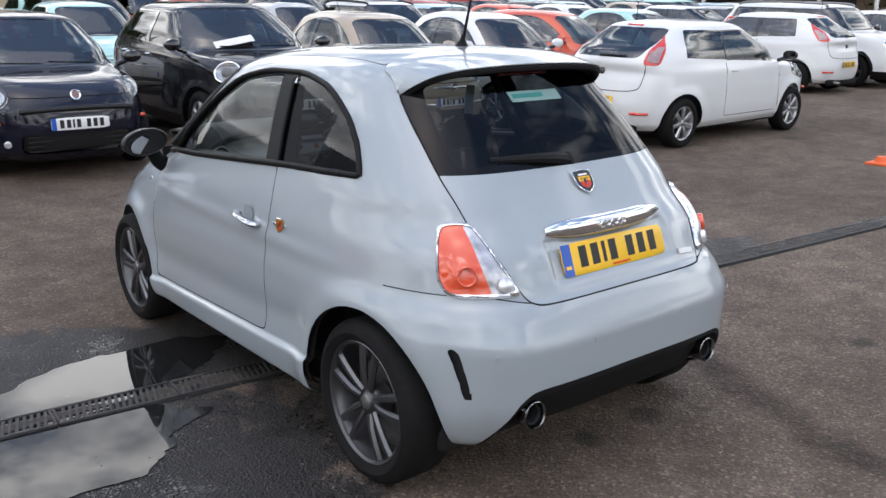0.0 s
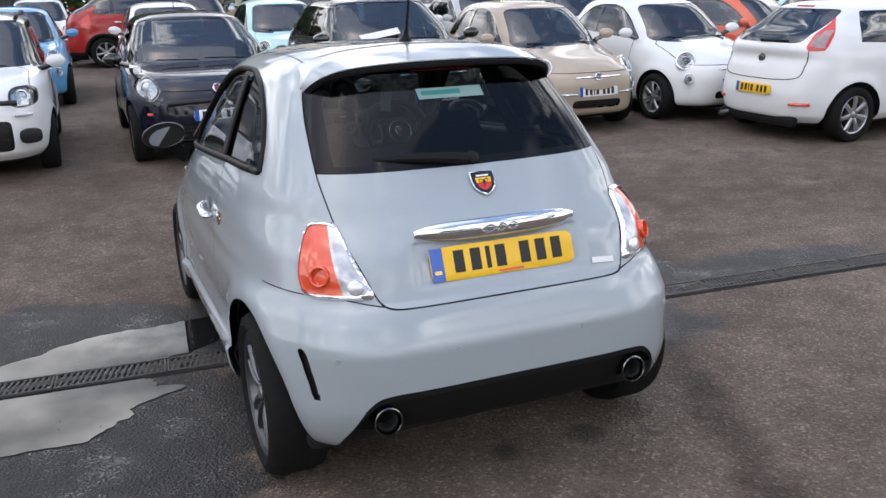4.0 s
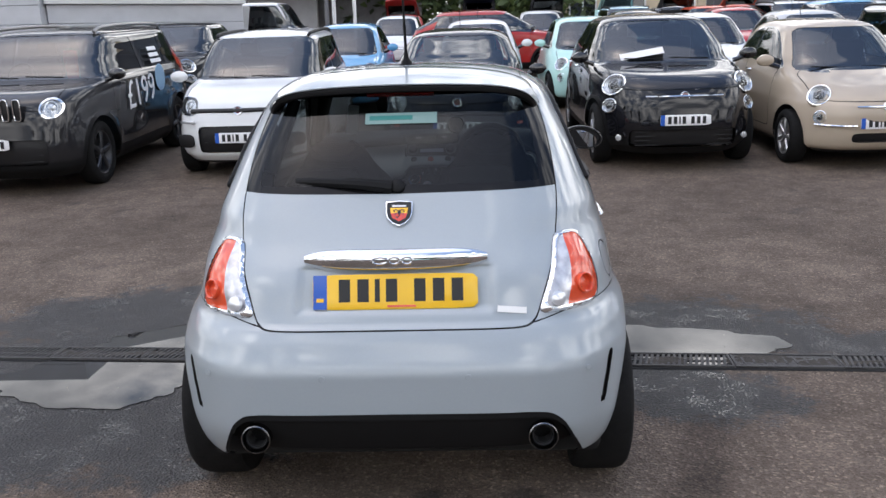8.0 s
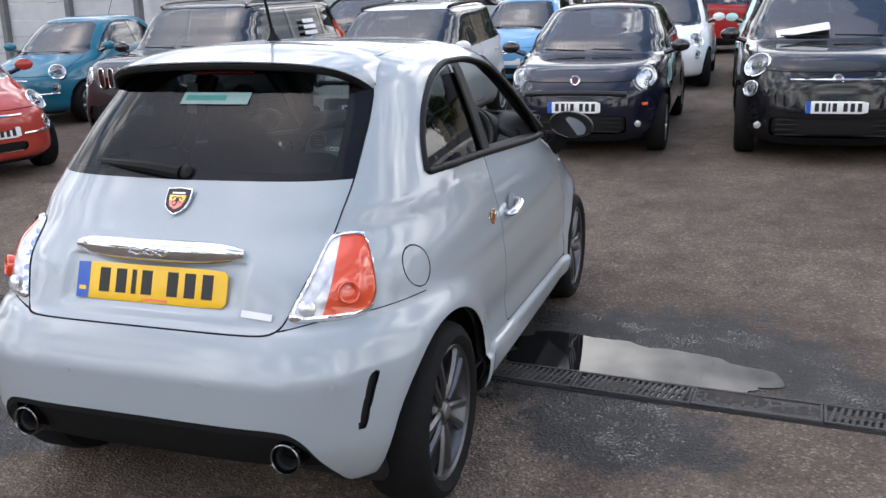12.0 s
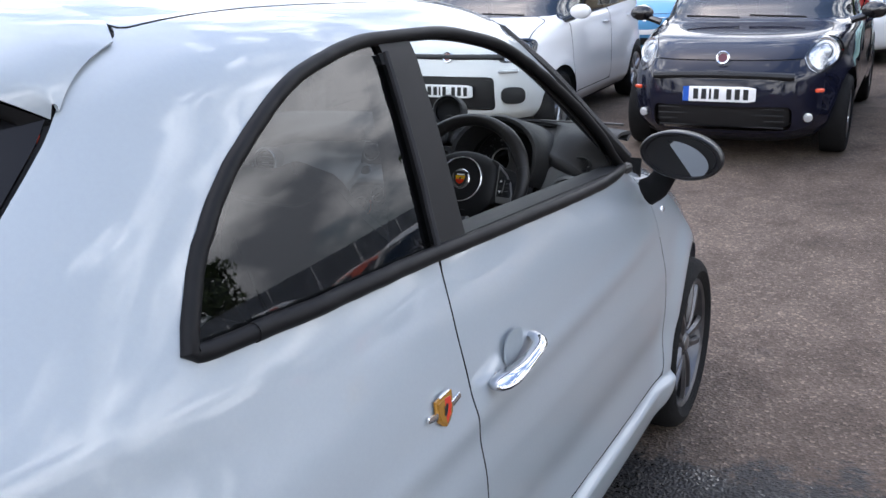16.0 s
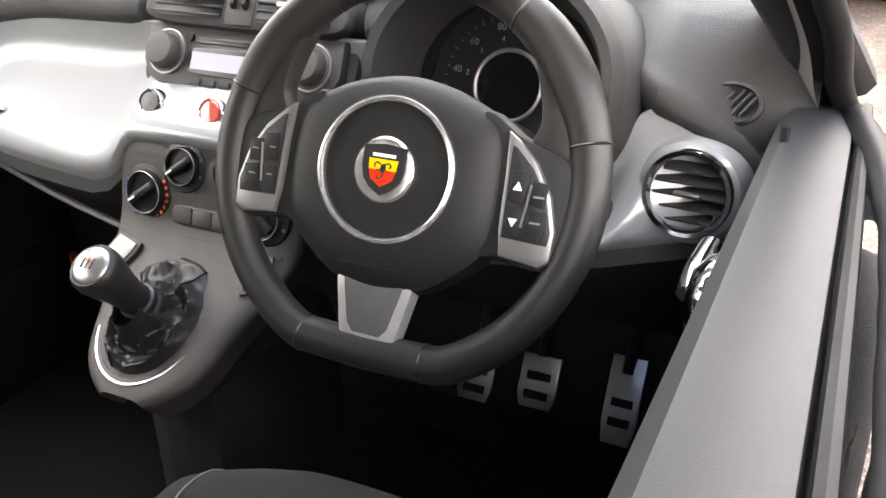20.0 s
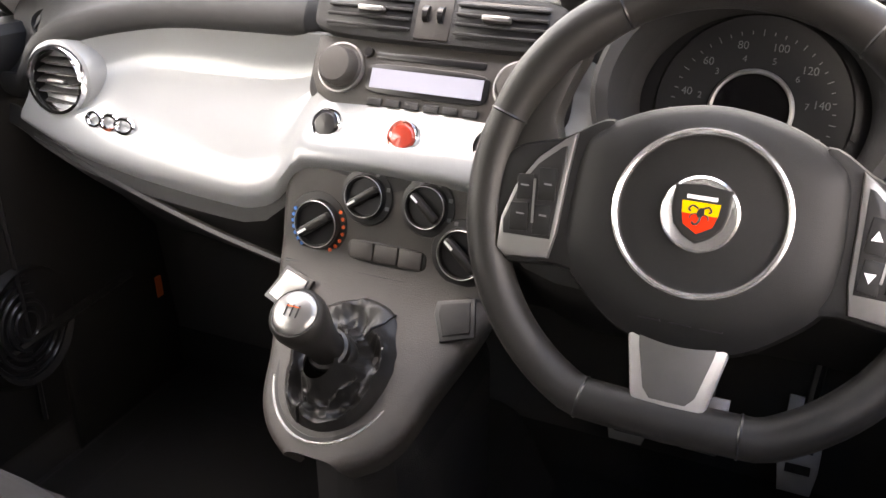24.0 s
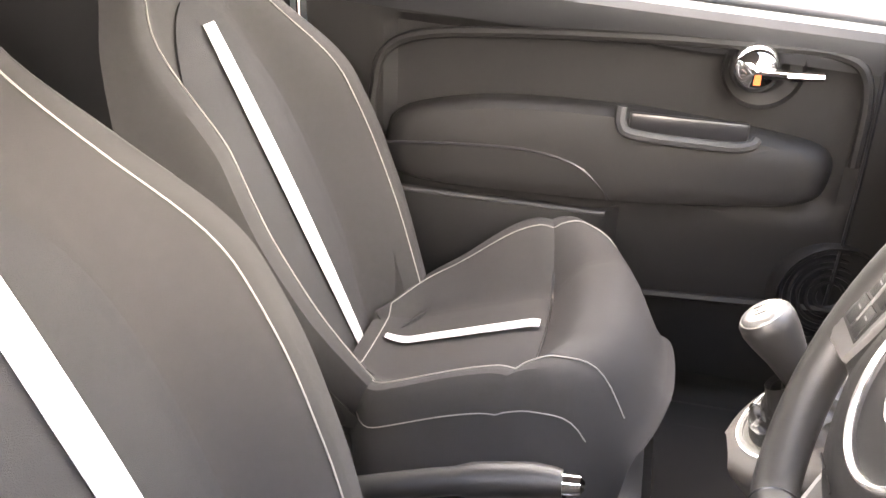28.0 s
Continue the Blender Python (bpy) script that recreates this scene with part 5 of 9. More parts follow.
# lower dark knee part below the fascia, both sides
rows = []
for x in np.linspace(-0.62, 0.63, 41):
    b = float(dash_low(np.clip(x, -0.6, 0.6)))
    y0 = dash_y(x)
    rows.append([(x, y, z) for y, z in ((y0 + 0.02, b + 0.006), (y0 + 0.012, b - 0.012), (y0 + 0.05, b - 0.05), (y0 + 0.15, b - 0.14), (0.78, 0.62), (0.80, 0.40))])
part("knee_panel", slab(np.array(rows), 0.008), mat("dash_underside", (0.014, 0.014, 0.014), rough=0.7), car, "black lower dashboard")
shelf = curve([(-0.56, 0.52, 0.868), (-0.42, 0.490, 0.842), (-0.25, 0.462, 0.815), (-0.12, 0.450, 0.796)], 20)
part("shelf_edge", tube(shelf, 0.005, n=6), SWITCH_BLACK, car, "edge of the open shelf under the dashboard")


def on_dash(x, z, out=0.0):
    t, b = float(dash_top(x)), float(dash_low(x))
    k = min(max((z - b) / (t - b), 0), 1)
    y = fascia_y(x, k)
    slope = (fascia_y(x, k + 0.05) - fascia_y(x, k - 0.05)) / (0.1 * (t - b))
    return axes((x, y - out, z), (1, 0, 0), (0, -1, 0.3 * slope))


# round end vents
for s, vx, vz, vy in ((1, 0.545, 0.926, 0.532), (-1, -0.494, 0.951, 0.516)):
    m = axes((vx, vy, vz), (1, 0, 0), (s * -0.08, -0.98, 0.14))
    vent = part("round_vent", lathe([(0.045, -0.01), (0.046, 0.004), (0.043, 0.010), (0.039, 0.010), (0.037, 0.004), (0.037, -0.012)], 40, m, ends=False), CHROME, car, "round air vent with chrome ring")
    part("vent_well", lathe([(0.037, 0.004), (0.036, -0.03), (0.0, -0.03)], 32, m, ends=False), DIAL, vent)
    for i in range(5):
        h = -0.026 + 0.0125 * i
        w = 2 * math.sqrt(0.036**2 - h * h)
        part("vent_slat", rbox(w, 0.0028, 0.016, 0.001, m @ pose(0, h, -0.006, 25)), SOFT, vent)
    part("vent_tab", rbox(0.026, 0.004, 0.008, 0.0015, m @ pose(0.0, -0.001, 0.004)), SATIN, vent)
    part("vent_rim", lathe([(0.058, -0.026), (0.054, -0.008), (0.050, 0.001), (0.046, 0.003)], 40, m, ends=False), DASH_PAINT, vent)
# oval side demister vents
for s in (-1, 1):
    m = axes((s * 0.566 + 0.003, 0.581, 1.004), (1, 0, 0), (-0.1 * s, -0.90, 0.42))
    dm = part("demister_vent", lathe([(0.030, -0.004), (0.030, 0.003), (0.026, 0.006), (0.024, 0.0)], 28, m @ Matrix.Diagonal((1, 0.72, 1, 1)), ends=False), SOFT, car, "oval demister vent")
    part("vent_well", lathe([(0.025, 0.0), (0.0, -0.004)], 24, m @ Matrix.Diagonal((1, 0.72, 1, 1)), ends=False), DIAL, dm)
    for i in range(5):
        part("vent_slat", rbox(0.003, 0.034 - 0.004 * abs(i - 2), 0.004, 0.001, m @ pose(-0.016 + 0.008 * i, 0, 0.002, 0, 0, -35)), SOFT, dm)

# centre stack: vents and radio
RX = 0.0225
mv = axes((RX, 0.553, 1.062), (1, 0, 0), (0, -0.88, 0.48))
stack = part("centre_vents", prism(oval(0.142, 0.029, 48, 5), 0.018, 0.006, mv @ pose(0, 0, -0.006)), SOFT, car, "pair of dark dashboard air vents")
for s in (-1, 1):
    part("vent_well", rbox(0.100, 0.040, 0.012, 0.004, mv @ pose(s * 0.074, 0, 0.0075)), DIAL, stack)
    for i in range(4):
        part("vent_slat", rbox(0.098, 0.0032, 0.010, 0.001, mv @ pose(s * 0.074, -0.015 + 0.010 * i, 0.012, 20)), SOFT, stack)
    part("vent_tab", rbox(0.030, 0.006, 0.010, 0.002, mv @ pose(s * 0.070, 0.001, 0.018)), SATIN, stack)
    part("vent_wheel", lathe([(0.009, -0.003), (0.009, 0.003)], 16, mv @ pose(s * 0.0085, 0.002, 0.011, 0, 90)), DIAL, stack)
part("vent_bridge", rbox(0.040, 0.050, 0.006, 0.002, mv @ pose(0, 0, 0.010)), TRIM_GREY, stack)
mr = axes((RX, 0.531, 1.000), (1, 0, 0), (0, -0.88, 0.48))
radio = part("radio", prism([(-0.138, 0.038), (-0.140, -0.005), (-0.128, -0.026), (-0.105, -0.037), (0, -0.041), (0.105, -0.037), (0.128, -0.026), (0.140, -0.005), (0.138, 0.038)][::-1], 0.014, 0.004, mr @ pose(0, 0, -0.004)), TRIM_GREY, car, "dark grey built-in radio")
part("radio_surround", prism(oval(0.150, 0.047, 48, 4.5), 0.050, 0.004, mr @ pose(0, 0.002, -0.056)), SOFT, radio)
part("radio_slot", rbox(0.125, 0.007, 0.002, 0.001, mr @ pose(0, 0.022, 0.0105)), DIAL, radio)
part("radio_frame", prism(oval(0.070, 0.0165, 40, 6), 0.0025, 0.001, mr @ pose(0, -0.003, 0.0095)), DIAL, radio)
part("radio_display", rbox(0.128, 0.021, 0.001, 0.0, mr @ pose(0, -0.003, 0.0126)), SCREEN, radio, smooth=False)
for i in range(6):
    part("radio_button", rbox(0.017, 0.008, 0.004, 0.0015, mr @ pose(-0.055 + 0.022 * i, -0.028, 0.011)), SOFT, radio)
part("radio_button", lathe([(0.0055, 0.009), (0.005, 0.014), (0, 0.014)], 14, mr @ pose(-0.072, 0.024, 0)), DIAL, radio)
for s in (-1, 1):
    k = part("radio_knob", lathe([(0.026, 0.010), (0.026, 0.013), (0.022, 0.015), (0.021, 0.026), (0.018, 0.030), (0.010, 0.031), (0, 0.0305)], 32, mr @ pose(s * 0.102, 0.004, 0)), TRIM_GREY, radio, "round radio knob")
    part("knob_ring", lathe([(0.0275, 0.009), (0.0275, 0.014), (0.0255, 0.0145)], 32, mr @ pose(s * 0.102, 0.004, 0), ends=False), SATIN, k)
# three round buttons
for x, z, m0 in ((-0.074, 0.958, DIAL), (0.018, 0.958, RED_BUTTON), (0.110, 0.958, DIAL)):
    m = on_dash(x, z)
    b = part("dash_button", lathe([(0.0175, -0.006), (0.0175, 0.004), (0.016, 0.006), (0.0145, 0.004)], 28, m, ends=False), CHROME, fascia, "round button in a chrome ring")
    part("button_face", lathe([(0.0145, 0.004), (0.012, 0.0065), (0, 0.0075)], 24, m, ends=False), m0, b)
# chrome figures at the passenger's end
for i, (dx, w) in enumerate(((-0.026, 0.018), (0.0, 0.022), (0.026, 0.022))):
    m = on_dash(-0.404 + dx, 0.910 - 0.03 * dx, 0.002)
    ring = [tuple(m @ Vector((w * 0.62 * c, 0.009 * q, 0.003))) for c, q in oval(1, 1, 18)]
    part("chrome_figure", tube(ring, 0.0028, True, 6), CHROME, fascia)

# ---- centre console
HX = 0.012
path = [(0.492, 0.925, 0.092), (0.470, 0.922, 0.112), (0.458, 0.900, 0.124), (0.450, 0.865, 0.128), (0.440, 0.830, 0.127), (0.422, 0.805, 0.122), (0.392, 0.780, 0.108), (0.352, 0.752, 0.090), (0.312, 0.724, 0.076), (0.288, 0.706, 0.056), (0.274, 0.694, 0.030)]
pc = curve(path, 40)
tan = np.gradient(pc[:, :2], axis=0)
tan /= np.linalg.norm(tan, axis=1, keepdims=True)
rows = []
for (y, z, hw), (ty, tz) in zip(pc, tan):
    ny, nz = tz, -ty
    if ny > 0:
        ny, nz = -ny, -nz
    row = []
    for u in np.linspace(-1.25, 1.25, 39):
        a = min(abs(u), 1.0)
        drop = 0.010 * a**4 + 0.13 * max(0.0, abs(u) - 1.0)
        x = HX + math.copysign(hw * (math.sin(a * math.pi / 2) ** 0.8 - 0.30 * max(0.0, abs(u) - 1.0)), u)
        row.append((x, y - ny * drop, z - nz * drop))
    rows.append(row)
console = part("centre_console", slab(np.array(rows)[::-1], 0.006), TRIM_GREY, car, "brown-grey centre console with heater controls")
part("console_base", rbox(0.13, 0.30, 0.36, 0.05, pose(HX, 0.49, 0.49)), CARPET, car)


def on_console(x, z):
    k = int(np.argmin(np.abs(pc[:, 1] - z)))
    ty, tz = tan[k]
    n = Vector((0, tz, -ty))
    if n.y > 0:
        n = -n
    return axes((x, pc[k, 0] - 0.002, z), (1, 0, 0), n)


for x, z, r in ((-0.070, 0.858, 0.036), (-0.014, 0.895, 0.031), (0.056, 0.895, 0.031), (0.100, 0.856, 0.036)):
    m = on_console(x, z)
    collar = part("heater_knob", lathe([(r, -0.006), (r, 0.003), (r * 0.96, 0.006), (r * 0.76, 0.007), (r * 0.74, 0.012)], 40, m, ends=False), SWITCH_BLACK, console, "round black heater control with marked collar")
    q = r * 0.74
    part("knob_ring", lathe([(q, 0.006), (q, 0.013), (q * 0.95, 0.0145), (q * 0.87, 0.0140), (q * 0.84, 0.009)], 40, m, ends=False), AIRBAG, collar)
    part("knob_edge", lathe([(q * 0.97, 0.0142), (q * 0.945, 0.0150), (q * 0.92, 0.0145)], 40, m, ends=False), SATIN, collar)
    part("knob_dial", lathe([(q * 0.86, 0.009), (0, 0.009)], 30, m, ends=False), DIAL, collar)
    part("knob_grip", rbox(q * 1.66, q * 0.40, 0.012, 0.004, m @ pose(0, 0, 0.014, 0, 0, 35 if x < 0.04 else -40)), LEATHER, collar)
    part("knob_pointer", rbox(q * 0.42, q * 0.10, 0.001, 0, m @ pose(-q * 0.45, -q * 0.31, 0.0203, 0, 0, 35)) if x < 0.04 else rbox(q * 0.42, q * 0.10, 0.001, 0, m @ pose(-q * 0.42, q * 0.35, 0.0203, 0, 0, -40)), WHITE_PLATE, collar, smooth=False)
    for i in range(7):
        if r > 0.034 and x < 0:
            for a0, mk in ((0.55 - 0.26 * i, ORANGE_MARK), (2.75 + 0.22 * i, BLUE_MARK)):
                part("scale_mark", lathe([(0.0021, 0), (0.0021, 0.0012), (0, 0.0013)], 8, m @ pose(r * 0.87 * math.cos(a0), r * 0.87 * math.sin(a0), 0.0064)), mk, collar)
        elif i < 4:
            a0 = 1.9 - 0.75 * i
            part("scale_mark", rbox(0.004, 0.004, 0.0008, 0, m @ pose(r * 0.87 * math.cos(a0), r * 0.87 * math.sin(a0), 0.0068)), DIAL_INK, collar, smooth=False)
m = on_console(0.014, 0.839)
part("button_strip", prism(oval(0.046, 0.013, 40, 4), 0.004, 0.0015, m), SWITCH_BLACK, console, "row of three buttons")
for i in (-1, 0, 1):
    part("console_button", rbox(0.0275, 0.020, 0.005, 0.003, m @ pose(i * 0.0285, 0, 0.004)), TRIM_GREY, console)
for x, z, w in ((-0.084, 0.792, 1), (0.106, 0.796, -1)):
    m = on_console(x, z) @ pose(0, 0, 0.004, 0, 0, w * -14)
    plan = [(-0.022, -0.020), (0.014, -0.024), (0.022, 0.006), (0.020, 0.020), (-0.020, 0.022)]
    plan = [(px * w, py) for px, py in plan]
    sw = part("window_switch", prism(plan if w > 0 else plan[::-1], 0.004, 0.0015, m), SWITCH_BLACK, console, "window switch")
    part("switch_rocker", prism([(px * 0.78, py * 0.78) for px, py in (plan if w > 0 else plan[::-1])], 0.004, 0.0015, m @ pose(0, 0, 0.002)), SATIN if w > 0 else AIRBAG, sw)
part("console_joint", tube([tuple(on_console(HX + x, 0.816 - 0.15 * x * x).translation + Vector((0, -0.001, 0.001))) for x in np.linspace(-0.118, 0.118, 13)], 0.0022, n=6), DIAL, console)
# gear lever: ring, folded gaiter, stick and knob
mb = axes((0.005, 0.357, 0.752), (1, 0, 0), (0, -0.55, 0.835))
gear = part("gear_ring", lathe([(1.05, -0.006), (1.075, 0.002), (1.05, 0.007), (1.0, 0.007), (0.96, -0.004)], 48, mb @ Matrix.Diagonal((0.066, 0.084, 1, 1)), ends=False), SWITCH_BLACK, console, "black ring round the gear lever gaiter")
part("ring_trim", xf(tube([(0.0705 * math.cos(a), 0.0895 * math.sin(a), 0.0055) for a in np.linspace(-2.75, -0.40, 30)], 0.0022, n=6), mb), SILVER_RING, gear, "bright half ring")
GAITER = mat("gaiter_leather", (0.012, 0.0115, 0.011), rough=0.34, spec=0.5, bump=0.15, bscale=1200, var=0.25, scale=40)
rows = []
for i in range(120):
    a = 2 * math.pi * i / 120
    row = []
    for k in np.linspace(0, 1, 30):
        env = math.sin(math.pi * min(1.0, k * 1.02)) ** 0.8
        q = Vector((math.cos(a) * 1.25, math.sin(a) * 1.25, 1.6 * k + 0.7))
        crumple = 1 - abs(2 * noise.noise(q)) ** 0.7
        fine = 1 - abs(2 * noise.noise(q * 2.3 + Vector((4.1, 0, 0)))) ** 0.8
        rad = 0.95 * (1 - k) ** 1.05 + 0.235 * k + 0.05 * env * noise.noise(q * 1.4)
        h = 0.003 + 0.012 * math.sin(math.pi * min(1.0, 1.8 * k)) + 0.050 * k**2.6 + env * (0.017 * crumple + 0.006 * fine - 0.009)
        row.append((0.066 * rad * math.cos(a), 0.084 * rad * math.sin(a) - 0.022 * k, h))
    rows.append(row)
part("gaiter", xf(grid(np.array(rows), wrap_u=True), mb), GAITER, gear, "creased black leather gaiter")
for a in (0.9, 2.6, 4.4):
    pts = [rows[int(a / (2 * math.pi) * 120)][k] for k in range(1, 20)]
    part("gaiter_seam", xf(tube(np.array(pts) + (0, 0, 0.002), 0.0012, n=5), mb), DIAL, gear)
ax_dir = Vector((0.0, -0.60, 0.80))
stick = axes((0.005, 0.339, 0.770), (1, 0, 0), ax_dir)
part("gaiter_collar", lathe([(0.0235, -0.004), (0.0245, 0.004), (0.0225, 0.010), (0.0205, 0.012), (0.0225, 0.016), (0.0215, 0.022), (0.0185, 0.024)], 28, stick, ends=False), GAITER, gear, "black collar round the lever")
part("gear_stick", lathe([(0.020, -0.02), (0.019, 0.004), (0.0165, 0.012), (0.0175, 0.03), (0.0205, 0.055), (0.0255, 0.078), (0.0275, 0.092), (0.0265, 0.101), (0.0235, 0.105)], 28, stick), LEATHER, gear, "black gear lever")
part("knob_top", lathe([(0.0225, 0.1035), (0.021, 0.1065), (0.016, 0.1090), (0.0, 0.1105)], 28, stick), SATIN, gear, "polished gear knob cap")
for x0, y0, w, h in ((0, 0.004, 0.014, 0.0012), (-0.006, 0, 0.0012, 0.012), (0, 0, 0.0012, 0.012), (0.006, 0, 0.0012, 0.012)):
    part("shift_mark", rbox(w, h, 0.0006, 0, stick @ pose(x0, y0, 0.1106)), ORANGE_MARK if h < 0.002 else DIAL, gear, smooth=False)

# handbrake
hb = curve([(0.022, -0.16, 0.535), (0.014, -0.03, 0.578), (0.006, 0.06, 0.596), (0.004, 0.108, 0.601)], 14)
brake = part("handbrake", tube(hb, [0.017] * 6 + [0.021] * 5 + [0.019, 0.018, 0.016], n=12), LEATHER, car, "handbrake lever with chrome button")
part("brake_button", tube([(0.004, 0.106, 0.601), (0.003, 0.128, 0.603), (0.003, 0.133, 0.603)], (0.013, 0.012, 0.006), n=12), CHROME, brake)
part("tunnel_cover", rbox(0.14, 0.55, 0.14, 0.04, pose(0.02, -0.12, 0.42)), SWITCH_BLACK, car, "dark plastic tunnel cover")

# ---- steering wheel
WT = radians(24)
WN = Vector((0, -math.cos(WT), math.sin(WT)))
WM = axes((0.337, 0.325, 0.990), (1, 0, 0), WN)
wheel_pts = []
for a in np.linspace(0, 2 * np.pi, 96, endpoint=False):
    x, y = 0.167 * math.cos(a), 0.167 * math.sin(a)
    y = max(y, -0.149 - 0.006 * (1 - abs(math.cos(a))))
    wheel_pts.append((x, y, 0.0))
rad = []
for i, a in enumerate(np.linspace(0, 2 * np.pi, 96, endpoint=False)):
    grip = max(math.exp(-((abs(math.remainder(a - 0.70, 2 * math.pi)) / 0.30) ** 4)), math.exp(-((abs(math.remainder(a - 2.44, 2 * math.pi)) / 0.30) ** 4)))
    rad.append(0.0165 + 0.0025 * grip)
steer = part("steering_wheel", xf(tube(wheel_pts, rad, True, 16), WM), LEATHER, car, "black leather flat-bottomed steering wheel")
for a in (1.02, 2.12, -1.92, -1.22, 0.28, 2.86):
    i = int((a % (2 * math.pi)) / (2 * math.pi) * 96)
    c = Vector(wheel_pts[i])
    d = (Vector(wheel_pts[(i + 1) % 96]) - Vector(wheel_pts[i - 1])).normalized()
    ring = lathe([(rad[i] + 0.0002, -0.0012), (rad[i] + 0.0010, 0), (rad[i] + 0.0002, 0.0012)], 20, axes(c, (0, 0, 1), d), ends=False)
    part("rim_seam", xf(ring, WM), DIAL, steer)
for s in (-1, 1):
    # thumb rests of perforated leather, and the side spokes with their switches
    rest = [(s * 0.153, 0.016), (s * 0.156, 0.060), (s * 0.142, 0.094), (s * 0.120, 0.120), (s * 0.104, 0.112), (s * 0.112, 0.086), (s * 0.119, 0.058), (s * 0.114, 0.036), (s * 0.128, 0.022)]
    rest = [tuple(q) for q in curve([(x, y, 0) for x, y in rest], 40, True)[:, :2]]
    part("thumb_rest", prism(rest if s < 0 else rest[::-1], 0.020, 0.006, WM @ pose(0, 0, -0.014)), LEATHER, steer)
    spoke = [(s * 0.070, 0.056), (s * 0.112, 0.042), (s * 0.152, 0.026), (s * 0.158, -0.024), (s * 0.146, -0.058), (s * 0.104, -0.056), (s * 0.070, -0.048)]
    spoke = [tuple(q) for q in curve([(x, y, 0) for x, y in spoke], 40, True)[:, :2]]
    part("side_spoke", prism(spoke if s < 0 else spoke[::-1], 0.022, 0.006, WM @ pose(0, 0, -0.012)), AIRBAG, steer)
    pad = [(s * 0.099, 0.046), (s * 0.108, 0.040), (s * 0.126, 0.024), (s * 0.141, 0.000), (s * 0.1485, -0.026), (s * 0.148, -0.050), (s * 0.140, -0.056), (s * 0.106, -0.052), (s * 0.1025, -0.030), (s * 0.1015, 0.010)]
    trim = part("switch_surround", prism(pad if s < 0 else pad[::-1], 0.007, 0.0025, WM @ pose(0, 0, 0.008)), SATIN, steer, "satin switch surround")
    inlay = [(s * 0.1045, 0.035), (s * 0.108, 0.034), (s * 0.1245, 0.019), (s * 0.138, -0.002), (s * 0.1455, -0.028), (s * 0.1440, -0.038), (s * 0.1065, -0.037)]
    part("switch_panel", prism(inlay if s < 0 else inlay[::-1], 0.0012, 0.0004, WM @ pose(0, 0, 0.0148)), SWITCH_BLACK, trim)
    for ix, iy, hx0, hy0 in ((0, 0, 0.0140, 0.0250), (1, 0, 0.0135, 0.0195), (0, 1, 0.0140, 0.0230), (1, 1, 0.0150, 0.0220)):
        part("wheel_switch", rbox(hx0, hy0, 0.002, 0.0009, WM @ pose(s * (0.1152 + 0.0165 * ix + 0.0015 * iy * ix), 0.004 - 0.0275 * iy - 0.004 * ix * (1 - iy), 0.0162, 0, 0, s * -6)), AIRBAG, trim)
    part("switch_bar", rbox(0.0018, 0.034, 0.0015, 0, WM @ pose(s * 0.1235, -0.010, 0.0172, 0, 0, s * -6)), SATIN, trim, smooth=False)
    for iy in (-1, 1):
        if s > 0:
            tri = [(-0.0038, -0.003), (0.0038, -0.003), (0, 0.004)]
            part("switch_mark", prism([(x, y * iy) for x, y in (tri if iy > 0 else tri[::-1])], 0.0004, 0, WM @ pose(s * 0.1145, -0.010 + iy * 0.014, 0.0171)), WHITE_PLATE, trim, smooth=False)
            part("switch_mark", rbox(0.009, 0.0016, 0.0004, 0, WM @ pose(s * 0.1325, -0.012 + iy * 0.010, 0.0171)), DIAL_INK, trim, smooth=False)
        else:
            part("switch_mark", rbox(0.0065, 0.0013, 0.0004, 0, WM @ pose(s * 0.1325, -0.010 + iy * 0.011, 0.0171)), DIAL_INK, trim, smooth=False)
            part("switch_mark", rbox(0.0060, 0.0015, 0.0004, 0, WM @ pose(s * 0.1145, -0.008 + iy * 0.012, 0.0171)), DIAL_INK, trim, smooth=False)
# the airbag cover: a broad shield between the spokes, domed towards the silver ring
edge = [(0.0, 0.080), (0.040, 0.074), (0.072, 0.061), (0.095, 0.044), (0.1005, 0.010), (0.1005, -0.030), (0.092, -0.056), (0.070, -0.078), (0.040, -0.097), (0.0, -0.104)]
edge = curve([(x, y, 0) for x, y in edge + [(-x, y) for x, y in edge[-2:0:-1]]], 96, True)[:, :2]
rows = []
for k, h in ((1.0, -0.022), (1.01, -0.004), (0.985, 0.008), (0.93, 0.015), (0.84, 0.0195), (0.74, 0.0215), (0.62, 0.0220)):
    ringed = min(1.0, max(0.0, (1.0 - k) / 0.38)) ** 1.2
    row = []
    for (ex, ey) in edge:
        a = math.atan2(ey, ex)
        row.append((ex * k * (1 - ringed) + 0.0600 * math.cos(a) * ringed, ey * k * (1 - ringed) + 0.0585 * math.sin(a) * ringed, h))
    rows.append(row)
part("airbag_cover", xf(grid(np.array(rows), wrap_v=True), WM), AIRBAG, steer, "broad dark airbag cover")
part("hub_disc", lathe([(0.0605, 0.0220), (0.058, 0.0185), (0.035, 0.0195), (0.0, 0.0200)], 48, WM @ Matrix.Diagonal((1, 0.97, 1, 1)), ends=False), AIRBAG, steer)
part("hub_ring", xf(tube([(0.0605 * math.cos(a), 0.0587 * math.sin(a), 0.0225) for a in np.linspace(0, 2 * np.pi, 56, endpoint=False)], 0.0026, True, 8), WM), SILVER_RING, steer, "silver ring")
part("badge_ring", lathe([(0.0270, 0.018), (0.0273, 0.0235), (0.0255, 0.0250), (0.022, 0.0238), (0.0, 0.0238)], 40, WM), SILVER_RING, steer, "chrome badge disc")
shield_badge(steer, WM @ pose(0, 0, 0.0222), 0.46)
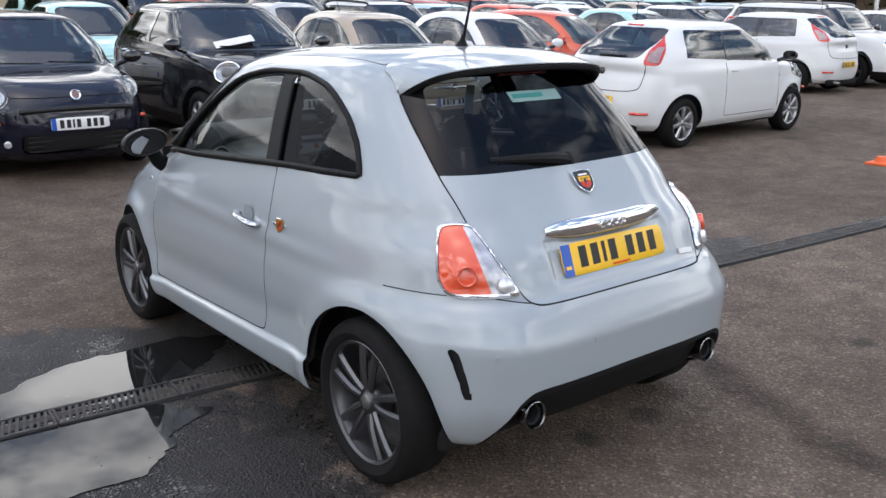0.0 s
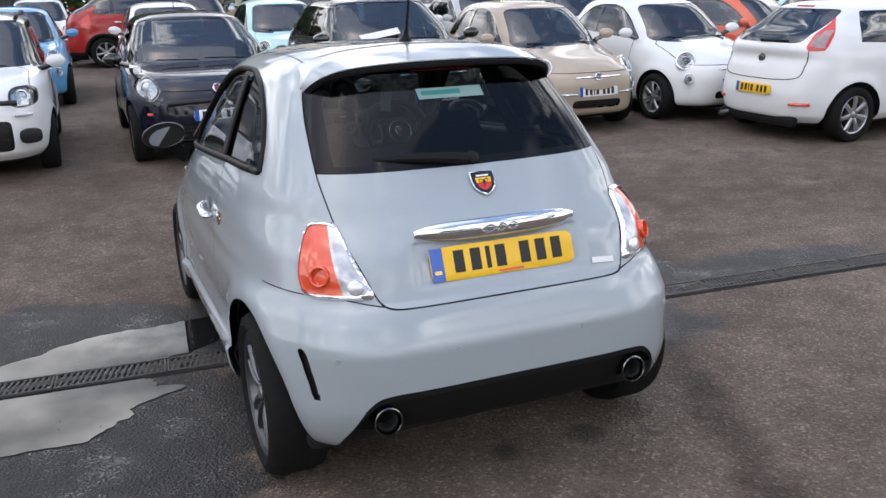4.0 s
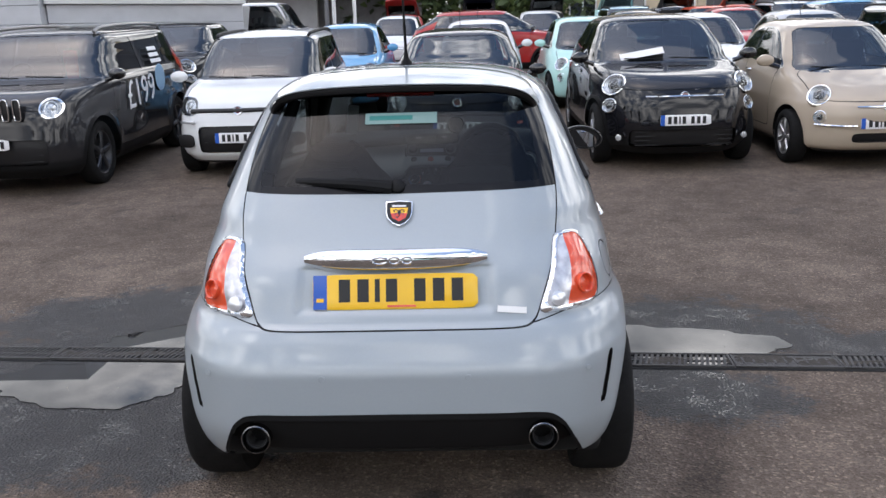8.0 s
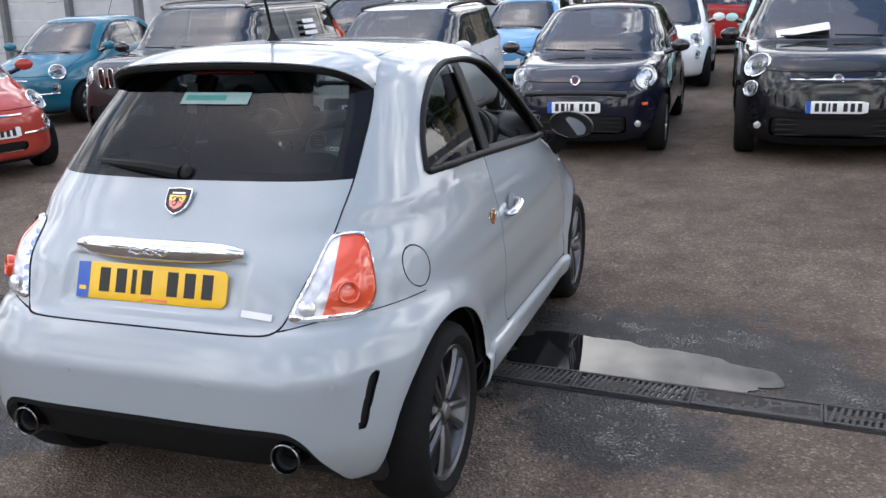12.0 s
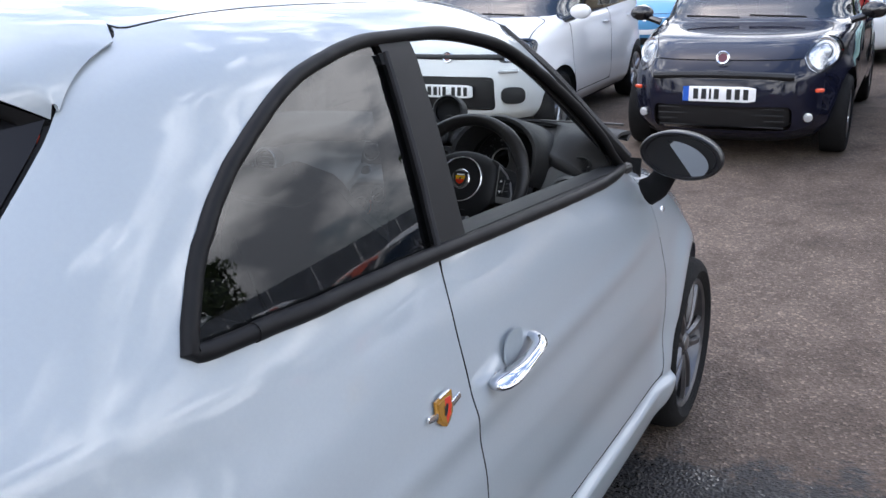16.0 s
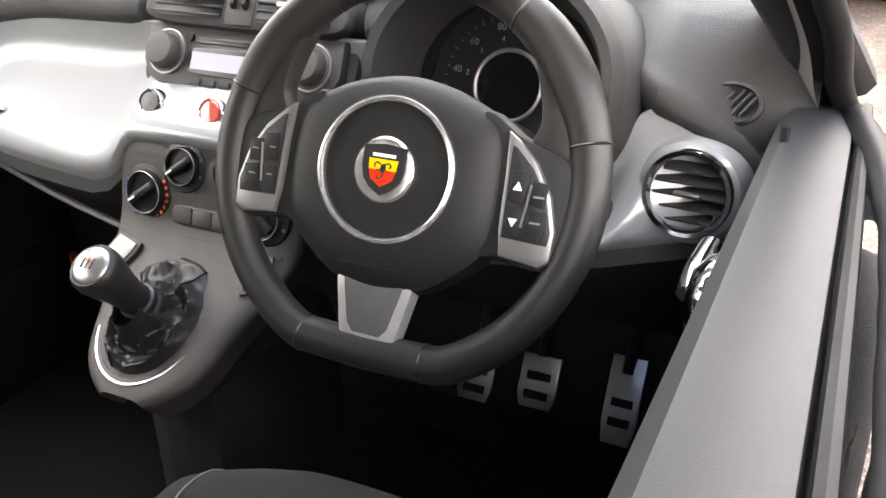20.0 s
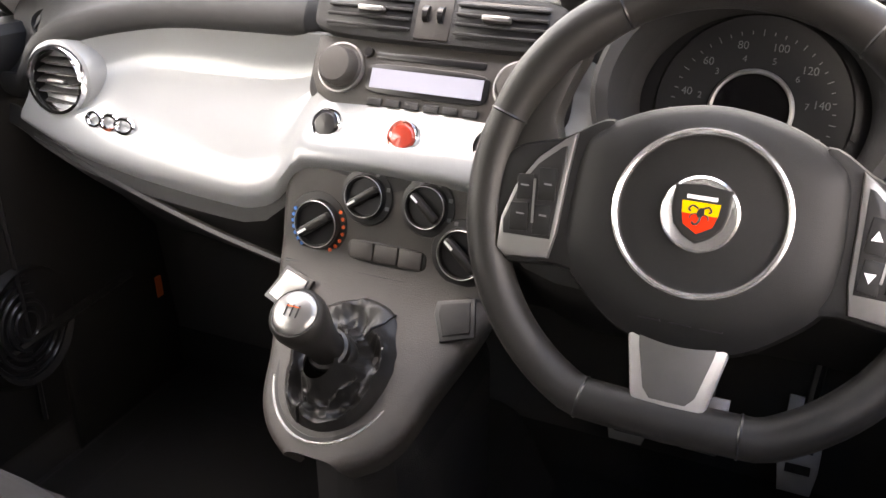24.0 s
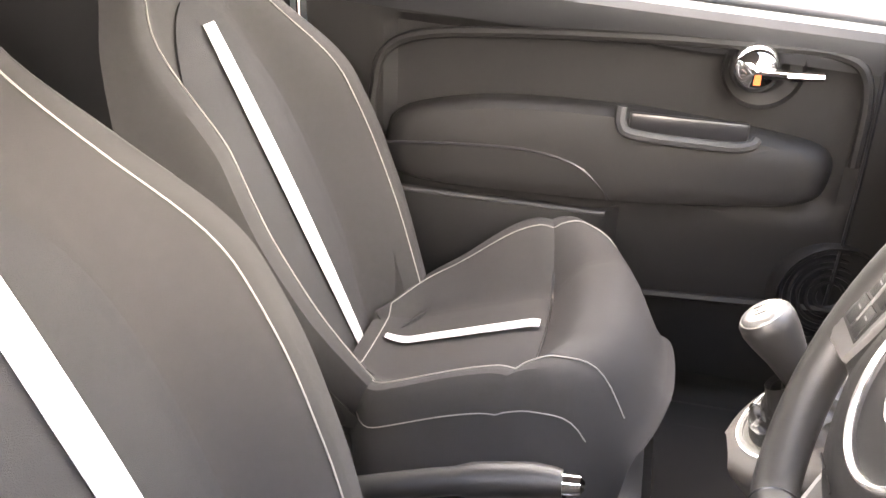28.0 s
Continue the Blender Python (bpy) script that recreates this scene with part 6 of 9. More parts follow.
for dx in (-0.022, 0.0, 0.022):
    part("cover_slot", rbox(0.016, 0.0012, 0.001, 0, WM @ pose(dx, -0.080, 0.0212, -6)), DIAL, steer, smooth=False)
low = [(-0.038, -0.080), (-0.036, -0.100), (-0.024, -0.158), (-0.018, -0.161), (0.018, -0.161), (0.024, -0.158), (0.036, -0.100), (0.038, -0.080)]
SPOKE_SATIN = mat("spoke_satin", (0.52, 0.51, 0.50), rough=0.34, metal=0.7, var=0.06, scale=60)
SPOKE_GREY = mat("spoke_grey", (0.10, 0.098, 0.095), rough=0.45, metal=0.3, var=0.08, scale=60)
spk = part("lower_spoke", prism(low, 0.016, 0.004, WM @ pose(0, 0, -0.006)), SPOKE_SATIN, steer, "satin metal lower spoke with dark inlay")
part("spoke_inlay", prism([(-0.029, -0.084), (-0.027, -0.100), (-0.019, -0.132), (-0.013, -0.139), (0.013, -0.139), (0.019, -0.132), (0.027, -0.100), (0.029, -0.084)], 0.0015, 0.0006, WM @ pose(0, 0, 0.0095)), SPOKE_GREY, spk)
part("steering_column", lathe([(0.075, -0.26), (0.072, -0.06), (0.062, -0.03), (0.05, -0.02)], 28, WM), SOFT, car, "dark steering column shroud")
for s, dz in ((1, 0.0), (-1, -0.005)):
    st = curve([(0.337 + s * 0.05, 0.395, 0.975), (0.337 + s * 0.115, 0.385, 0.968 + dz), (0.337 + s * 0.168, 0.372, 0.962 + dz)], 10)
    part("column_stalk", tube(st, np.linspace(0.008, 0.013, 10), n=10), SOFT, car, "black column stalk")

# ---- instruments
CM = axes((0.341, 0.572, 0.999), (1, 0, 0), (0, -0.94, 0.34))
cluster = part("instrument_dial", lathe([(0.092, -0.002), (0.090, 0.0), (0.0, 0.0)], 56, CM), DIAL, car, "round black instrument dial")
part("dial_ring", xf(tube([(0.0375 * math.cos(a), 0.0375 * math.sin(a), 0.004) for a in np.linspace(0, 2 * np.pi, 48, endpoint=False)], 0.0024, True, 8), CM), SATIN, cluster, "metal inner ring")
part("dial_display", lathe([(0.0355, 0.002), (0.0, 0.002)], 40, CM), GLOSS_BLACK, cluster)
for i in range(33):
    a = radians(215 - i * 250 / 32)
    big = i % 4 == 0
    part("dial_tick", rbox(0.006 if big else 0.0035, 0.0009, 0.0006, 0, CM @ pose(0.074 * math.cos(a), 0.074 * math.sin(a), 0.001, 0, 0, math.degrees(a))), DIAL_INK, cluster, smooth=False)
for i, txt in enumerate(("20", "40", "60", "80", "100", "120", "140", "160")):
    a = radians(200 - i * 31.5)
    words("dial_figure", txt, 0.0105, CM @ pose(0.063 * math.cos(a), 0.063 * math.sin(a), 0.0012), DIAL_INK, cluster)
for i, txt in enumerate(("1", "2", "3", "4", "5", "6", "7", "8")):
    a = radians(200 - i * 31.5)
    words("dial_figure", txt, 0.0085, CM @ pose(0.050 * math.cos(a), 0.050 * math.sin(a), 0.0012), DIAL_INK, cluster)
hood = []
for a in np.linspace(radians(-35), radians(215), 49):
    row = []
    for k, (r0, d) in enumerate(((0.098, 0.000), (0.102, 0.045), (0.112, 0.085), (0.122, 0.088), (0.130, 0.070), (0.136, 0.0), (0.145, -0.08))):
        row.append((r0 * 1.08 * math.cos(a), r0 * 0.93 * math.sin(a), d - 0.030 * max(0, -math.sin(a))))
    hood.append(row)
part("instrument_hood", xf(slab(np.array(hood), -0.004), CM), SOFT, car, "dark hood over the instruments")
part("dial_panel", prism(oval(0.113, 0.098, 48, 2.6), 0.008, 0.002, CM @ pose(0, -0.004, -0.012)), DIAL, car)
for i in range(3):
    part("dimmer_button", lathe([(0.004, 0), (0.004, 0.004), (0, 0.0045)], 12, CM @ pose(0.083 + 0.006 * i, -0.045 + 0.016 * i, 0.0)), SOFT, car)
GM = axes((0.156, 0.585, 1.135), (1, 0, 0), (0.15, -0.97, 0.18))
boost = part("boost_gauge", lathe([(0.018, -0.06), (0.044, -0.045), (0.047, -0.01), (0.047, 0.012), (0.043, 0.016), (0.039, 0.010), (0.037, -0.004), (0.0, -0.004)], 40, GM), SOFT, car, "round black boost gauge on the dashboard")
part("gauge_ring", lathe([(0.0385, 0.006), (0.037, 0.009), (0.035, 0.006)], 36, GM, ends=False), CHROME, boost)
part("gauge_foot", rbox(0.03, 0.04, 0.05, 0.01, pose(0.156, 0.60, 1.10)), SOFT, boost)

# ---- pedals
for x, z, w, h in ((0.236, 0.514, 0.056, 0.072), (0.335, 0.532, 0.058, 0.078), (0.460, 0.536, 0.050, 0.125)):
    m = axes((x, 0.735, z - 0.02), (1, 0, 0), (0.0, -0.86, 0.50))
    out = [(-w * 0.40, -h / 2), (w * 0.40, -h / 2), (w / 2, -h * 0.25), (w / 2, h / 2), (-w / 2, h / 2), (-w / 2, -h * 0.25)]
    ped = part("pedal", prism(out, 0.008, 0.002, m), SATIN, car, "drilled metal pedal")
    for i in range(2):
        part("pedal_pad", rbox(w * 0.62, 0.012, 0.002, 0.003, m @ pose(0, -h * 0.25 + i * 0.028, 0.0085)), RUBBER, ped)
    part("pedal_arm", tube([(x, 0.745, z + 0.02), (x + 0.01, 0.80, z + 0.16)], 0.008, n=8), DIAL, ped)


# ---- doors inside
def door_card(s, parent):
    """The inner panel of a door: s is the side it hangs on."""
    px = lambda y, z: s * (0.628 + 0.020 * smooth_step(np.array(0.60 - z), 0, 0.3))
    rows = []
    for y in np.linspace(-0.44, 0.735, 61):
        row = []
        for z in np.linspace(0.36, min(1.035, float(belt(y)) - 0.014), 41):
            recess = 0.022 * smooth_step(np.array(f_recess(y, z)), 0.0, 0.02)
            row.append((float(px(y, z)) + s * float(recess) * 1.0, y, z))
        rows.append(row)
    p = np.array(rows)
    card = part("door_card", slab(p if s < 0 else p[::-1], 0.01), DOOR_TRIM, parent, "dark moulded inner door panel")
    # padded armrest
    out = curve([(-0.300, 0.745, 0), (-0.285, 0.800, 0), (-0.22, 0.832, 0), (-0.08, 0.855, 0), (0.15, 0.857, 0), (0.35, 0.838, 0), (0.430, 0.818, 0), (0.445, 0.772, 0), (0.420, 0.730, 0), (0.30, 0.712, 0), (0.14, 0.697, 0), (-0.05, 0.690, 0), (-0.23, 0.690, 0), (-0.288, 0.705, 0)], 90, True)[:, :2]
    c = np.array([0.06, 0.755])
    rows = []
    for k, h in ((1.0, 0.0), (0.985, 0.012), (0.95, 0.024), (0.88, 0.032), (0.6, 0.037), (0.3, 0.038), (0.02, 0.038)):
        rows.append([(s * (0.640 - 1.35 * h), c[0] + (q[0] - c[0]) * k, c[1] + (q[1] - c[1]) * k) for q in out])
    part("armrest", grid(np.array(rows), wrap_v=True, flip=s > 0), DOOR_PAD, card, "padded dark armrest")
    pad_line = curve([(s * 0.590, -0.285, 0.762), (s * 0.5892, -0.163, 0.773), (s * 0.5892, -0.045, 0.777), (s * 0.5895, 0.038, 0.762), (s * 0.591, 0.085, 0.728), (s * 0.596, 0.102, 0.704)], 24)
    part("armrest_seam", tube(pad_line, 0.0026, n=6), DIAL, card)
    frame_line = curve([(s * 0.622, -0.325, 0.74), (s * 0.620, -0.318, 0.84), (s * 0.620, -0.295, 0.915), (s * 0.620, -0.20, 0.952), (s * 0.620, 0.08, 0.970), (s * 0.620, 0.26, 0.974), (s * 0.620, 0.41, 0.972), (s * 0.620, 0.462, 0.93), (s * 0.622, 0.472, 0.80)], 50)
    part("card_bead", tube(frame_line, 0.009, n=8), DOOR_TRIM, card)
    # pull cup with its lip
    cup = part("pull_cup", rbox(0.012, 0.185, 0.034, 0.005, pose(s * 0.597, 0.212, 0.842)), DIAL, card, "recessed pull cup")
    lip = curve([(s * 0.596, 0.106, 0.866), (s * 0.590, 0.108, 0.838), (s * 0.585, 0.135, 0.824), (s * 0.585, 0.27, 0.821), (s * 0.589, 0.308, 0.826), (s * 0.597, 0.318, 0.834)], 20)
    part("pull_lip", tube(lip, 0.009, n=8), SOFT, cup)
    # opening lever: chrome ball with an arm
    part("door_lever", lathe([(0.0, -0.012), (0.030, -0.010), (0.040, 0.004), (0.036, 0.022), (0.022, 0.034), (0.0, 0.038)], 32, axes((s * 0.625, 0.297, 0.942), (0, 1, 0), (-s, 0, 0))), CHROME, card, "round chrome door lever")
    arm = curve([(s * 0.592, 0.305, 0.940), (s * 0.588, 0.345, 0.941), (s * 0.590, 0.392, 0.943)], 10)
    part("lever_arm", tube(arm, np.linspace(0.012, 0.009, 10), n=10, flat=0.7), CHROME, card)
    if s < 0:
        part("lever_mark", rbox(0.002, 0.010, 0.016, 0.0005, pose(s * 0.5885, 0.300, 0.930)), ORANGE_MARK, card, smooth=False)
    part("lever_recess", lathe([(0.062, 0.0), (0.058, -0.010), (0.04, -0.014)], 36, axes((s * 0.622, 0.31, 0.938), (0, 1, 0), (-s, 0, 0)), ends=False), DOOR_TRIM, card)
    # door pocket
    pk = []
    for y in np.linspace(-0.36, 0.13, 21):
        w = 1 - smooth_step(np.array(y), 0.09, 0.13)
        pk.append([(s * (0.640 - float(w) * d), y, z) for d, z in ((0.036, 0.682), (0.050, 0.680), (0.057, 0.655), (0.052, 0.48), (0.03, 0.43), (0.0, 0.42))])
    part("door_pocket", slab(np.array(pk) if s > 0 else np.array(pk)[::-1], 0.006), DOOR_TRIM, card, "map pocket")
    part("pocket_rim", tube([(s * 0.5885, y, 0.680) for y in np.linspace(-0.33, 0.10, 12)], 0.0045, n=8), SOFT, card, "rounded rim of the map pocket")
    # loudspeaker
    sp = axes((s * 0.640, 0.484, 0.568), (0, 1, 0), (-s, 0.15, 0.05))
    spk = part("loudspeaker", lathe([(0.100, 0.0), (0.096, 0.018), (0.090, 0.026), (0.086, 0.022), (0.082, 0.016)], 44, sp, ends=False), DOOR_TRIM, card, "round black loudspeaker grille")
    for r in (0.080, 0.066, 0.052, 0.038, 0.024):
        part("speaker_ring", xf(tube([(r * math.cos(a), r * math.sin(a), 0.015) for a in np.linspace(0, 2 * np.pi, 32, endpoint=False)], 0.004, True, 6), sp), DIAL, spk)
    part("speaker_cone", lathe([(0.088, 0.012), (0.0, 0.010)], 32, sp, ends=False), DIAL, spk)
    # top roll beside the glass
    roll = []
    for y in np.linspace(-0.46, 0.70, 41):
        b = float(belt(y))
        roll.append([(s * x, y, z) for x, z in ((0.628, b - 0.060), (0.612, b - 0.030), (0.613, b - 0.008), (0.624, b + 0.004), (0.655, b + 0.008), (0.678, b + 0.002), (0.682, b - 0.02))])
    part("door_top", slab(np.array(roll)[::-1] if s > 0 else np.array(roll), 0.006), DOOR_TOP, card, "dark grey door top")
    part("inner_seal", tube([(s * 0.688, y, float(belt(y)) - 0.002) for y in np.linspace(-0.44, 0.66, 30)], 0.006, n=8), BLACK_PLASTIC, card, "black window seal")
    seam = [(s * 0.6265, 0.478 + 0.01 * math.sin(3 * k), 0.40 + 0.62 * k) for k in np.linspace(0, 1, 16)]
    part("card_seam", tube(seam, 0.004, n=6), DIAL, card)
    shelf = [(s * 0.625, y, 0.512 + 0.06 * y) for y in np.linspace(0.1, 0.7, 14)]
    part("card_ridge", tube(shelf, 0.008, n=6), DOOR_TRIM, card)


def f_recess(y, z):
    """How far inside the sunk upper field of the panel a place lies."""
    return min(z - 0.70 - 0.0, 0.985 - z - 0.02 * abs(y), y + 0.30, 0.455 - y)


for s, d in zip((-1, 1), doors):
    door_card(s, d)
for s in (-1, 1):
    post = curve([(s * 0.655, 0.66, 1.02), (s * 0.60, 0.52, 1.14), (s * 0.545, 0.36, 1.27), (s * 0.49, 0.20, 1.375)], 16)
    part("screen_pillar_trim", tube(post, 0.040, n=12, flat=0.6), SOFT, car, "dark windscreen pillar trim")
    post = curve([(s * 0.655, -0.44, 1.03), (s * 0.60, -0.39, 1.17), (s * 0.53, -0.35, 1.34)], 10)
    part("door_pillar_trim", tube([(p[0], p[1] + 0.004, p[2]) for p in post], np.linspace(0.066, 0.040, len(post)), n=14, flat=0.45), DOOR_TOP, car, "dark door pillar trim")
    part("kick_panel", rbox(0.02, 0.42, 0.66, 0.008, pose(s * 0.64, 0.75, 0.53)), DOOR_TRIM, car)
    part("kick_mark", rbox(0.004, 0.014, 0.040, 0.001, pose(s * 0.628, 0.765, 0.495)), ORANGE_MARK, car, smooth=False)


# ---- seats
def seat_surface(sx, cushion):
    """Rows across the seat from the outer to the inner side, and along it."""
    rows = []
    if cushion:
        for v in np.linspace(0, 1, 41):
            row = []
            step = lambda q, lo, hi: float(smooth_step(np.array(q), lo, hi))
            base = 0.503 + 0.164 * v
            for u in np.linspace(-1, 1, 45):
                a = abs(u)
                end = step(v, 0.62, 1.0)
                hw = 0.252 - 0.050 * (1 - v) ** 2 - 0.050 * end**2.2 - 0.12 * (1 - step(v, 0.0, 0.24)) ** 2
                tip = 0.236 - 0.075 * a**2.6
                y = -0.24 + (tip + 0.24) * v
                outer = u * sx > 0
                bol = ((0.040 + 0.056 * math.exp(-(((v - 0.52) / 0.24) ** 2))) if outer else (0.028 + 0.022 * math.exp(-(((v - 0.5) / 0.3) ** 2)))) * step(a, 0.40, 0.78) * (1 - 0.9 * step(v, 0.66, 0.98))
                bol = max(bol, 0.03 * (1 - step(v, 0.0, 0.16)))
                roll = -0.125 * step(a, 0.80, 1.0) ** 1.6
                nose = 0.150 * step(v, 0.72, 1.0) ** 2.2
                pillow = 0.044 * step(v, 0.59, 0.71) * (1 - 0.9 * step(a, 0.35, 0.9)) - 0.010 * math.exp(-(((v - 0.595) / 0.02) ** 2)) * (1 - a**4)
                row.append((sx + u * hw, y, base + bol + roll + pillow - nose))
            rows.append(row)
    else:
        for v in np.linspace(0, 1, 45):
            z = 0.47 + 0.70 * v
            y = -0.235 - 0.325 * v
            hw = pchip(np.array(v), (0, 0.12, 0.3, 0.45, 0.6, 0.75, 0.86, 0.95, 1.0), (0.145, 0.200, 0.260, 0.280, 0.268, 0.225, 0.160, 0.122, 0.085))
            row = []
            for u in np.linspace(-1, 1, 45):
                a = abs(u)
                bol = (0.085 * float(smooth_step(np.array(a), 0.42, 0.78)) - 0.095 * float(smooth_step(np.array(a), 0.86, 1.0)) ** 1.5) * (1 - 0.65 * float(smooth_step(np.array(v), 0.55, 0.8)))
                top = -0.05 * float(smooth_step(np.array(v), 0.93, 1.0)) ** 2
                row.append((sx + u * float(hw), y + bol + top, z + 0.35 * bol))
            rows.append(row)
    return np.array(rows)


def seat(sx, label):
    cu, ba = seat_surface(sx, True), seat_surface(sx, False)
    s = part("front_seat", slab(cu.transpose(1, 0, 2), 0.05), FABRIC, car, label)
    part("seat_base", rbox(0.42, 0.42, 0.18, 0.06, pose(sx, 0.02, 0.335)), SWITCH_BLACK, s, "black plastic seat base")
    back = part("backrest", slab(ba, 0.055), FABRIC, s, "dark cloth backrest with built-in headrest")
    cen = []
    for v in np.linspace(0.03, 0.80, 40):
        wide = 0.46 * (1 - max(0.0, (v - 0.52) / 0.285) ** 2.4) ** 0.5 * min(1.0, 0.75 + v)
        r = v * 44
        i0 = min(int(r), 43)
        row = []
        for u in np.linspace(-wide, wide, 17):
            c0 = (u + 1) * 22
            j0 = min(int(c0), 43)
            f, g = r - i0, c0 - j0
            row.append(ba[i0, j0] * (1 - f) * (1 - g) + ba[i0 + 1, j0] * f * (1 - g) + ba[i0, j0 + 1] * (1 - f) * g + ba[i0 + 1, j0 + 1] * f * g + (0, 0.004, 0.0015))
        cen.append(row)
    part("back_centre", slab(np.array(cen), 0.003), FABRIC_GREY, s, "smooth centre panel")
    mid = 22
    strip = np.array([[cu[i, mid + k] + (0.0, 0, 0.0075) for k in (-2, -1, 0)] for i in range(3, 24)])
    part("seat_stripe", slab(strip, -0.0015), STRIPE, s, "pale stripe along the seat")
    strip = np.array([[ba[i, mid + k] + (0.0, 0.008, 0.003) for k in (-3, -2, -1, 0)] for i in range(2, 34)])
    part("back_stripe", slab(strip, -0.0015), STRIPE, s, "pale stripe up the backrest")
    for j in (6, 38):
        part("stitching", tube(cu[2:38, j] + (0, 0, 0.0015), 0.0010, n=5), STITCH, s)
        part("stitching", tube(ba[2:40, j] + (0, 0.0015, 0.0005), 0.0010, n=5), STITCH, s)
    part("stitching", tube(cu[2, 6:39] + (0, 0, 0.0015), 0.0010, n=5), STITCH, s)
    for j in (2, 42):
        part("stitching", tube(cu[3:36, j] + (0, 0, 0.0015), 0.0010, n=5), STITCH, s)
    part("cushion_seam", tube(cu[24, 10:35] + (0, 0, 0.0), 0.0025, n=6), DIAL, s)
    ring = [(sx + 0.055 * c, ba[38, 22][1] + 0.012 + 0.004 * q, 1.075 + 0.020 * q) for c, q in oval(1, 1, 24)]
    part("headrest_ring", tube(ring, 0.006, True, 6), SATIN, s)
    return s


seat(-0.325, "dark cloth front seat with pale stripe and stitching")
drivers = seat(0.330, "dark cloth driver's seat with pale stripe, slid forward")
drivers.location.y, drivers.location.z = 0.13, 0.0
buckle = part("belt_buckle", rbox(0.024, 0.050, 0.10, 0.006, pose(0.075, -0.16, 0.555, -15)), DIAL, car, "seat belt buckle")
part("buckle_button", rbox(0.018, 0.024, 0.014, 0.003, pose(0.075, -0.178, 0.610, -15)), ORANGE_MARK, buckle, "orange release button")
part("rear_bench", join(rbox(1.0, 0.40, 0.16, 0.06, pose(0, -0.78, 0.50)), rbox(1.0, 0.14, 0.50, 0.06, pose(0, -1.05, 0.78, -18)), rbox(0.24, 0.08, 0.15, 0.04, pose(0.28, -1.12, 1.06, -12)), rbox(0.24, 0.08, 0.15, 0.04, pose(-0.28, -1.12, 1.06, -12))), FABRIC, car, "dark cloth rear bench")
part("parcel_shelf", rbox(0.98, 0.26, 0.02, 0.008, pose(0, -1.22, 0.985)), CABIN_BLACK, car, "black parcel shelf")
part("inside_mirror", join(xf(lathe([(0.0, 0.0), (0.9, 0.1), (1.0, 0.6), (0.95, 1.0), (0.0, 1.0)], 28), axes((0, 0.40, 1.345), (1, 0, 0), (0.05, -1, -0.05)) @ Matrix.Diagonal((0.105, 0.036, 0.03, 1))), tube([(0, 0.40, 1.36), (0, 0.42, 1.41)], 0.01, n=8)), SOFT, car, "black inside mirror")
sm = axes((0.005, rear_y(0.005, 1.312) - 0.004, 1.312), (1, 0, 0), (0, -0.69, 0.72))
st = part("window_sticker", rbox(0.250, 0.050, 0.001, 0, sm), mat("pale_teal_sticker", (0.20, 0.31, 0.29), rough=0.5), tailgate, "pale teal dealer sticker in the rear window", smooth=False)
part("sticker_mark", rbox(0.150, 0.020, 0.001, 0, sm @ pose(-0.035, 0.002, 0.001)), mat("sticker_ink", (0.03, 0.20, 0.18), rough=0.5), st, smooth=False)
part("tax_tag", rbox(0.040, 0.002, 0.105, 0.001, pose(-0.185, -1.03, 1.300, 0, 8, 0)), WHITE_PLATE, car, "white paper tag", smooth=False)

# ---------------------------------------------------------------- the parked cars
def rise(y):
    """The yard climbs gently away from the gully."""
    return 0.05 * max(0.0, y - 1.3)


GLASS_DARK = glass("parked_car_glass", (0.50, 0.60, 0.66), 0.40, 2.2)
LAMP_COVER = glass("headlamp_cover", (0.92, 0.94, 0.95), 0.97, 1.6)
LAMP_BED = mat("headlamp_reflector", (0.55, 0.56, 0.58), rough=0.25, metal=0.8, var=0.2, scale=14)
CABIN = mat("cabin_dark", (0.03, 0.03, 0.032), rough=0.8, var=0.2, scale=12)
TAIL_CORE = mat("pink_grey_lens", (0.36, 0.25, 0.25), rough=0.15, coat=1.0, var=0.3, scale=14)
RIM_SILVER = mat("rim_silver", (0.45, 0.45, 0.46), rough=0.3, metal=0.85)
GRILLE_BLACK = mat("grille_black", (0.01, 0.01, 0.011), rough=0.45)
HEAD_GLASS = mat("headlamp_lens", (0.62, 0.64, 0.66), rough=0.12, metal=0.55, coat=1.0)


def car_rings(front, rear, w, h, hood, cowl_y, cowl_z, top_f, top_r, tail, belt_z, roof_w, n):
    return [
        (0.19, w * 0.88, rear + 0.14, front - 0.14, 0, n, n * 0.8), (0.30, w * 0.97, rear + 0.03, front - 0.03, 0, n, n * 0.8),
        (0.50, w, rear, front, 0, n, n * 0.8), (0.64, w, rear + 0.02, front - 0.02, 0, n, n * 0.8),
        (hood - 0.12, w * 0.99, rear + 0.05, front - 0.10, 0, n, n * 0.75), (hood, w * 0.975, rear + 0.09, front - 0.32, 0, n, n * 0.75),
        (cowl_z, w * 0.935, tail - 0.06, cowl_y, 0, n, n * 0.8), (belt_z + 0.12, w * 0.89, tail + 0.02, cowl_y - 0.16, 0, n * 0.9, n * 0.8),
        (0.5 * (belt_z + h), 0.45 * w + 0.5 * roof_w + 0.022, 0.5 * (tail + top_r), 0.5 * (cowl_y + top_f) - 0.02, -0.1, n * 0.95, n * 0.9),
        (h - 0.10, roof_w + 0.035, top_r - 0.05, top_f + 0.07, -0.2, n * 0.95, n * 0.9), (h - 0.045, roof_w - 0.06, top_r + 0.04, top_f - 0.04, -0.25, n * 0.75, n * 0.75),
        (h - 0.015, roof_w * 0.6, top_r + 0.3, top_f - 0.25, -0.3, 2.8, 2.8), (h, 0.012, -0.45, -0.35, -0.4, 2.2, 2.2),
    ]


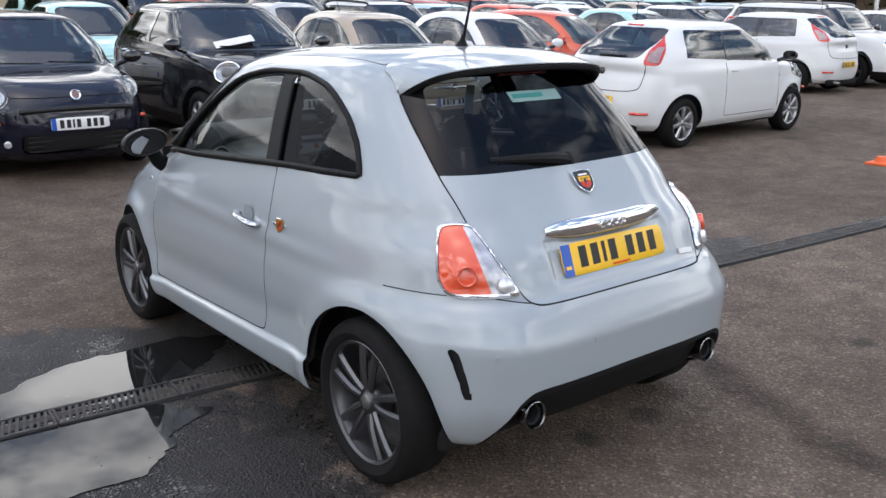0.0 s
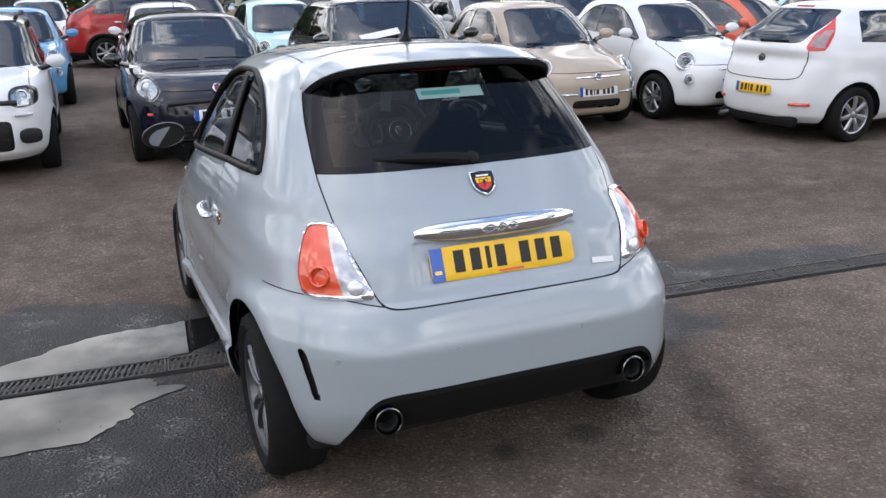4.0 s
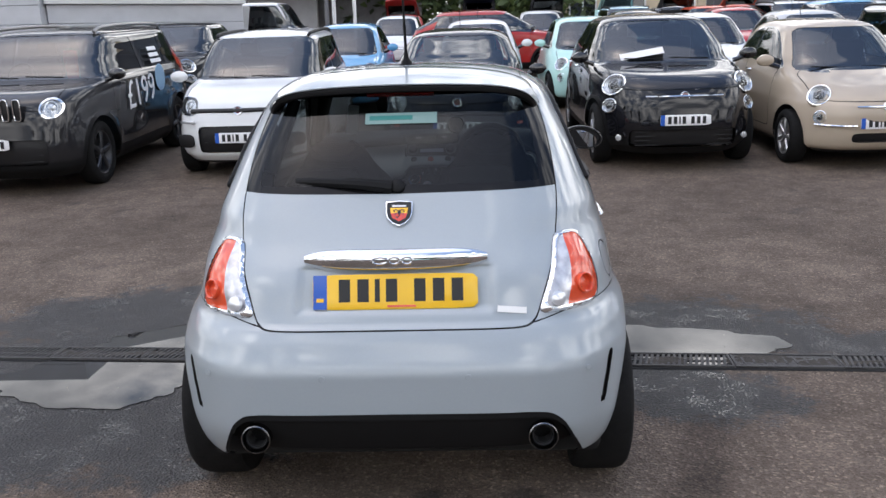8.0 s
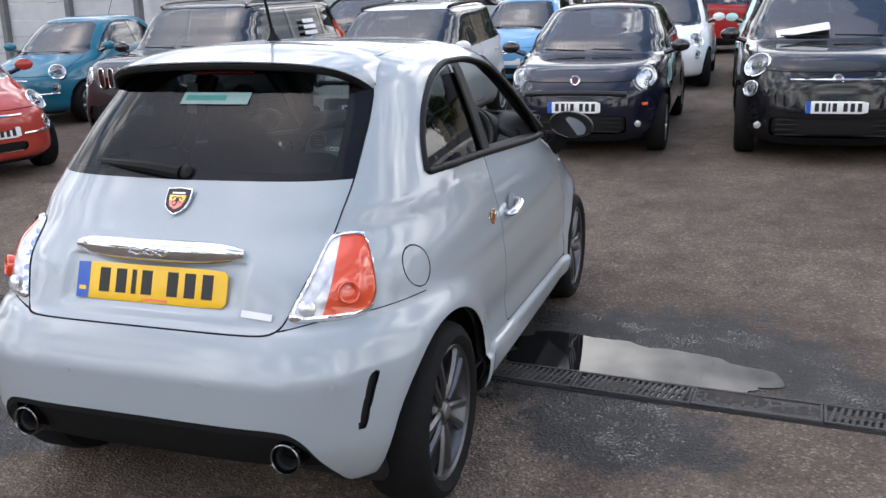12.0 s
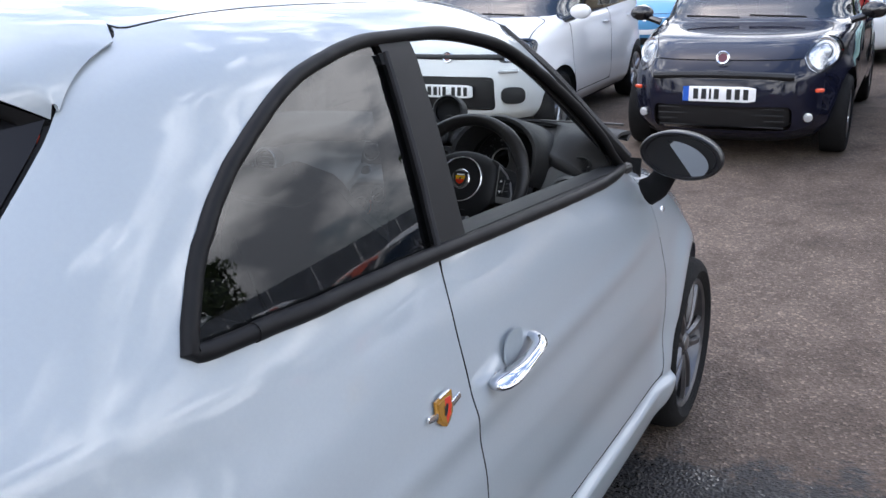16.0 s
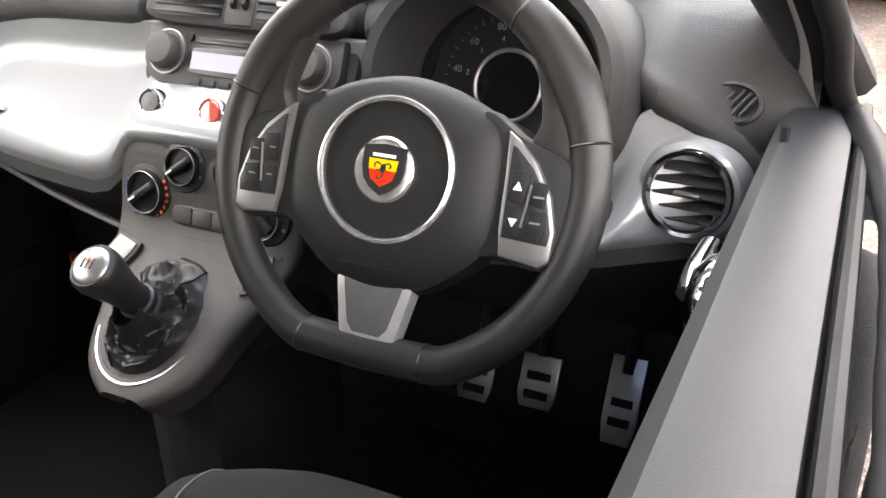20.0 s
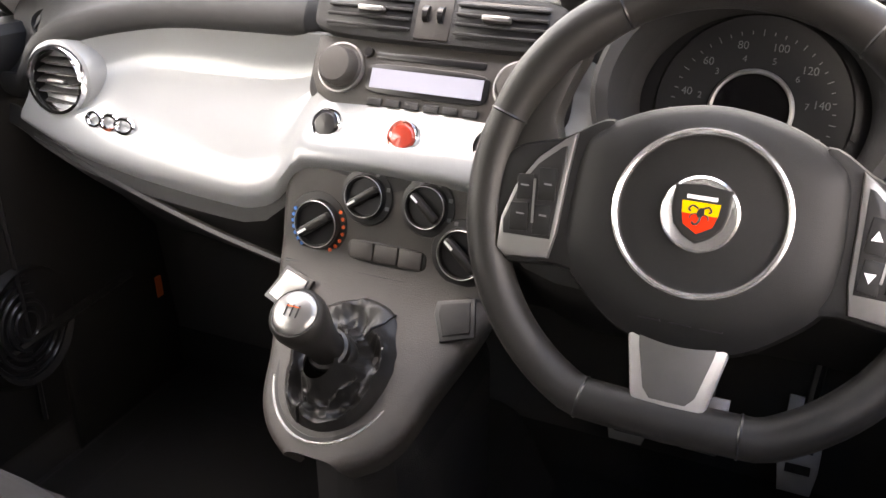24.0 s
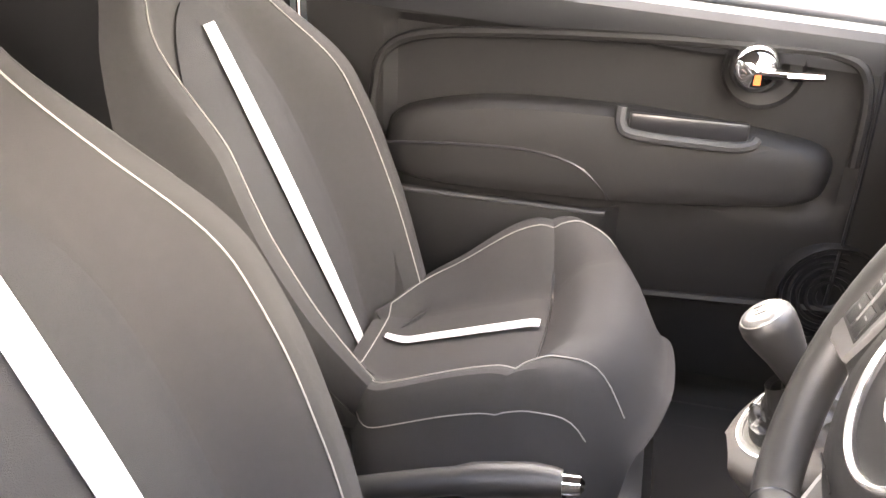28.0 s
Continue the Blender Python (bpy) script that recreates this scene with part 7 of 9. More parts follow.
KINDS = {
    "small": dict(rings=RINGS_A + RINGS_B, axle=1.15, r=0.29, track=0.70, w=0.79, belt=(1.04, -0.05), cowl=(0.96, 0.975), top=1.485, top_f=0.42, top_r=-0.95, screen=(0.62, 0.455), glass=(-0.98, 0.64), split=(-0.40,), rear=(1.08, 1.40, 0.5), head=(0.555, 0.735, 0.098, 0.112, 2.0), low=(0.33, 0.30, 0.40), nose=1.83, plate=0.50),
    "punto": dict(rings=car_rings(2.05, -1.93, 0.84, 1.49, 0.90, 1.12, 0.99, 0.30, -1.25, -1.80, 1.0, 0.56, 4.6), axle=1.255, r=0.30, track=0.74, w=0.84, belt=(1.02, -0.05), cowl=(1.10, 1.0), top=1.49, top_f=0.30, top_r=-1.3, screen=(0.715, 0.55), glass=(-1.20, 0.90), split=(-0.35,), rear=(1.06, 1.40, 0.485), head=(0.655, 0.80, 0.115, 0.125, 1.7), low=(0.50, 0.28, 0.46), nose=2.03, plate=0.55),
    "panda": dict(rings=car_rings(1.87, -1.72, 0.82, 1.55, 0.95, 1.16, 1.03, 0.48, -1.35, -1.66, 1.04, 0.60, 5.5), axle=1.15, r=0.285, track=0.72, w=0.82, belt=(1.04, -0.03), cowl=(1.14, 1.04), top=1.55, top_f=0.48, top_r=-1.4, screen=(0.70, 0.595), glass=(-1.45, 0.93), split=(-0.95, -0.15), rear=(1.08, 1.45, 0.55), head=(0.575, 0.800, 0.125, 0.092, 3.0), low=(0.45, 0.31, 0.60), nose=1.85, plate=0.475),
    "crossover": dict(rings=car_rings(2.10, -2.10, 0.89, 1.60, 1.0, 1.10, 1.09, 0.35, -1.35, -1.90, 1.10, 0.60, 4.4), axle=1.285, r=0.335, track=0.77, w=0.89, belt=(1.12, -0.05), cowl=(1.08, 1.10), top=1.60, top_f=0.35, top_r=-1.4, screen=(0.755, 0.59), glass=(-1.50, 0.90), split=(-1.05, -0.25), rear=(1.17, 1.48, 0.6), head=(0.66, 0.885, 0.125, 0.105, 2.0), low=(0.56, 0.27, 0.46), nose=2.07, plate=0.56),
    "offroader": dict(rings=car_rings(2.08, -2.10, 0.90, 1.66, 1.06, 1.10, 1.12, 0.55, -1.75, -2.02, 1.12, 0.66, 7.5), axle=1.285, r=0.345, track=0.78, w=0.90, belt=(1.13, -0.02), cowl=(1.08, 1.13), top=1.66, top_f=0.55, top_r=-1.8, screen=(0.775, 0.655), glass=(-1.75, 0.90), split=(-1.15, -0.25), rear=(1.18, 1.54, 0.65), head=(0.66, 0.90, 0.10, 0.10, 2.0), low=(0.62, 0.34, 0.60), nose=2.06, plate=0.56),
    "van": dict(rings=car_rings(2.35, -2.45, 0.95, 1.97, 1.12, 1.55, 1.22, 0.95, -2.35, -2.42, 1.2, 0.80, 8.0), axle=1.50, r=0.32, track=0.82, w=0.95, belt=(1.20, -0.05), cowl=(1.53, 1.23), top=1.97, top_f=0.95, top_r=-2.3, screen=(0.80, 0.70), glass=(0.10, 1.30), split=(), rear=(1.25, 1.75, 0.6), head=(0.72, 0.95, 0.12, 0.12, 2.6), low=(0.6, 0.32, 0.5), nose=2.32, plate=0.55),
}


def make_car(kind, name, label, marks=True):
    k = KINDS[kind]
    rr = k["r"] + 0.055

    def shape(p):
        x, y, z = p[..., 0], p[..., 1], p[..., 2]
        q = p.copy()
        out = np.zeros_like(x)
        for hy in (-k["axle"], k["axle"]):
            d = np.hypot(y - hy, z - k["r"])
            out += 0.02 * np.exp(-(((d - rr) / 0.08) ** 2)) * (1 - smooth_step(z, 0.66, 0.85))
        q[..., 0] += np.sign(x) * smooth_step(np.abs(x), 0.5, 0.68) * out
        return q

    sk = Skin(*loft_body(k["rings"], 176, 84, shape))
    fa = lambda x, y, z: np.maximum(np.minimum(np.hypot(y - k["axle"], z - k["r"]), np.hypot(y + k["axle"], z - k["r"])) - rr, 0.4 - np.abs(x))
    g0, g1 = k["glass"]
    small = kind == "small"

    def fw(x, y, z):
        if small:
            return f_side_window(x, y, z)
        b = k["belt"][0] + k["belt"][1] * y
        slope_f = z - (k["belt"][0] + 0.0) - (g1 - y) * (k["top"] - k["belt"][0]) / (g1 - k["top_f"] + 0.10)
        slope_r = z - k["belt"][0] - (y - g0) * (k["top"] - k["belt"][0]) / max(0.12, (k["top_r"] - g0) * 0.5 + 0.22)
        return smax(b - z, z - k["top"] + 0.125, slope_f, slope_r, 0.35 - np.abs(x), k=0.02)

    def fs(x, y, z):
        cy, cz = k["cowl"]
        t = (z - cz) / (k["top"] - cz)
        return smax(np.abs(x) - (k["screen"][0] + (k["screen"][1] - k["screen"][0]) * t), cz - z, z - k["top"] + 0.075, k["top_f"] - 0.12 - y, k=0.02)

    def fr(x, y, z):
        lo, hi, half = k["rear"]
        return smax(np.abs(x) - half, lo - z, z - hi, y - k["top_r"] - 0.25, k=0.03)

    hx, hz, ha, hb, hp = k["head"]
    fh = lambda x, y, z: np.where(y > k["axle"] * 0.8, ((np.abs(np.abs(x) - hx) / ha) ** hp + (np.abs(z - hz) / hb) ** hp) ** (1 / hp) - 1, 1.0) * 0.1
    lw, l0, l1 = k["low"]
    fl = lambda x, y, z: np.where(y > k["axle"], smax(np.abs(x) - lw, l0 - z, z - l1, k=0.02), 1.0)
    tz = k["belt"][0] - (0.02 if kind != "punto" else -0.14)
    ft = lambda x, y, z: smax(0.545 - 0.20 * (z - 1.0) - np.abs(x), 0.985 - z, z - 1.355 - 0.12 * (np.abs(x) - 0.55), y + 1.61 - 0.95 * (z - 1.0), k=0.012) if kind == "punto" else np.where(y < -k["axle"], smax(0.80 * k["w"] - np.abs(x) + 0.2 * (tz - z), tz - 0.24 - z, z - tz - (0.0 if small else 0.22), y + k["axle"] + 0.25, k=0.02), 1.0)
    fb = lambda x, y, z: np.where((y > 0.5) & (z > 0.6), smax(np.abs(x) - k["w"] * 0.78, k["cowl"][0] - 0.06 - y, (hz - 0.02) - z, k=0.03), 1.0)
    fd = lambda x, y, z: smax(np.abs(y - 0.5 * (g1 - 0.12 + k["split"][-1] if k["split"] else g1)) - 0.5 * (g1 + 0.02 - (k["split"][-1] if k["split"] else 0.0)), 0.33 - z, z - k["belt"][0], 0.55 - np.abs(x), k=0.02)
    for f in (fa, fw, fs, fr, fh, fl, ft):
        sk.cut(f)
    sk.cut(lambda x, y, z: fh(x, y, z) + 0.016, lambda x, y, z: (y > k["axle"] * 0.8) & (z > 0.5) & (z < 1.2))
    sk.cut(lambda x, y, z: fw(x, y, z) - 0.016, lambda x, y, z: (z > 0.85) & (np.abs(x) > 0.3))
    clad = kind in ("crossover", "offroader")
    fk = lambda x, y, z: np.minimum(smax(z - 0.36, k["axle"] * -1.9 - y, k=0.02), np.where((z < 0.75) & (np.abs(x) > 0.45), np.minimum(np.hypot(y - k["axle"], z - k["r"]), np.hypot(y + k["axle"], z - k["r"])) - rr - 0.055, 1.0))
    if clad:
        sk.cut(fk)
    rim_lo = lambda x, y, z: np.maximum(z - 0.215, -0.2 - z)
    sk.cut(rim_lo)
    for d in (-0.004, 0.004):
        sk.cut(lambda x, y, z: fb(x, y, z) - d, lambda x, y, z: (y > 0.4) & (z > 0.55))
        sk.cut(lambda x, y, z: fd(x, y, z) - d, lambda x, y, z: np.abs(x) > 0.5)
    for s0 in k["split"]:
        for d in (-0.04, 0.04):
            sk.cut(lambda x, y, z: y - s0 - d, lambda x, y, z: (z > 0.9) & (np.abs(x) > 0.3))
    cx, cy, cz = sk.centres()
    left = np.ones(len(cx), bool)
    ob = thing(name, label, "car", at=(0, 0, 0))

    def grab(mask):
        nonlocal left
        m = mask & left
        left = left & ~mask
        return m

    def put(nm, mask, material, lab="", push=0.0):
        if mask.any():
            geo, nn = sk.take(mask, push)
            return part(nm, geo, material, ob, lab, normals=nn)

    grab(fa(cx, cy, cz) < 0)
    round_lamps = kind in ("small", "crossover")
    head, low, tail = grab((fh(cx, cy, cz) < 0) & (not round_lamps)), grab(fl(cx, cy, cz) < 0), grab(ft(cx, cy, cz) < 0)
    side, screen, back = grab(fw(cx, cy, cz) < 0), grab(fs(cx, cy, cz) < 0), grab(fr(cx, cy, cz) < 0)
    surround = grab((fw(cx, cy, cz) < 0.016) & (cz > 0.85) & (np.abs(cx) > 0.3))
    cladding = grab(fk(cx, cy, cz) < 0) if clad else grab(rim_lo(cx, cy, cz) < 0)
    bonnet_gap = grab((np.abs(fb(cx, cy, cz)) < 0.004))
    door_gap = grab(np.abs(fd(cx, cy, cz)) < 0.004)
    put("body", left, TINT_PAINT)
    put("lower_cladding", cladding, BLACK_PLASTIC, "black plastic sills and lower edge")
    for s in (-1, 1):
        put("window_trim", surround & (cx * s > 0), GLOSS_BLACK)
        side_at = lambda y, z: float(np.interp(z, *zip(*sorted((q[2], q[0]) for q in sk.coords()[::1] if abs(q[1] - y) < 0.05 and q[0] > 0.4 and abs(q[2] - z) < 0.06))))
        for y0 in [q + 0.10 for q in k["split"] if q > -0.6 or kind in ("panda", "crossover", "offroader")]:
            zz = k["belt"][0] - 0.13
            xx = side_at(y0, zz)
            part("door_handle", tube([(s * (xx - 0.004), y0 - 0.07, zz), (s * (xx + 0.022), y0 - 0.045, zz), (s * (xx + 0.024), y0 + 0.045, zz), (s * (xx - 0.004), y0 + 0.07, zz)], 0.013, n=6), CHROME if kind in ("small", "crossover") else TINT_PAINT, ob)
    put("bonnet_gap", bonnet_gap, SEAM, push=-0.006)
    for s in (-1, 1):
        put("door_gap", door_gap & (cx * s > 0), SEAM, push=-0.006)
    put("windscreen", screen, GLASS_DARK, push=-0.004)
    put("rear_window", back, GLASS_DARK, push=-0.004)
    for s in (-1, 1):
        mine = side & (cx * s > 0)
        edges = [-9.0, *k["split"], 9.0]
        near = np.zeros(len(cx), bool)
        for s0 in k["split"]:
            near |= np.abs(cy - s0) < 0.04
        if (mine & near).any():
            [put("door_pillar", mine & (np.abs(cy - s0) < 0.04), GLOSS_BLACK) for s0 in k["split"]]
        for a, b in zip(edges, edges[1:]):
            put("side_window", mine & ~near & (cy > a) & (cy < b), GLASS_DARK, push=-0.006)
        if round_lamps:
            nose = sk.coords()
            nose = nose[(nose[:, 1] > k["axle"] * 0.8) & (nose[:, 0] > 0.3)]

            def nose_lamp(nm, lx, lz, lr, lab, out):
                near = nose[np.hypot(nose[:, 0] - lx, nose[:, 2] - lz) < lr * 1.15]
                mid = near.mean(axis=0)
                face = np.linalg.svd(near - mid)[2][2]
                face = 0.60 * face * np.sign(face[1]) + 0.40 * np.array((0.24, 0.93, 0.26))
                face = face / np.linalg.norm(face)
                lift = np.percentile((near - mid) @ face, 68)
                q = mid + face * (lift + out)
                lm = axes((s * q[0], q[1], q[2]), (1, 0, 0), (s * face[0], face[1], face[2])) @ Matrix.Diagonal((1.0 if small else 1.24, 1.0, 1.0, 1))
                rim = part(nm, lathe([(lr * 1.04, -0.010), (lr * 1.05, 0.0), (lr * 1.02, 0.008), (lr * 0.95, 0.010), (lr * 0.90, 0.004)], 32, lm, ends=False), CHROME, ob, lab)
                part("lamp_pod", lathe([(lr * 1.12, -0.12), (lr * 1.09, -0.03), (lr * 1.045, -0.004), (lr * 1.0, -0.002)], 32, lm, ends=False), TINT_PAINT, rim)
                part("lamp_bowl", lathe([(lr * 0.90, 0.003), (lr * 0.60, -0.02), (lr * 0.52, -0.004), (lr * 0.46, 0.004)], 28, lm, ends=False), LAMP_BED, rim)
                part("lamp_lens", lathe([(lr * 0.46, 0.0), (lr * 0.36, 0.010), (0, 0.014)], 20, lm, ends=False), GLOSS_BLACK, rim)
                part("lamp_cover", lathe([(lr * 0.90, 0.006), (lr * 0.6, 0.022), (lr * 0.25, 0.029), (0, 0.030)], 24, lm, ends=False), LAMP_COVER, rim)

            nose_lamp("headlight", hx, hz, 0.116 if small else 0.112, "round headlamp in a chrome rim", 0.002)
            nose_lamp("lower_lamp", hx + (0.035 if small else 0.055), hz - (0.188 if small else 0.205), 0.068 if small else 0.074, "small round lower lamp", -0.002)
        lamp = put("headlight", head & (cx * s > 0), LAMP_COVER, "clear headlamp", push=0.004)
        nrm = Vector((s * 0.45, 0.85, 0.25))
        hy = float(np.median(cy[head & (cx * s > 0)])) if head.any() else k["nose"]
        m = axes((s * (hx - 0.15 * ha), hy - 0.045, hz), (1, 0, 0), nrm)
        rad = min(ha, hb)
        if lamp:
            geo, nn = sk.take(head & (cx * s > 0), -0.035)
            part("lamp_bed", geo, LAMP_BED, lamp, normals=nn)
            part("lamp_surround", lathe([(rad * 0.98, 0.006), (rad * 0.92, 0.018), (rad * 0.74, 0.012)], 24, m, ends=False), LAMP_BED, lamp)
            part("lamp_bowl", lathe([(rad * 0.72, 0.0), (rad * 0.70, 0.02), (rad * 0.55, 0.022), (rad * 0.5, 0.01)], 20, m, ends=False), HEAD_GLASS, lamp)
            part("lamp_lens", lathe([(rad * 0.46, 0.0), (rad * 0.40, 0.02), (rad * 0.2, 0.03), (0, 0.032)], 16, m), CLEAR_LENS, lamp)
            rim_band = head & (cx * s > 0) & (fh(cx, cy, cz) > -0.016)
            if rim_band.any():
                geo, nn = sk.take(rim_band, 0.007)
                part("lamp_rim", geo, CHROME if kind in ("small", "crossover", "offroader") else GLOSS_BLACK, lamp, normals=nn)
        tl = put("tail_light", tail & (cx * s > 0), RED_LENS, "red tail lamp", push=0.004)
        if tl and kind == "punto":
            core = tail & (cx * s > 0) & (ft(cx, cy, cz) < -0.032) & (cz < 1.19)
            if core.any():
                geo, nn = sk.take(core, 0.008)
                part("clear_lens", geo, TAIL_CORE, tl, normals=nn)
        mx = k["w"] * 0.93
        my, mz = g1 - 0.04, k["belt"][0] + 0.0
        mir = part("mirror", xf(lathe([(0.0, 0.0), (0.6, 0.08), (0.95, 0.35), (1.0, 0.7), (0.9, 1.0), (0.0, 1.0)], 16), axes((s * (mx + 0.13), my + 0.09, mz + 0.03), (s, 0, 0), (s * 0.1, -1, 0)) @ Matrix.Diagonal((0.100, 0.066, 0.085, 1))), TINT_PAINT if kind not in ("crossover", "offroader", "punto") else GLOSS_BLACK, ob)
        part("mirror_foot", tube([(s * (mx - 0.03), my + 0.03, mz - 0.05), (s * (mx + 0.08), my + 0.03, mz - 0.01)], 0.028, n=8), GLOSS_BLACK, mir)
        for sy in (-1, 1):
            m = Matrix.Translation((s * (k["track"] - 0.005), sy * k["axle"], k["r"])) @ (Matrix.Rotation(math.pi, 4, "Z") if s < 0 else Matrix()) @ Matrix.Rotation(sy + 0.5 * s, 4, "X")
            tyre, ring, disc, hub, cap, arms = wheel_geo(k["r"], k["r"] * 0.68, 0.19, 5 if kind == "offroader" else 7, "single")
            wheel = part("wheel", xf(tyre, m), RUBBER, ob, "black tyre on a metal rim")
            part("rim", xf(join(ring, hub, cap, *arms), m), ALLOY_DARK if kind == "offroader" else RIM_SILVER, wheel)
            part("brake_disc", xf(disc, m), DARK_VOID, wheel)
    put("lower_grille", low, GRILLE_BLACK, "black lower grille", push=-0.03)
    for i in range(4):
        z = l0 + (l1 - l0) * (i + 0.5) / 4
        part("grille_slat", rbox(2 * lw * 0.9, 0.012, 0.012, 0.003, pose(0, k["nose"] - 0.03 - 0.02 * (z < 0.35), z)), GRILLE_BLACK, ob)
    ny = k["nose"]
    m = axes((0, ny + 0.028, k["plate"]), (-1, 0, 0), (0, 1, 0.08))
    plate = part("number_plate", prism(oval(0.26, 0.0555, 28, 12), 0.006, 0.001, m), WHITE_PLATE, ob, "white front number plate with dark marks")
    part("plate_band", rbox(0.043, 0.107, 0.0014, 0, m @ pose(-0.237, 0, 0.0066)), PLATE_BLUE, plate, smooth=False)
    if marks:
        plate_bars(plate, m @ pose(0, 0, 0.006), 0.52, PLATE_INK, (0.05, 0.05, 0.022, 0.05, 0, 0.05, 0.05, 0.05), -0.19, 0.075, 0.0014)
    m = axes((0, min(r[2] for r in k["rings"]) - 0.012, 0.56 if kind == "punto" else 0.80), (1, 0, 0), (0, -1, 0.1))
    rear_plate = part("rear_plate", prism(oval(0.26, 0.0555, 28, 12), 0.006, 0.001, m), YELLOW_PLATE, ob, "yellow rear number plate")
    if marks and kind == "punto":
        part("plate_band", rbox(0.043, 0.107, 0.0014, 0, m @ pose(-0.237, 0, 0.0066)), PLATE_BLUE, rear_plate, smooth=False)
        plate_bars(rear_plate, m @ pose(0, 0, 0.006), 0.52, PLATE_INK, (0.05, 0.05, 0.022, 0.05, 0, 0.05, 0.05, 0.05), -0.19, 0.075, 0.0014)
    if kind != "offroader":
        bz = {"small": 0.665, "punto": 0.80, "panda": 0.76, "crossover": 0.80, "van": 0.85}[kind]
        by = {"small": 1.842, "punto": 1.975, "panda": 1.815, "crossover": 2.025, "van": 2.28}[kind]
        mb = axes((0, by, bz), (-1, 0, 0), (0, 0.95, 0.25))
        badge = part("badge", lathe([(0.05, 0), (0.05, 0.01), (0.045, 0.016), (0.038, 0.012), (0.0, 0.012)], 24, mb), CHROME, ob, "round chrome-rimmed badge")
        part("badge_field", lathe([(0.034, 0.012), (0.033, 0.0135), (0, 0.0135)], 20, mb), BADGE_DARK, badge)
        if kind in ("small", "crossover"):
            half = 0.40 if kind == "crossover" else 0.30
            bar = [(x, by + 0.006 - 0.22 * x * x, bz) for x in np.linspace(-half, half, 21)]
            part("chrome_strip", tube(bar, [0.010 + 0.008 * (1 - abs(p[0]) / half) for p in bar], n=8, flat=0.9), CHROME, ob, "chrome nose strip")
        if kind == "crossover":
            slot = [(x, by - 0.020 - 0.20 * x * x, bz - 0.06) for x in np.linspace(-0.36, 0.36, 21)]
            part("upper_slot", tube(slot, 0.026, n=8, flat=0.8), GRILLE_BLACK, ob, "black slot under the nose strip")
        if kind == "panda":
            bar = [(x, by - 0.004 - 0.16 * x * x, bz) for x in np.linspace(-0.52, 0.52, 21)]
            part("nose_strip", tube(bar, 0.026, n=8, flat=1.0), GRILLE_BLACK, ob, "black nose strip")
    else:
        for i in range(7):
            x = (i - 3) * 0.125
            slot = [(x + 0.036 * c, ny - 0.008, 0.90 + 0.105 * q) for c, q in oval(1, 1, 20, 5)]
            part("grille_slot", join(tube(slot, 0.009, True, 6), rbox(0.07, 0.02, 0.2, 0.004, pose(x, ny - 0.02, 0.90))), GRILLE_BLACK, ob)
            part("slot_trim", tube([(p[0], p[1] + 0.006, p[2]) for p in slot], 0.0065, True, 6), CHROME, ob)
        for s in (-1, 1):
            rail = curve([(s * 0.60, 0.50, 1.605), (s * 0.62, 0.32, 1.655), (s * 0.625, -0.6, 1.672), (s * 0.62, -1.4, 1.650), (s * 0.60, -1.6, 1.60)], 20)
            part("roof_rail", tube(rail, 0.022, n=8), SATIN, ob, "silver roof rail")
    if kind == "punto":
        tail_pts = sk.coords()
        tail_pts = tail_pts[tail_pts[:, 1] < -1.2]

        def tail_at(x, z, out=0.0):
            q = tail_pts[np.argsort(np.hypot(tail_pts[:, 0] - x, tail_pts[:, 2] - z))[:4]]
            return (x, float(q[:, 1].mean()) - out, z)

        edge = curve([(-0.57, 0, 0.985), (-0.565, 0, 0.84), (-0.53, 0, 0.71), (-0.30, 0, 0.675), (0, 0, 0.67), (0.30, 0, 0.675), (0.53, 0, 0.71), (0.565, 0, 0.84), (0.57, 0, 0.985)], 60)
        part("tailgate_gap", tube([tail_at(p[0], p[2], -0.001) for p in edge], 0.0055, n=6), SEAM, ob)
        part("rear_wiper", tube([tail_at(x, 1.075 + 0.03 * (x + 0.05), 0.012) for x in np.linspace(-0.05, 0.32, 9)], np.linspace(0.018, 0.007, 9), n=6), BLACK_PLASTIC, ob, "black rear wiper")
        part("brake_lamp", tube([tail_at(x, 1.425, 0.004) for x in np.linspace(-0.12, 0.12, 7)], 0.012, n=6), RED_LENS, ob, "red high-level brake lamp")
        part("rear_badge", lathe([(0.045, 0), (0.045, 0.010), (0.036, 0.014), (0.0, 0.012)], 22, axes(tail_at(0, 0.895, 0.002), (1, 0, 0), (0, -1, 0.2))), GLOSS_BLACK, ob, "round rear badge")
        part("exhaust_tip", lathe([(0.028, 0.0), (0.030, 0.12), (0.026, 0.12), (0.024, 0.02)], 18, axes((-0.42, -1.90, 0.235), (1, 0, 0), (0, -1, -0.1)), ends=False), SATIN, ob)
        part("rear_valance", rbox(1.1, 0.10, 0.12, 0.03, pose(0, -1.83, 0.23)), BLACK_PLASTIC, ob, "black lower edge of the rear bumper")
        for s in (-1, 1):
            refl = [tail_at(s * x, 0.425, 0.004) for x in np.linspace(0.49, 0.66, 7)]
            part("rear_reflector", tube(refl, 0.019, n=8, flat=0.9), RED_LENS, ob, "red lower reflector")
        slot = [(x, ny - 0.012 - 0.17 * x * x, 0.685 - 0.06 * x * x) for x in np.linspace(-0.50, 0.50, 21)]
        part("upper_slot", tube(slot, 0.030, n=8, flat=0.9), GRILLE_BLACK, ob, "black upper grille slot")
        for s in (-1, 1):
            part("side_lamp", rbox(0.065, 0.025, 0.03, 0.01, pose(s * 0.66, ny - 0.20, 0.56, 0, 0, -s * 30)), AMBER_LENS, ob)
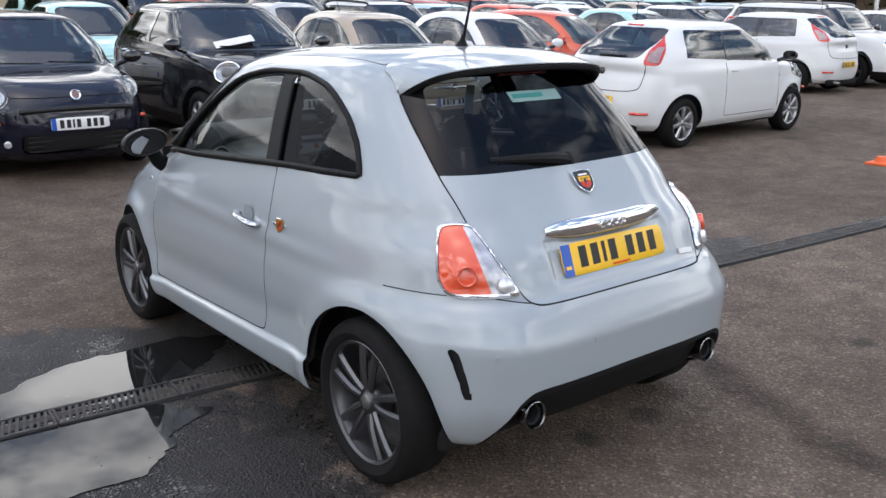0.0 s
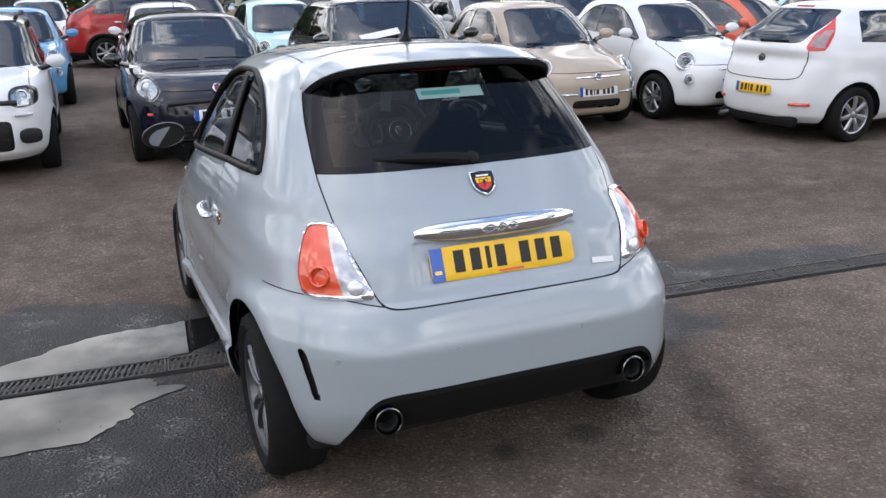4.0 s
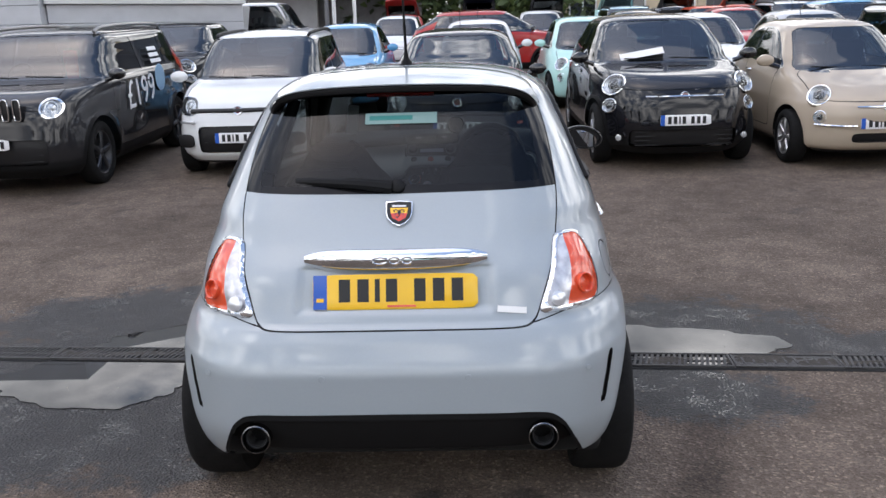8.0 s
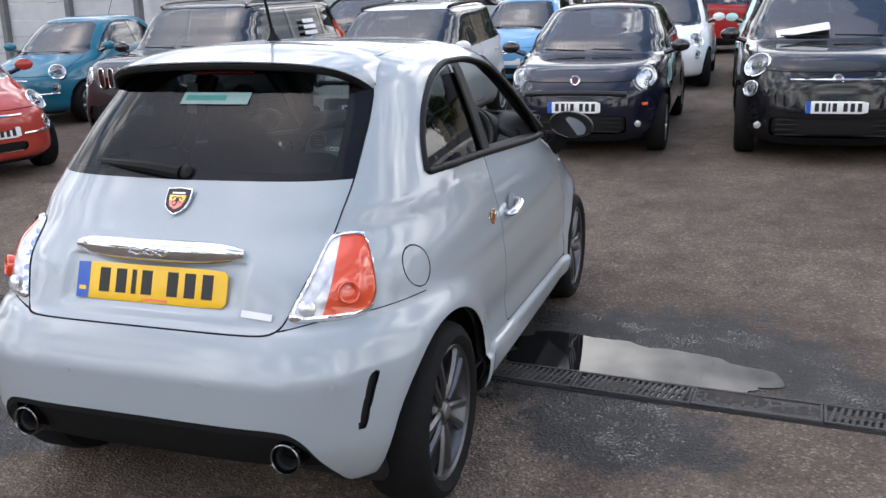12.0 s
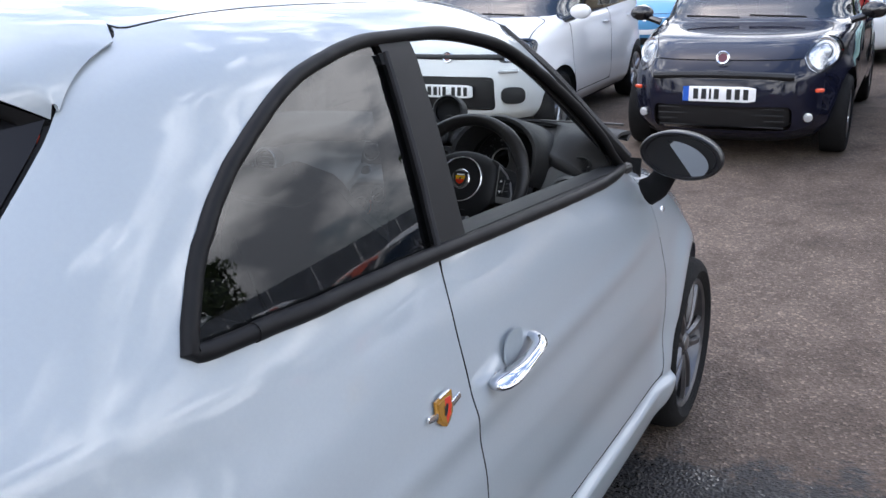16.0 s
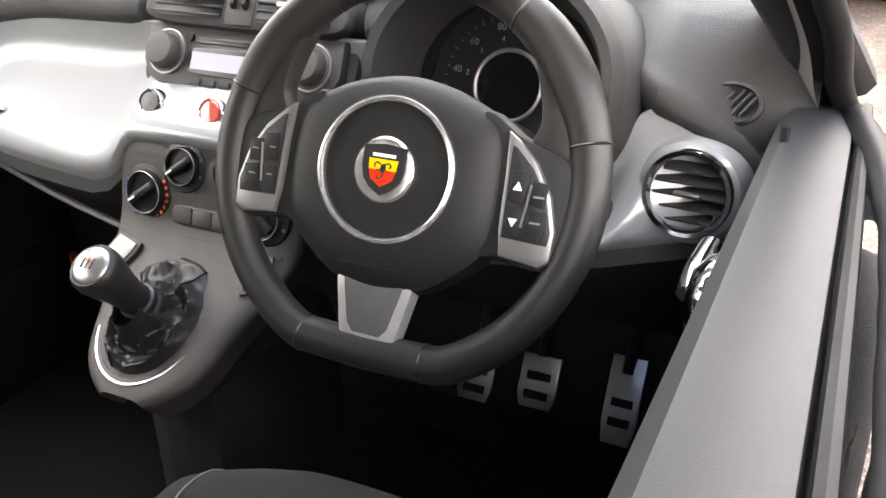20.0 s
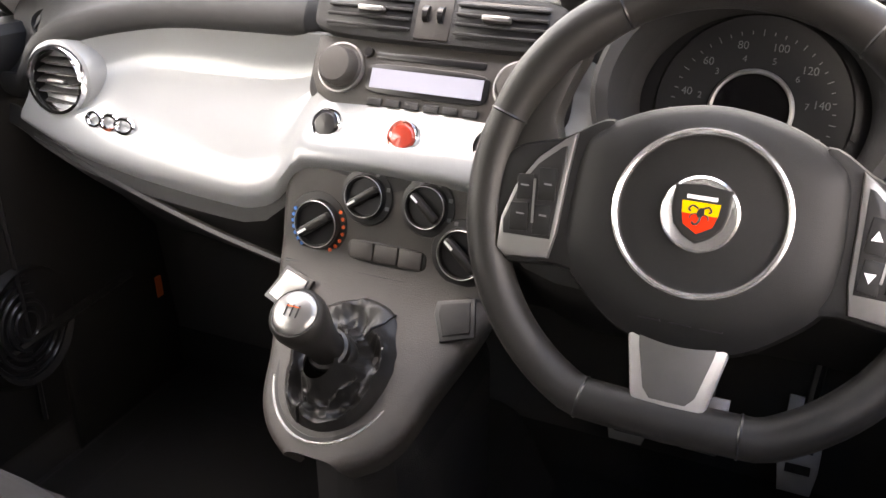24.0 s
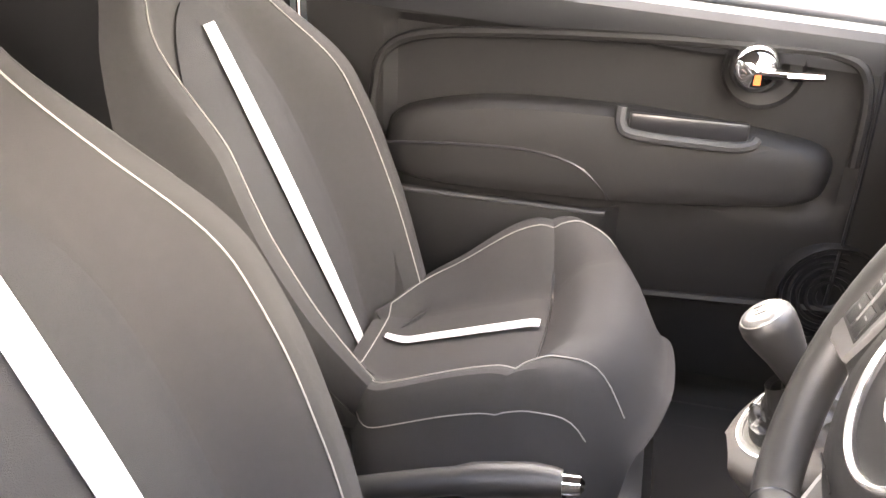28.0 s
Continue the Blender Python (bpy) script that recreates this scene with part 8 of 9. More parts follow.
    if kind == "panda":
        for s in (-1, 1):
            part("indicator", rbox(0.17, 0.03, 0.034, 0.01, pose(s * 0.565, ny - 0.052, 0.645, 0, 0, -s * 24)), HEAD_GLASS, ob, "narrow clear indicator")
            part("fog_recess", prism(oval(0.105, 0.072, 28, 3), 0.012, 0.004, axes((s * 0.60, ny - 0.070, 0.44), (1, 0, 0), (s * 0.4, 1, 0))), GRILLE_BLACK, ob, "black fog lamp recess")
        for s in (-1, 1):
            rail = curve([(s * 0.55, 0.38, 1.475), (s * 0.57, 0.2, 1.515), (s * 0.575, -0.9, 1.525), (s * 0.55, -1.25, 1.47)], 16)
            part("roof_rail", tube(rail, 0.02, n=8), BLACK_PLASTIC, ob, "black roof rail")
    for s in (-1, 1):
        fz = l0 + 0.5 * (l1 - l0)
        fx = lw + 0.10
        if kind != "small":
            part("fog_light", lathe([(0.034, 0), (0.032, 0.012), (0.02, 0.015), (0, 0.016)], 16, axes((s * min(fx, k["w"] * 0.78), ny - 0.06 - 0.10 * (fx > 0.5), fz), (1, 0, 0), (s * 0.3, 1, 0))), HEAD_GLASS, ob)
        part("wiper", tube([(-0.45 + 0.5 * (s > 0), k["cowl"][0] + 0.03, k["cowl"][1] + 0.02), (-0.02 + 0.5 * (s > 0), k["cowl"][0] + 0.0, k["cowl"][1] + 0.035)], 0.008, n=6), BLACK_PLASTIC, ob)
        seat_y = 0.05 if kind != "van" else 0.5
        zf = k["belt"][0]
        part("front_seat", join(rbox(0.44, 0.14, 0.50, 0.06, pose(s * 0.34, seat_y - 0.25, zf - 0.05, -12)), rbox(0.24, 0.08, 0.17, 0.035, pose(s * 0.34, seat_y - 0.33, zf + 0.27, -8)), rbox(0.44, 0.46, 0.14, 0.05, pose(s * 0.34, seat_y, zf - 0.38))), CABIN, ob, "dark seat inside")
    part("rear_seat", rbox(1.05, 0.14, 0.5, 0.06, pose(0, k["top_r"] + 0.30 if kind != "van" else -0.2, k["belt"][0] - 0.12, -12)), CABIN, ob)
    part("dashboard", rbox(k["w"] * 1.55, 0.36, 0.22, 0.08, pose(0, k["cowl"][0] - 0.36, k["cowl"][1] - 0.14)), CABIN, ob)
    ring = [(0.34 + 0.17 * math.cos(a), k["cowl"][0] - 0.62 - 0.06 * math.sin(a), k["cowl"][1] - 0.02 + 0.16 * math.sin(a)) for a in np.linspace(0, 2 * np.pi, 24, endpoint=False)]
    part("steering_wheel", tube(ring, 0.013, True, 6), CABIN, ob)
    part("floor_pan", rbox(k["w"] * 1.75, (k["axle"] + 0.3) * 2, 0.22, 0.04, pose(0, 0, 0.36)), DARK_VOID, ob)
    if kind in ("small", "punto", "panda"):
        part("aerial", tube([(0, k["top_r"] + (0.2 if small else 0.05), k["top"] - 0.01), (0, k["top_r"] + 0.05, k["top"] + 0.22)], 0.005, n=6), BLACK_PLASTIC, ob)
    return ob


COLOURS = {
    "white": (0.72, 0.73, 0.73), "navy": (0.005, 0.006, 0.016), "black": (0.005, 0.005, 0.007), "beige": (0.42, 0.35, 0.27), "teal": (0.015, 0.14, 0.21),
    "orange-red": (0.40, 0.05, 0.035), "dark grey": (0.016, 0.016, 0.018), "mint": (0.42, 0.66, 0.62), "sky blue": (0.10, 0.30, 0.52), "coral": (0.60, 0.10, 0.05),
    "silver": (0.45, 0.46, 0.47), "red": (0.35, 0.02, 0.018), "pale blue": (0.40, 0.55, 0.62), "purple-black": (0.02, 0.012, 0.016),
}
MODELS = {}
KIND_WORDS = {"small": "small rounded hatchback", "punto": "rounded hatchback", "panda": "boxy small hatchback", "crossover": "rounded crossover", "offroader": "boxy off-road car", "van": "panel van"}


def park(kind, colour, x, front_y, yaw=180.0, where="in the front row of the yard", marks=True):
    """yaw 180 faces the gully. front_y: where the nose is, or with another yaw the middle of the car."""
    key = (kind, marks)
    first = key not in MODELS
    label = f"{colour} {KIND_WORDS[kind]} {where}"
    if first:
        MODELS[key] = make_car(kind, kind_name(kind), label, marks)
    src = MODELS[key]
    y = front_y + (KINDS[kind]["nose"] + 0.03 if yaw == 180.0 else 0.0)
    pitch = math.degrees(math.atan(0.05)) if y > 1.3 else 0.0
    up = Matrix.Rotation(radians(pitch), 4, "X")
    m = Matrix.Translation((x, y, rise(y))) @ up @ Matrix.Rotation(radians(yaw), 4, "Z")
    if first:
        src.matrix_world = m
        ob = src
    else:
        ob = copy_thing(src, m)
    tagged(ob, label, "car", "parked cars")
    for c in (ob, *ob.children_recursive):
        c.color = (*COLOURS[colour], 1)
    return ob


def kind_name(kind):
    return {"small": "parked_hatchback", "punto": "parked_hatchback", "panda": "parked_hatchback", "crossover": "parked_crossover", "offroader": "parked_offroader", "van": "parked_van"}[kind]


panda_car = park("panda", "white", -2.29, 5.12)
navy_car = park("punto", "navy", 0.08, 4.93)
cross_car = park("crossover", "black", 2.45, 4.98)


def on_screen(ob, x, z, turn):
    """A place on the windscreen of a parked car, x across and z up in the car's own axes, facing out."""
    glass_ob = next(c for c in ob.children if c.name.startswith("windscreen"))
    pts = np.array([tuple(v.co) for v in glass_ob.data.vertices])
    near = pts[np.argsort(np.hypot(pts[:, 0] - x, pts[:, 2] - z))[:30]]
    near = pts[np.hypot(pts[:, 0] - x, pts[:, 2] - z) < 0.25] if len(near) < 9 else near
    mid = near.mean(axis=0)
    face = np.linalg.svd(near - mid)[2][2]
    face = face * np.sign(face[1])
    return axes(tuple(np.array((x, mid[1], z)) + face * 0.022), (-1, 0, 0), tuple(face)) @ pose(0, 0, 0, 0, 0, turn)


part("windscreen_note", rbox(0.50, 0.095, 0.003, 0, on_screen(cross_car, 0.27, 1.165, 9)), mat("note_paper", (0.8, 0.79, 0.77), rough=0.8), cross_car, "white paper strip lying on the windscreen", smooth=False)
beige_car = park("small", "beige", 4.43, 4.80)
park("small", "white", 6.38, 4.66)
beige_body = np.array([tuple(v.co) for v in next(c for c in beige_car.children if c.name.startswith("body")).data.vertices])
beige_body = beige_body[beige_body[:, 1] > 1.0]
for s in (-1, 1):
    strip = []
    for x in np.linspace(0.29, 0.64, 9):
        q = beige_body[np.argsort(np.hypot(beige_body[:, 0] - s * x, beige_body[:, 2] - 0.475))[:3]]
        strip.append((s * x, float(q[:, 1].max()) + 0.006, 0.475))
    part("bumper_strip", tube(strip, 0.013, n=8), CHROME, beige_car, "chrome strip on the bumper")
jeep_car = park("offroader", "dark grey", -4.70, 4.42)
SIGN_WHITE = mat("sign_white", (0.8, 0.8, 0.8), rough=0.5)
SIGN_BLUE = mat("sign_blue", (0.28, 0.46, 0.62), rough=0.5)
PAPER = mat("paper_white", (0.8, 0.79, 0.77), rough=0.8)


def flat_words(name, body, size, m, material, parent):
    cu = bpy.data.curves.new(name, "FONT")
    cu.body, cu.size, cu.align_x, cu.align_y, cu.extrude = body, size, "CENTER", "CENTER", 0.002
    tmp = new(name, cu)
    bpy.context.view_layer.update()
    me = bpy.data.meshes.new_from_object(tmp.evaluated_get(bpy.context.evaluated_depsgraph_get()))
    bpy.data.objects.remove(tmp)
    bpy.data.curves.remove(cu)
    me.transform(m)
    me.materials.clear()
    me.materials.append(material)
    ob = new(name, me)
    ob.parent = parent
    return tagged(ob, "white price lettering on the door")


SIDE = axes((-0.914, 0.10, 0.86), (0, -1, 0.0), (-1, 0, 0.02))
flat_words("price_lettering", "£199", 0.46, SIDE @ pose(0.02, 0.02, 0, 0, 0, 3), SIGN_WHITE, jeep_car)
part("price_spot", lathe([(0.17, 0), (0.17, 0.003), (0, 0.003)], 28, SIDE @ pose(0.70, 0.14, 0)), SIGN_BLUE, jeep_car, "round blue price spot")
for i, w in enumerate((0.30, 0.34, 0.36)):
    part("window_lettering", rbox(w, 0.05, 0.003, 0, axes((-0.842 + 0.022 * i * -1 + 0.035, -0.68, 1.36 - 0.075 * i), (0, -1, 0), (-0.93, 0, 0.36))), SIGN_WHITE, jeep_car, "white lettering on the window", smooth=False)
park("small", "orange-red", -7.02, 3.89, 245.0, "beside the off-roader")
park("small", "teal", -8.35, 8.1, 185.0, "behind the orange-red car")
park("punto", "white", 7.75, 3.85, -88.0, "side-on beyond the row")
park("punto", "white", 14.3, 7.0, 2.0, "parked tail-on at the far end")
park("small", "coral", 8.78, 7.61, 200.0, "at the end of the front row")

# ---------------------------------------------------------------- rows behind
random.seed(11)
second = [("crossover", "dark grey", -5.3), ("small", "sky blue", -2.05), ("small", "white", 0.35), ("small", "mint", 2.3), ("small", "white", 4.35), ("small", "silver", 6.3), ("panda", "white", 8.3), ("punto", "pale blue", 10.3), ("small", "coral", 12.3), ("small", "white", 14.4), ("punto", "white", 19.0), ("punto", "silver", 21.2)]
for kind, colour, x in second:
    park(kind, colour, x, 10.4 + random.uniform(-0.3, 0.3), 180.0, "in the second row", marks=False)
park("small", "white", -1.85, 20.85, 180.5, "behind the second row", marks=False)
park("crossover", "red", 0.75, 18.1, -88.0, "side-on behind the second row", marks=False)
park("crossover", "purple-black", -7.4, 12.6, 182.0, "in the second row", marks=False)
park("van", "white", -6.1, 21.4, -90.0, "side-on at the back of the yard", marks=False)
pool = ["white", "white", "white", "silver", "mint", "coral", "pale blue", "dark grey", "black", "red", "sky blue", "beige"]
for row, y in enumerate((15.6, 20.4)):
    x = (4.2, 2.2)[row]
    while x < (30, 34)[row]:
        kind = random.choice(("small", "small", "punto", "panda", "crossover"))
        park(kind, random.choice(pool), x, y + random.uniform(-0.4, 0.4), 180.0, "in a back row", marks=False)
        x += 2.15 + random.uniform(0, 0.35)
for x, y, kind, colour in ((12.2, 8.6, "small", "mint"), (16.5, 7.0, "offroader", "white"), (20.6, 7.2, "small", "white"), (24.5, 8.5, "small", "black")):
    park(kind, colour, x, y, 182.0, "beyond the end of the front row", marks=False)

# ---------------------------------------------------------------- walls, houses and trees round the yard
PANEL_GREY = mat("panel_grey", (0.50, 0.51, 0.53), rough=0.6, var=0.10, scale=3, bump=0.2, bscale=40)
POST_GREY = mat("post_grey", (0.16, 0.16, 0.165), rough=0.6, var=0.2, scale=6)
RENDER_WHITE = mat("render_white", (0.66, 0.65, 0.62), rough=0.85, var=0.10, scale=2, bump=0.3, bscale=50)
RENDER_CREAM = mat("render_cream", (0.55, 0.46, 0.33), rough=0.85, var=0.14, scale=2, bump=0.3, bscale=50)
SLATE = mat("roof_slate", (0.06, 0.06, 0.065), rough=0.6, var=0.3, scale=9, bump=0.5, bscale=20)
PANE_DARK = mat("house_pane", (0.02, 0.025, 0.03), rough=0.05, coat=1.0)
FRAME_WHITE = mat("frame_white", (0.7, 0.7, 0.69), rough=0.5)
BARK = mat("bark", (0.07, 0.055, 0.042), rough=0.9, var=0.35, scale=10, bump=0.8, bscale=30)
CONE_ORANGE = mat("cone_orange", (0.75, 0.13, 0.03), rough=0.5, var=0.1, scale=8)


def leaf_material():
    m = mat("leaf_green", (0.05, 0.085, 0.025), rough=0.6)
    n, l = m.node_tree.nodes, m.node_tree.links
    geo, ra = n.new("ShaderNodeNewGeometry"), n.new("ShaderNodeValToRGB")
    ra.color_ramp.elements[0].color, ra.color_ramp.elements[1].color = (0.022, 0.042, 0.014, 1), (0.10, 0.14, 0.04, 1)
    l.new(geo.outputs["Random Per Island"], ra.inputs["Fac"])
    l.new(ra.outputs["Color"], n["Principled BSDF"].inputs["Base Color"])
    return m


LEAF = leaf_material()


def leaf_cloud(centres, count, size, rng):
    """Many small leaf blades round the given clump centres."""
    v, f = [], []
    for i in range(count):
        c, r = centres[rng.randrange(len(centres))]
        d = Vector((rng.gauss(0, 1), rng.gauss(0, 1), rng.gauss(0, 0.8)))
        d = d.normalized() * r * rng.random() ** 0.4
        p = Vector(c) + d
        a = Vector((rng.gauss(0, 1), rng.gauss(0, 1), rng.gauss(0, 0.7))).normalized()
        b = a.cross(Vector((rng.gauss(0, 1), rng.gauss(0, 1), rng.gauss(0, 1)))).normalized()
        s = size * rng.uniform(0.6, 1.4)
        k = len(v)
        v += [p - a * s, p + b * s * 0.5, p + a * s, p - b * s * 0.5]
        f.append((k, k + 1, k + 2, k + 3))
    return v, f


def make_tree(height, seed, label):
    rng = random.Random(seed)
    ob = thing("tree", label, "tree", "trees round the yard")
    top = height * 0.62
    trunk = curve([(0, 0, -0.3), (0.1, 0.05, height * 0.25), (-0.05, 0.1, height * 0.45), (0.05, 0, top)], 12)
    part("trunk", tube(trunk, np.linspace(height * 0.028, height * 0.010, 12), n=9), BARK, ob, "rough brown trunk")
    clumps = []
    for i in range(9):
        a = i * 2.4 + rng.uniform(-0.3, 0.3)
        z0 = height * rng.uniform(0.28, 0.58)
        reach = height * rng.uniform(0.16, 0.30)
        tip = (reach * math.cos(a), reach * math.sin(a), z0 + height * rng.uniform(0.12, 0.30))
        limb = curve([(0, 0, z0), (tip[0] * 0.5, tip[1] * 0.5, z0 + (tip[2] - z0) * 0.4), tip], 7)
        part("limb", tube(limb, np.linspace(height * 0.012, height * 0.004, 7), n=6), BARK, ob)
        clumps += [(tip, height * rng.uniform(0.08, 0.14)), ((tip[0] * 0.6, tip[1] * 0.6, tip[2] + height * 0.06), height * rng.uniform(0.07, 0.13))]
    clumps += [((rng.uniform(-0.1, 0.1) * height, rng.uniform(-0.1, 0.1) * height, height * rng.uniform(0.6, 0.88)), height * rng.uniform(0.09, 0.14)) for _ in range(7)]
    part("crown", leaf_cloud(clumps, 5200, height * 0.020, rng), LEAF, ob, "uneven crown of small green leaves", smooth=False)
    return ob


tree_a = make_tree(8.5, 3, "leafy green tree with an uneven crown behind the yard")
tree_b = make_tree(7.0, 8, "rounded leafy tree with dark green foliage behind the yard")
tree_a.matrix_world = pose(-2.0, 33.5, rise(33))
tree_b.matrix_world = pose(0.6, 35.0, rise(35))
for src, x, y, turn, s in ((tree_b, -5.6, 36.0, 40, 1.1), (tree_a, 14.0, 42.0, 100, 1.0), (tree_b, 21.0, 43.0, 70, 1.2), (tree_a, 27.5, 40.0, 200, 1.1), (tree_a, 46.0, 30.0, 20, 1.2), (tree_b, 44.0, 14.0, 10, 1.1), (tree_a, 45.0, 3.0, 150, 1.0), (tree_b, 42.0, -12.0, 90, 1.2), (tree_a, 30.0, -30.0, 60, 1.1), (tree_b, 16.0, -36.0, 10, 1.2), (tree_a, 2.0, -38.0, 300, 1.1), (tree_b, -14.0, -36.0, 33, 1.2), (tree_a, -28.0, -28.0, 77, 1.1), (tree_b, -36.0, -12.0, 130, 1.2), (tree_a, -37.0, 3.0, 250, 1.2)):
    ob = copy_thing(src, pose(x, y, rise(y), 0, 0, turn) @ Matrix.Scale(s, 4))
    tagged(ob, "leafy green tree standing beyond the edge of the yard", "tree", "trees round the yard")


def hedge(x0, y0, x1, y1, tall, seed, many=260, leaf=0.13):
    rng = random.Random(seed)
    n = int(math.hypot(x1 - x0, y1 - y0) / 1.1)
    cl = [((x0 + (x1 - x0) * (i + 0.5) / n + rng.uniform(-0.3, 0.3), y0 + (y1 - y0) * (i + 0.5) / n + rng.uniform(-0.3, 0.3), rise(y0) + tall * rng.uniform(0.25, 0.8)), tall * rng.uniform(0.35, 0.5)) for i in range(n) for _ in range(2)]
    ob = link_mesh("hedge", leaf_cloud(cl, many * n, leaf, rng), LEAF, smooth=False)
    tagged(ob, "ragged dark green hedge along the edge of the yard", "hedge", kind="stuff")


hedge(-4.5, 31.5, 3.5, 32.0, 5.0, 5, 1500, 0.19)
hedge(-34, -30, 32, -34, 3.0, 6)
hedge(40, -24, 43, 24, 2.6, 7)
hedge(-33, -26, -34, 10, 2.8, 9)


def house(cx, cy, w, d, h, wall, turn, label, cols=4, rows=2):
    """A plain block with a gabled roof and framed windows on its front (-y) side."""
    ob = thing("house", label, "house", at=(0, 0, 0))
    m = pose(cx, cy, rise(cy) - 0.3, 0, 0, turn)
    part("wall", xf(rbox(w, d, h, 0.0), m @ pose(0, 0, h / 2)), wall, ob, smooth=False)
    e = 0.45
    outline = [(-d / 2 - e, h - 0.12), (-d / 2 - e, h + 0.02), (0, h + d * 0.36 + 0.1), (d / 2 + e, h + 0.02), (d / 2 + e, h - 0.12), (0, h + d * 0.36 - 0.12)]
    v = [(s * (w / 2 + e), y, z) for s in (-1, 1) for y, z in outline]
    k = len(outline)
    f = [(i, (i + 1) % k, k + (i + 1) % k, k + i) for i in range(k)] + [tuple(range(k))[::-1], tuple(range(k, 2 * k))]
    part("roof", xf((v, f), m), SLATE, ob, "dark pitched roof", smooth=False)
    gab = [(s * (w / 2 - 0.01), y, z) for s in (-1, 1) for y, z in ((-d / 2, h), (0, h + d * 0.36 - 0.1), (d / 2, h))]
    part("gable", xf((gab, [(0, 1, 2), (3, 5, 4)]), m), wall, ob, smooth=False)
    part("chimney", xf(rbox(0.7, 0.6, 1.5, 0.02), m @ pose(w * 0.3, 0.2, h + d * 0.36 + 0.3)), RENDER_CREAM, ob)
    for r in range(rows):
        for c in range(cols):
            x, z = (c + 0.5) / cols * w - w / 2, h * (r + 0.55) / rows
            win = part("window", xf(join(*[rbox(1.25, 0.1, 0.07, 0, pose(0, -d / 2 - 0.03, s * 0.62)) for s in (-1, 1)], *[rbox(0.07, 0.1, 1.17, 0, pose(s * 0.59, -d / 2 - 0.03, 0)) for s in (-1, 0, 1)]), m @ pose(x, 0, z)), FRAME_WHITE, ob, "white window frame", smooth=False)
            part("pane", xf(rbox(1.11, 0.03, 1.17, 0), m @ pose(x, -d / 2 - 0.012, z)), PANE_DARK, win, smooth=False)
            part("sill", xf(rbox(1.4, 0.16, 0.06, 0.01), m @ pose(x, -d / 2 - 0.08, z - 0.69)), FRAME_WHITE, win, smooth=False)
    return ob


house(5.2, 40.0, 11.0, 7.0, 5.6, RENDER_CREAM, 0, "cream rendered house with white windows behind the yard", 5)
house(17.0, 46.0, 10.0, 7.0, 5.4, RENDER_CREAM, -8, "cream rendered house with a dark roof behind trees", 4)
house(-26.0, 36.0, 12.0, 8.0, 5.4, RENDER_WHITE, 20, "white rendered house beyond the panel wall", 4)
house(8.0, -46.0, 16.0, 8.0, 5.6, RENDER_WHITE, 180, "long white house behind the hedge", 6)
house(46.0, -8.0, 14.0, 8.0, 5.6, RENDER_WHITE, -90, "white house with a dark roof past the hedge", 5)

# the grey panel wall with its posts, and the low block beside it
panel_wall = thing("wall_north", "light grey panel wall between dark upright posts", "wall", kind="structure")
WX = [-12.45 - 2.07 * i for i in range(7)]
for i, x in enumerate(WX):
    part("wall_post", rbox(0.15, 0.2, 2.9, 0.01, pose(x, 14.9, rise(15) + 1.4)), POST_GREY, panel_wall, "dark steel post", smooth=False)
    for j in range(6):
        part("wall_panel", rbox(1.92, 0.09, 0.405, 0.008, pose(x - 1.035, 15.0, rise(15) + 0.22 + 0.415 * j)), PANEL_GREY, panel_wall, smooth=False)
part("coping", rbox(14.6, 0.16, 0.09, 0.01, pose(-19.6, 15.0, rise(15) + 2.56)), FRAME_WHITE, panel_wall, "pale coping", smooth=False)

block = thing("workshop", "pale grey clad workshop with a dark window strip", "building", kind="structure")
for j in range(13):
    part("cladding", rbox(3.06, 4.0, 0.395, 0.006, pose(-10.66, 17.0, rise(15) + 0.2 + 0.405 * j)), PANEL_GREY, block, smooth=False)
part("block_core", rbox(3.0, 3.9, 5.1, 0, pose(-10.66, 17.0, rise(15) + 2.55)), PANEL_GREY, block, smooth=False)
BM = pose(-9.13, 15.3, rise(15), 0, 0, 32)
for j in range(5):
    part("cladding", rbox(4.4, 0.2, 0.40, 0.006, BM @ pose(2.2, 0, 0.2 + 0.41 * j)), PANEL_GREY, block, smooth=False)
part("window_ledge", rbox(4.5, 0.34, 0.1, 0.01, BM @ pose(2.2, -0.04, 2.1)), FRAME_WHITE, block, smooth=False)
for i in range(4):
    part("window_pane", rbox(1.0, 0.04, 1.9, 0, BM @ pose(0.6 + 1.08 * i, 0, 3.1)), PANE_DARK, block, "dark window pane", smooth=False)
    part("mullion", rbox(0.07, 0.14, 1.95, 0, BM @ pose(0.06 + 1.08 * i, 0, 3.1)), POST_GREY if i else FRAME_WHITE, block, smooth=False)
part("canopy", rbox(5.2, 3.2, 0.3, 0.02, BM @ pose(2.4, 0.6, 4.25)), FRAME_WHITE, block, "pale flat roof edge", smooth=False)
part("back_wall", rbox(4.6, 0.2, 4.2, 0, BM @ pose(2.3, 3.0, 2.1)), PANEL_GREY, block, smooth=False)
part("fence_wall", rbox(24, 0.25, 3.2, 0.0, pose(-17.5, 30.0, rise(30) + 1.5, 0, 0, -4)), PANEL_GREY, block, "pale boundary wall", smooth=False)

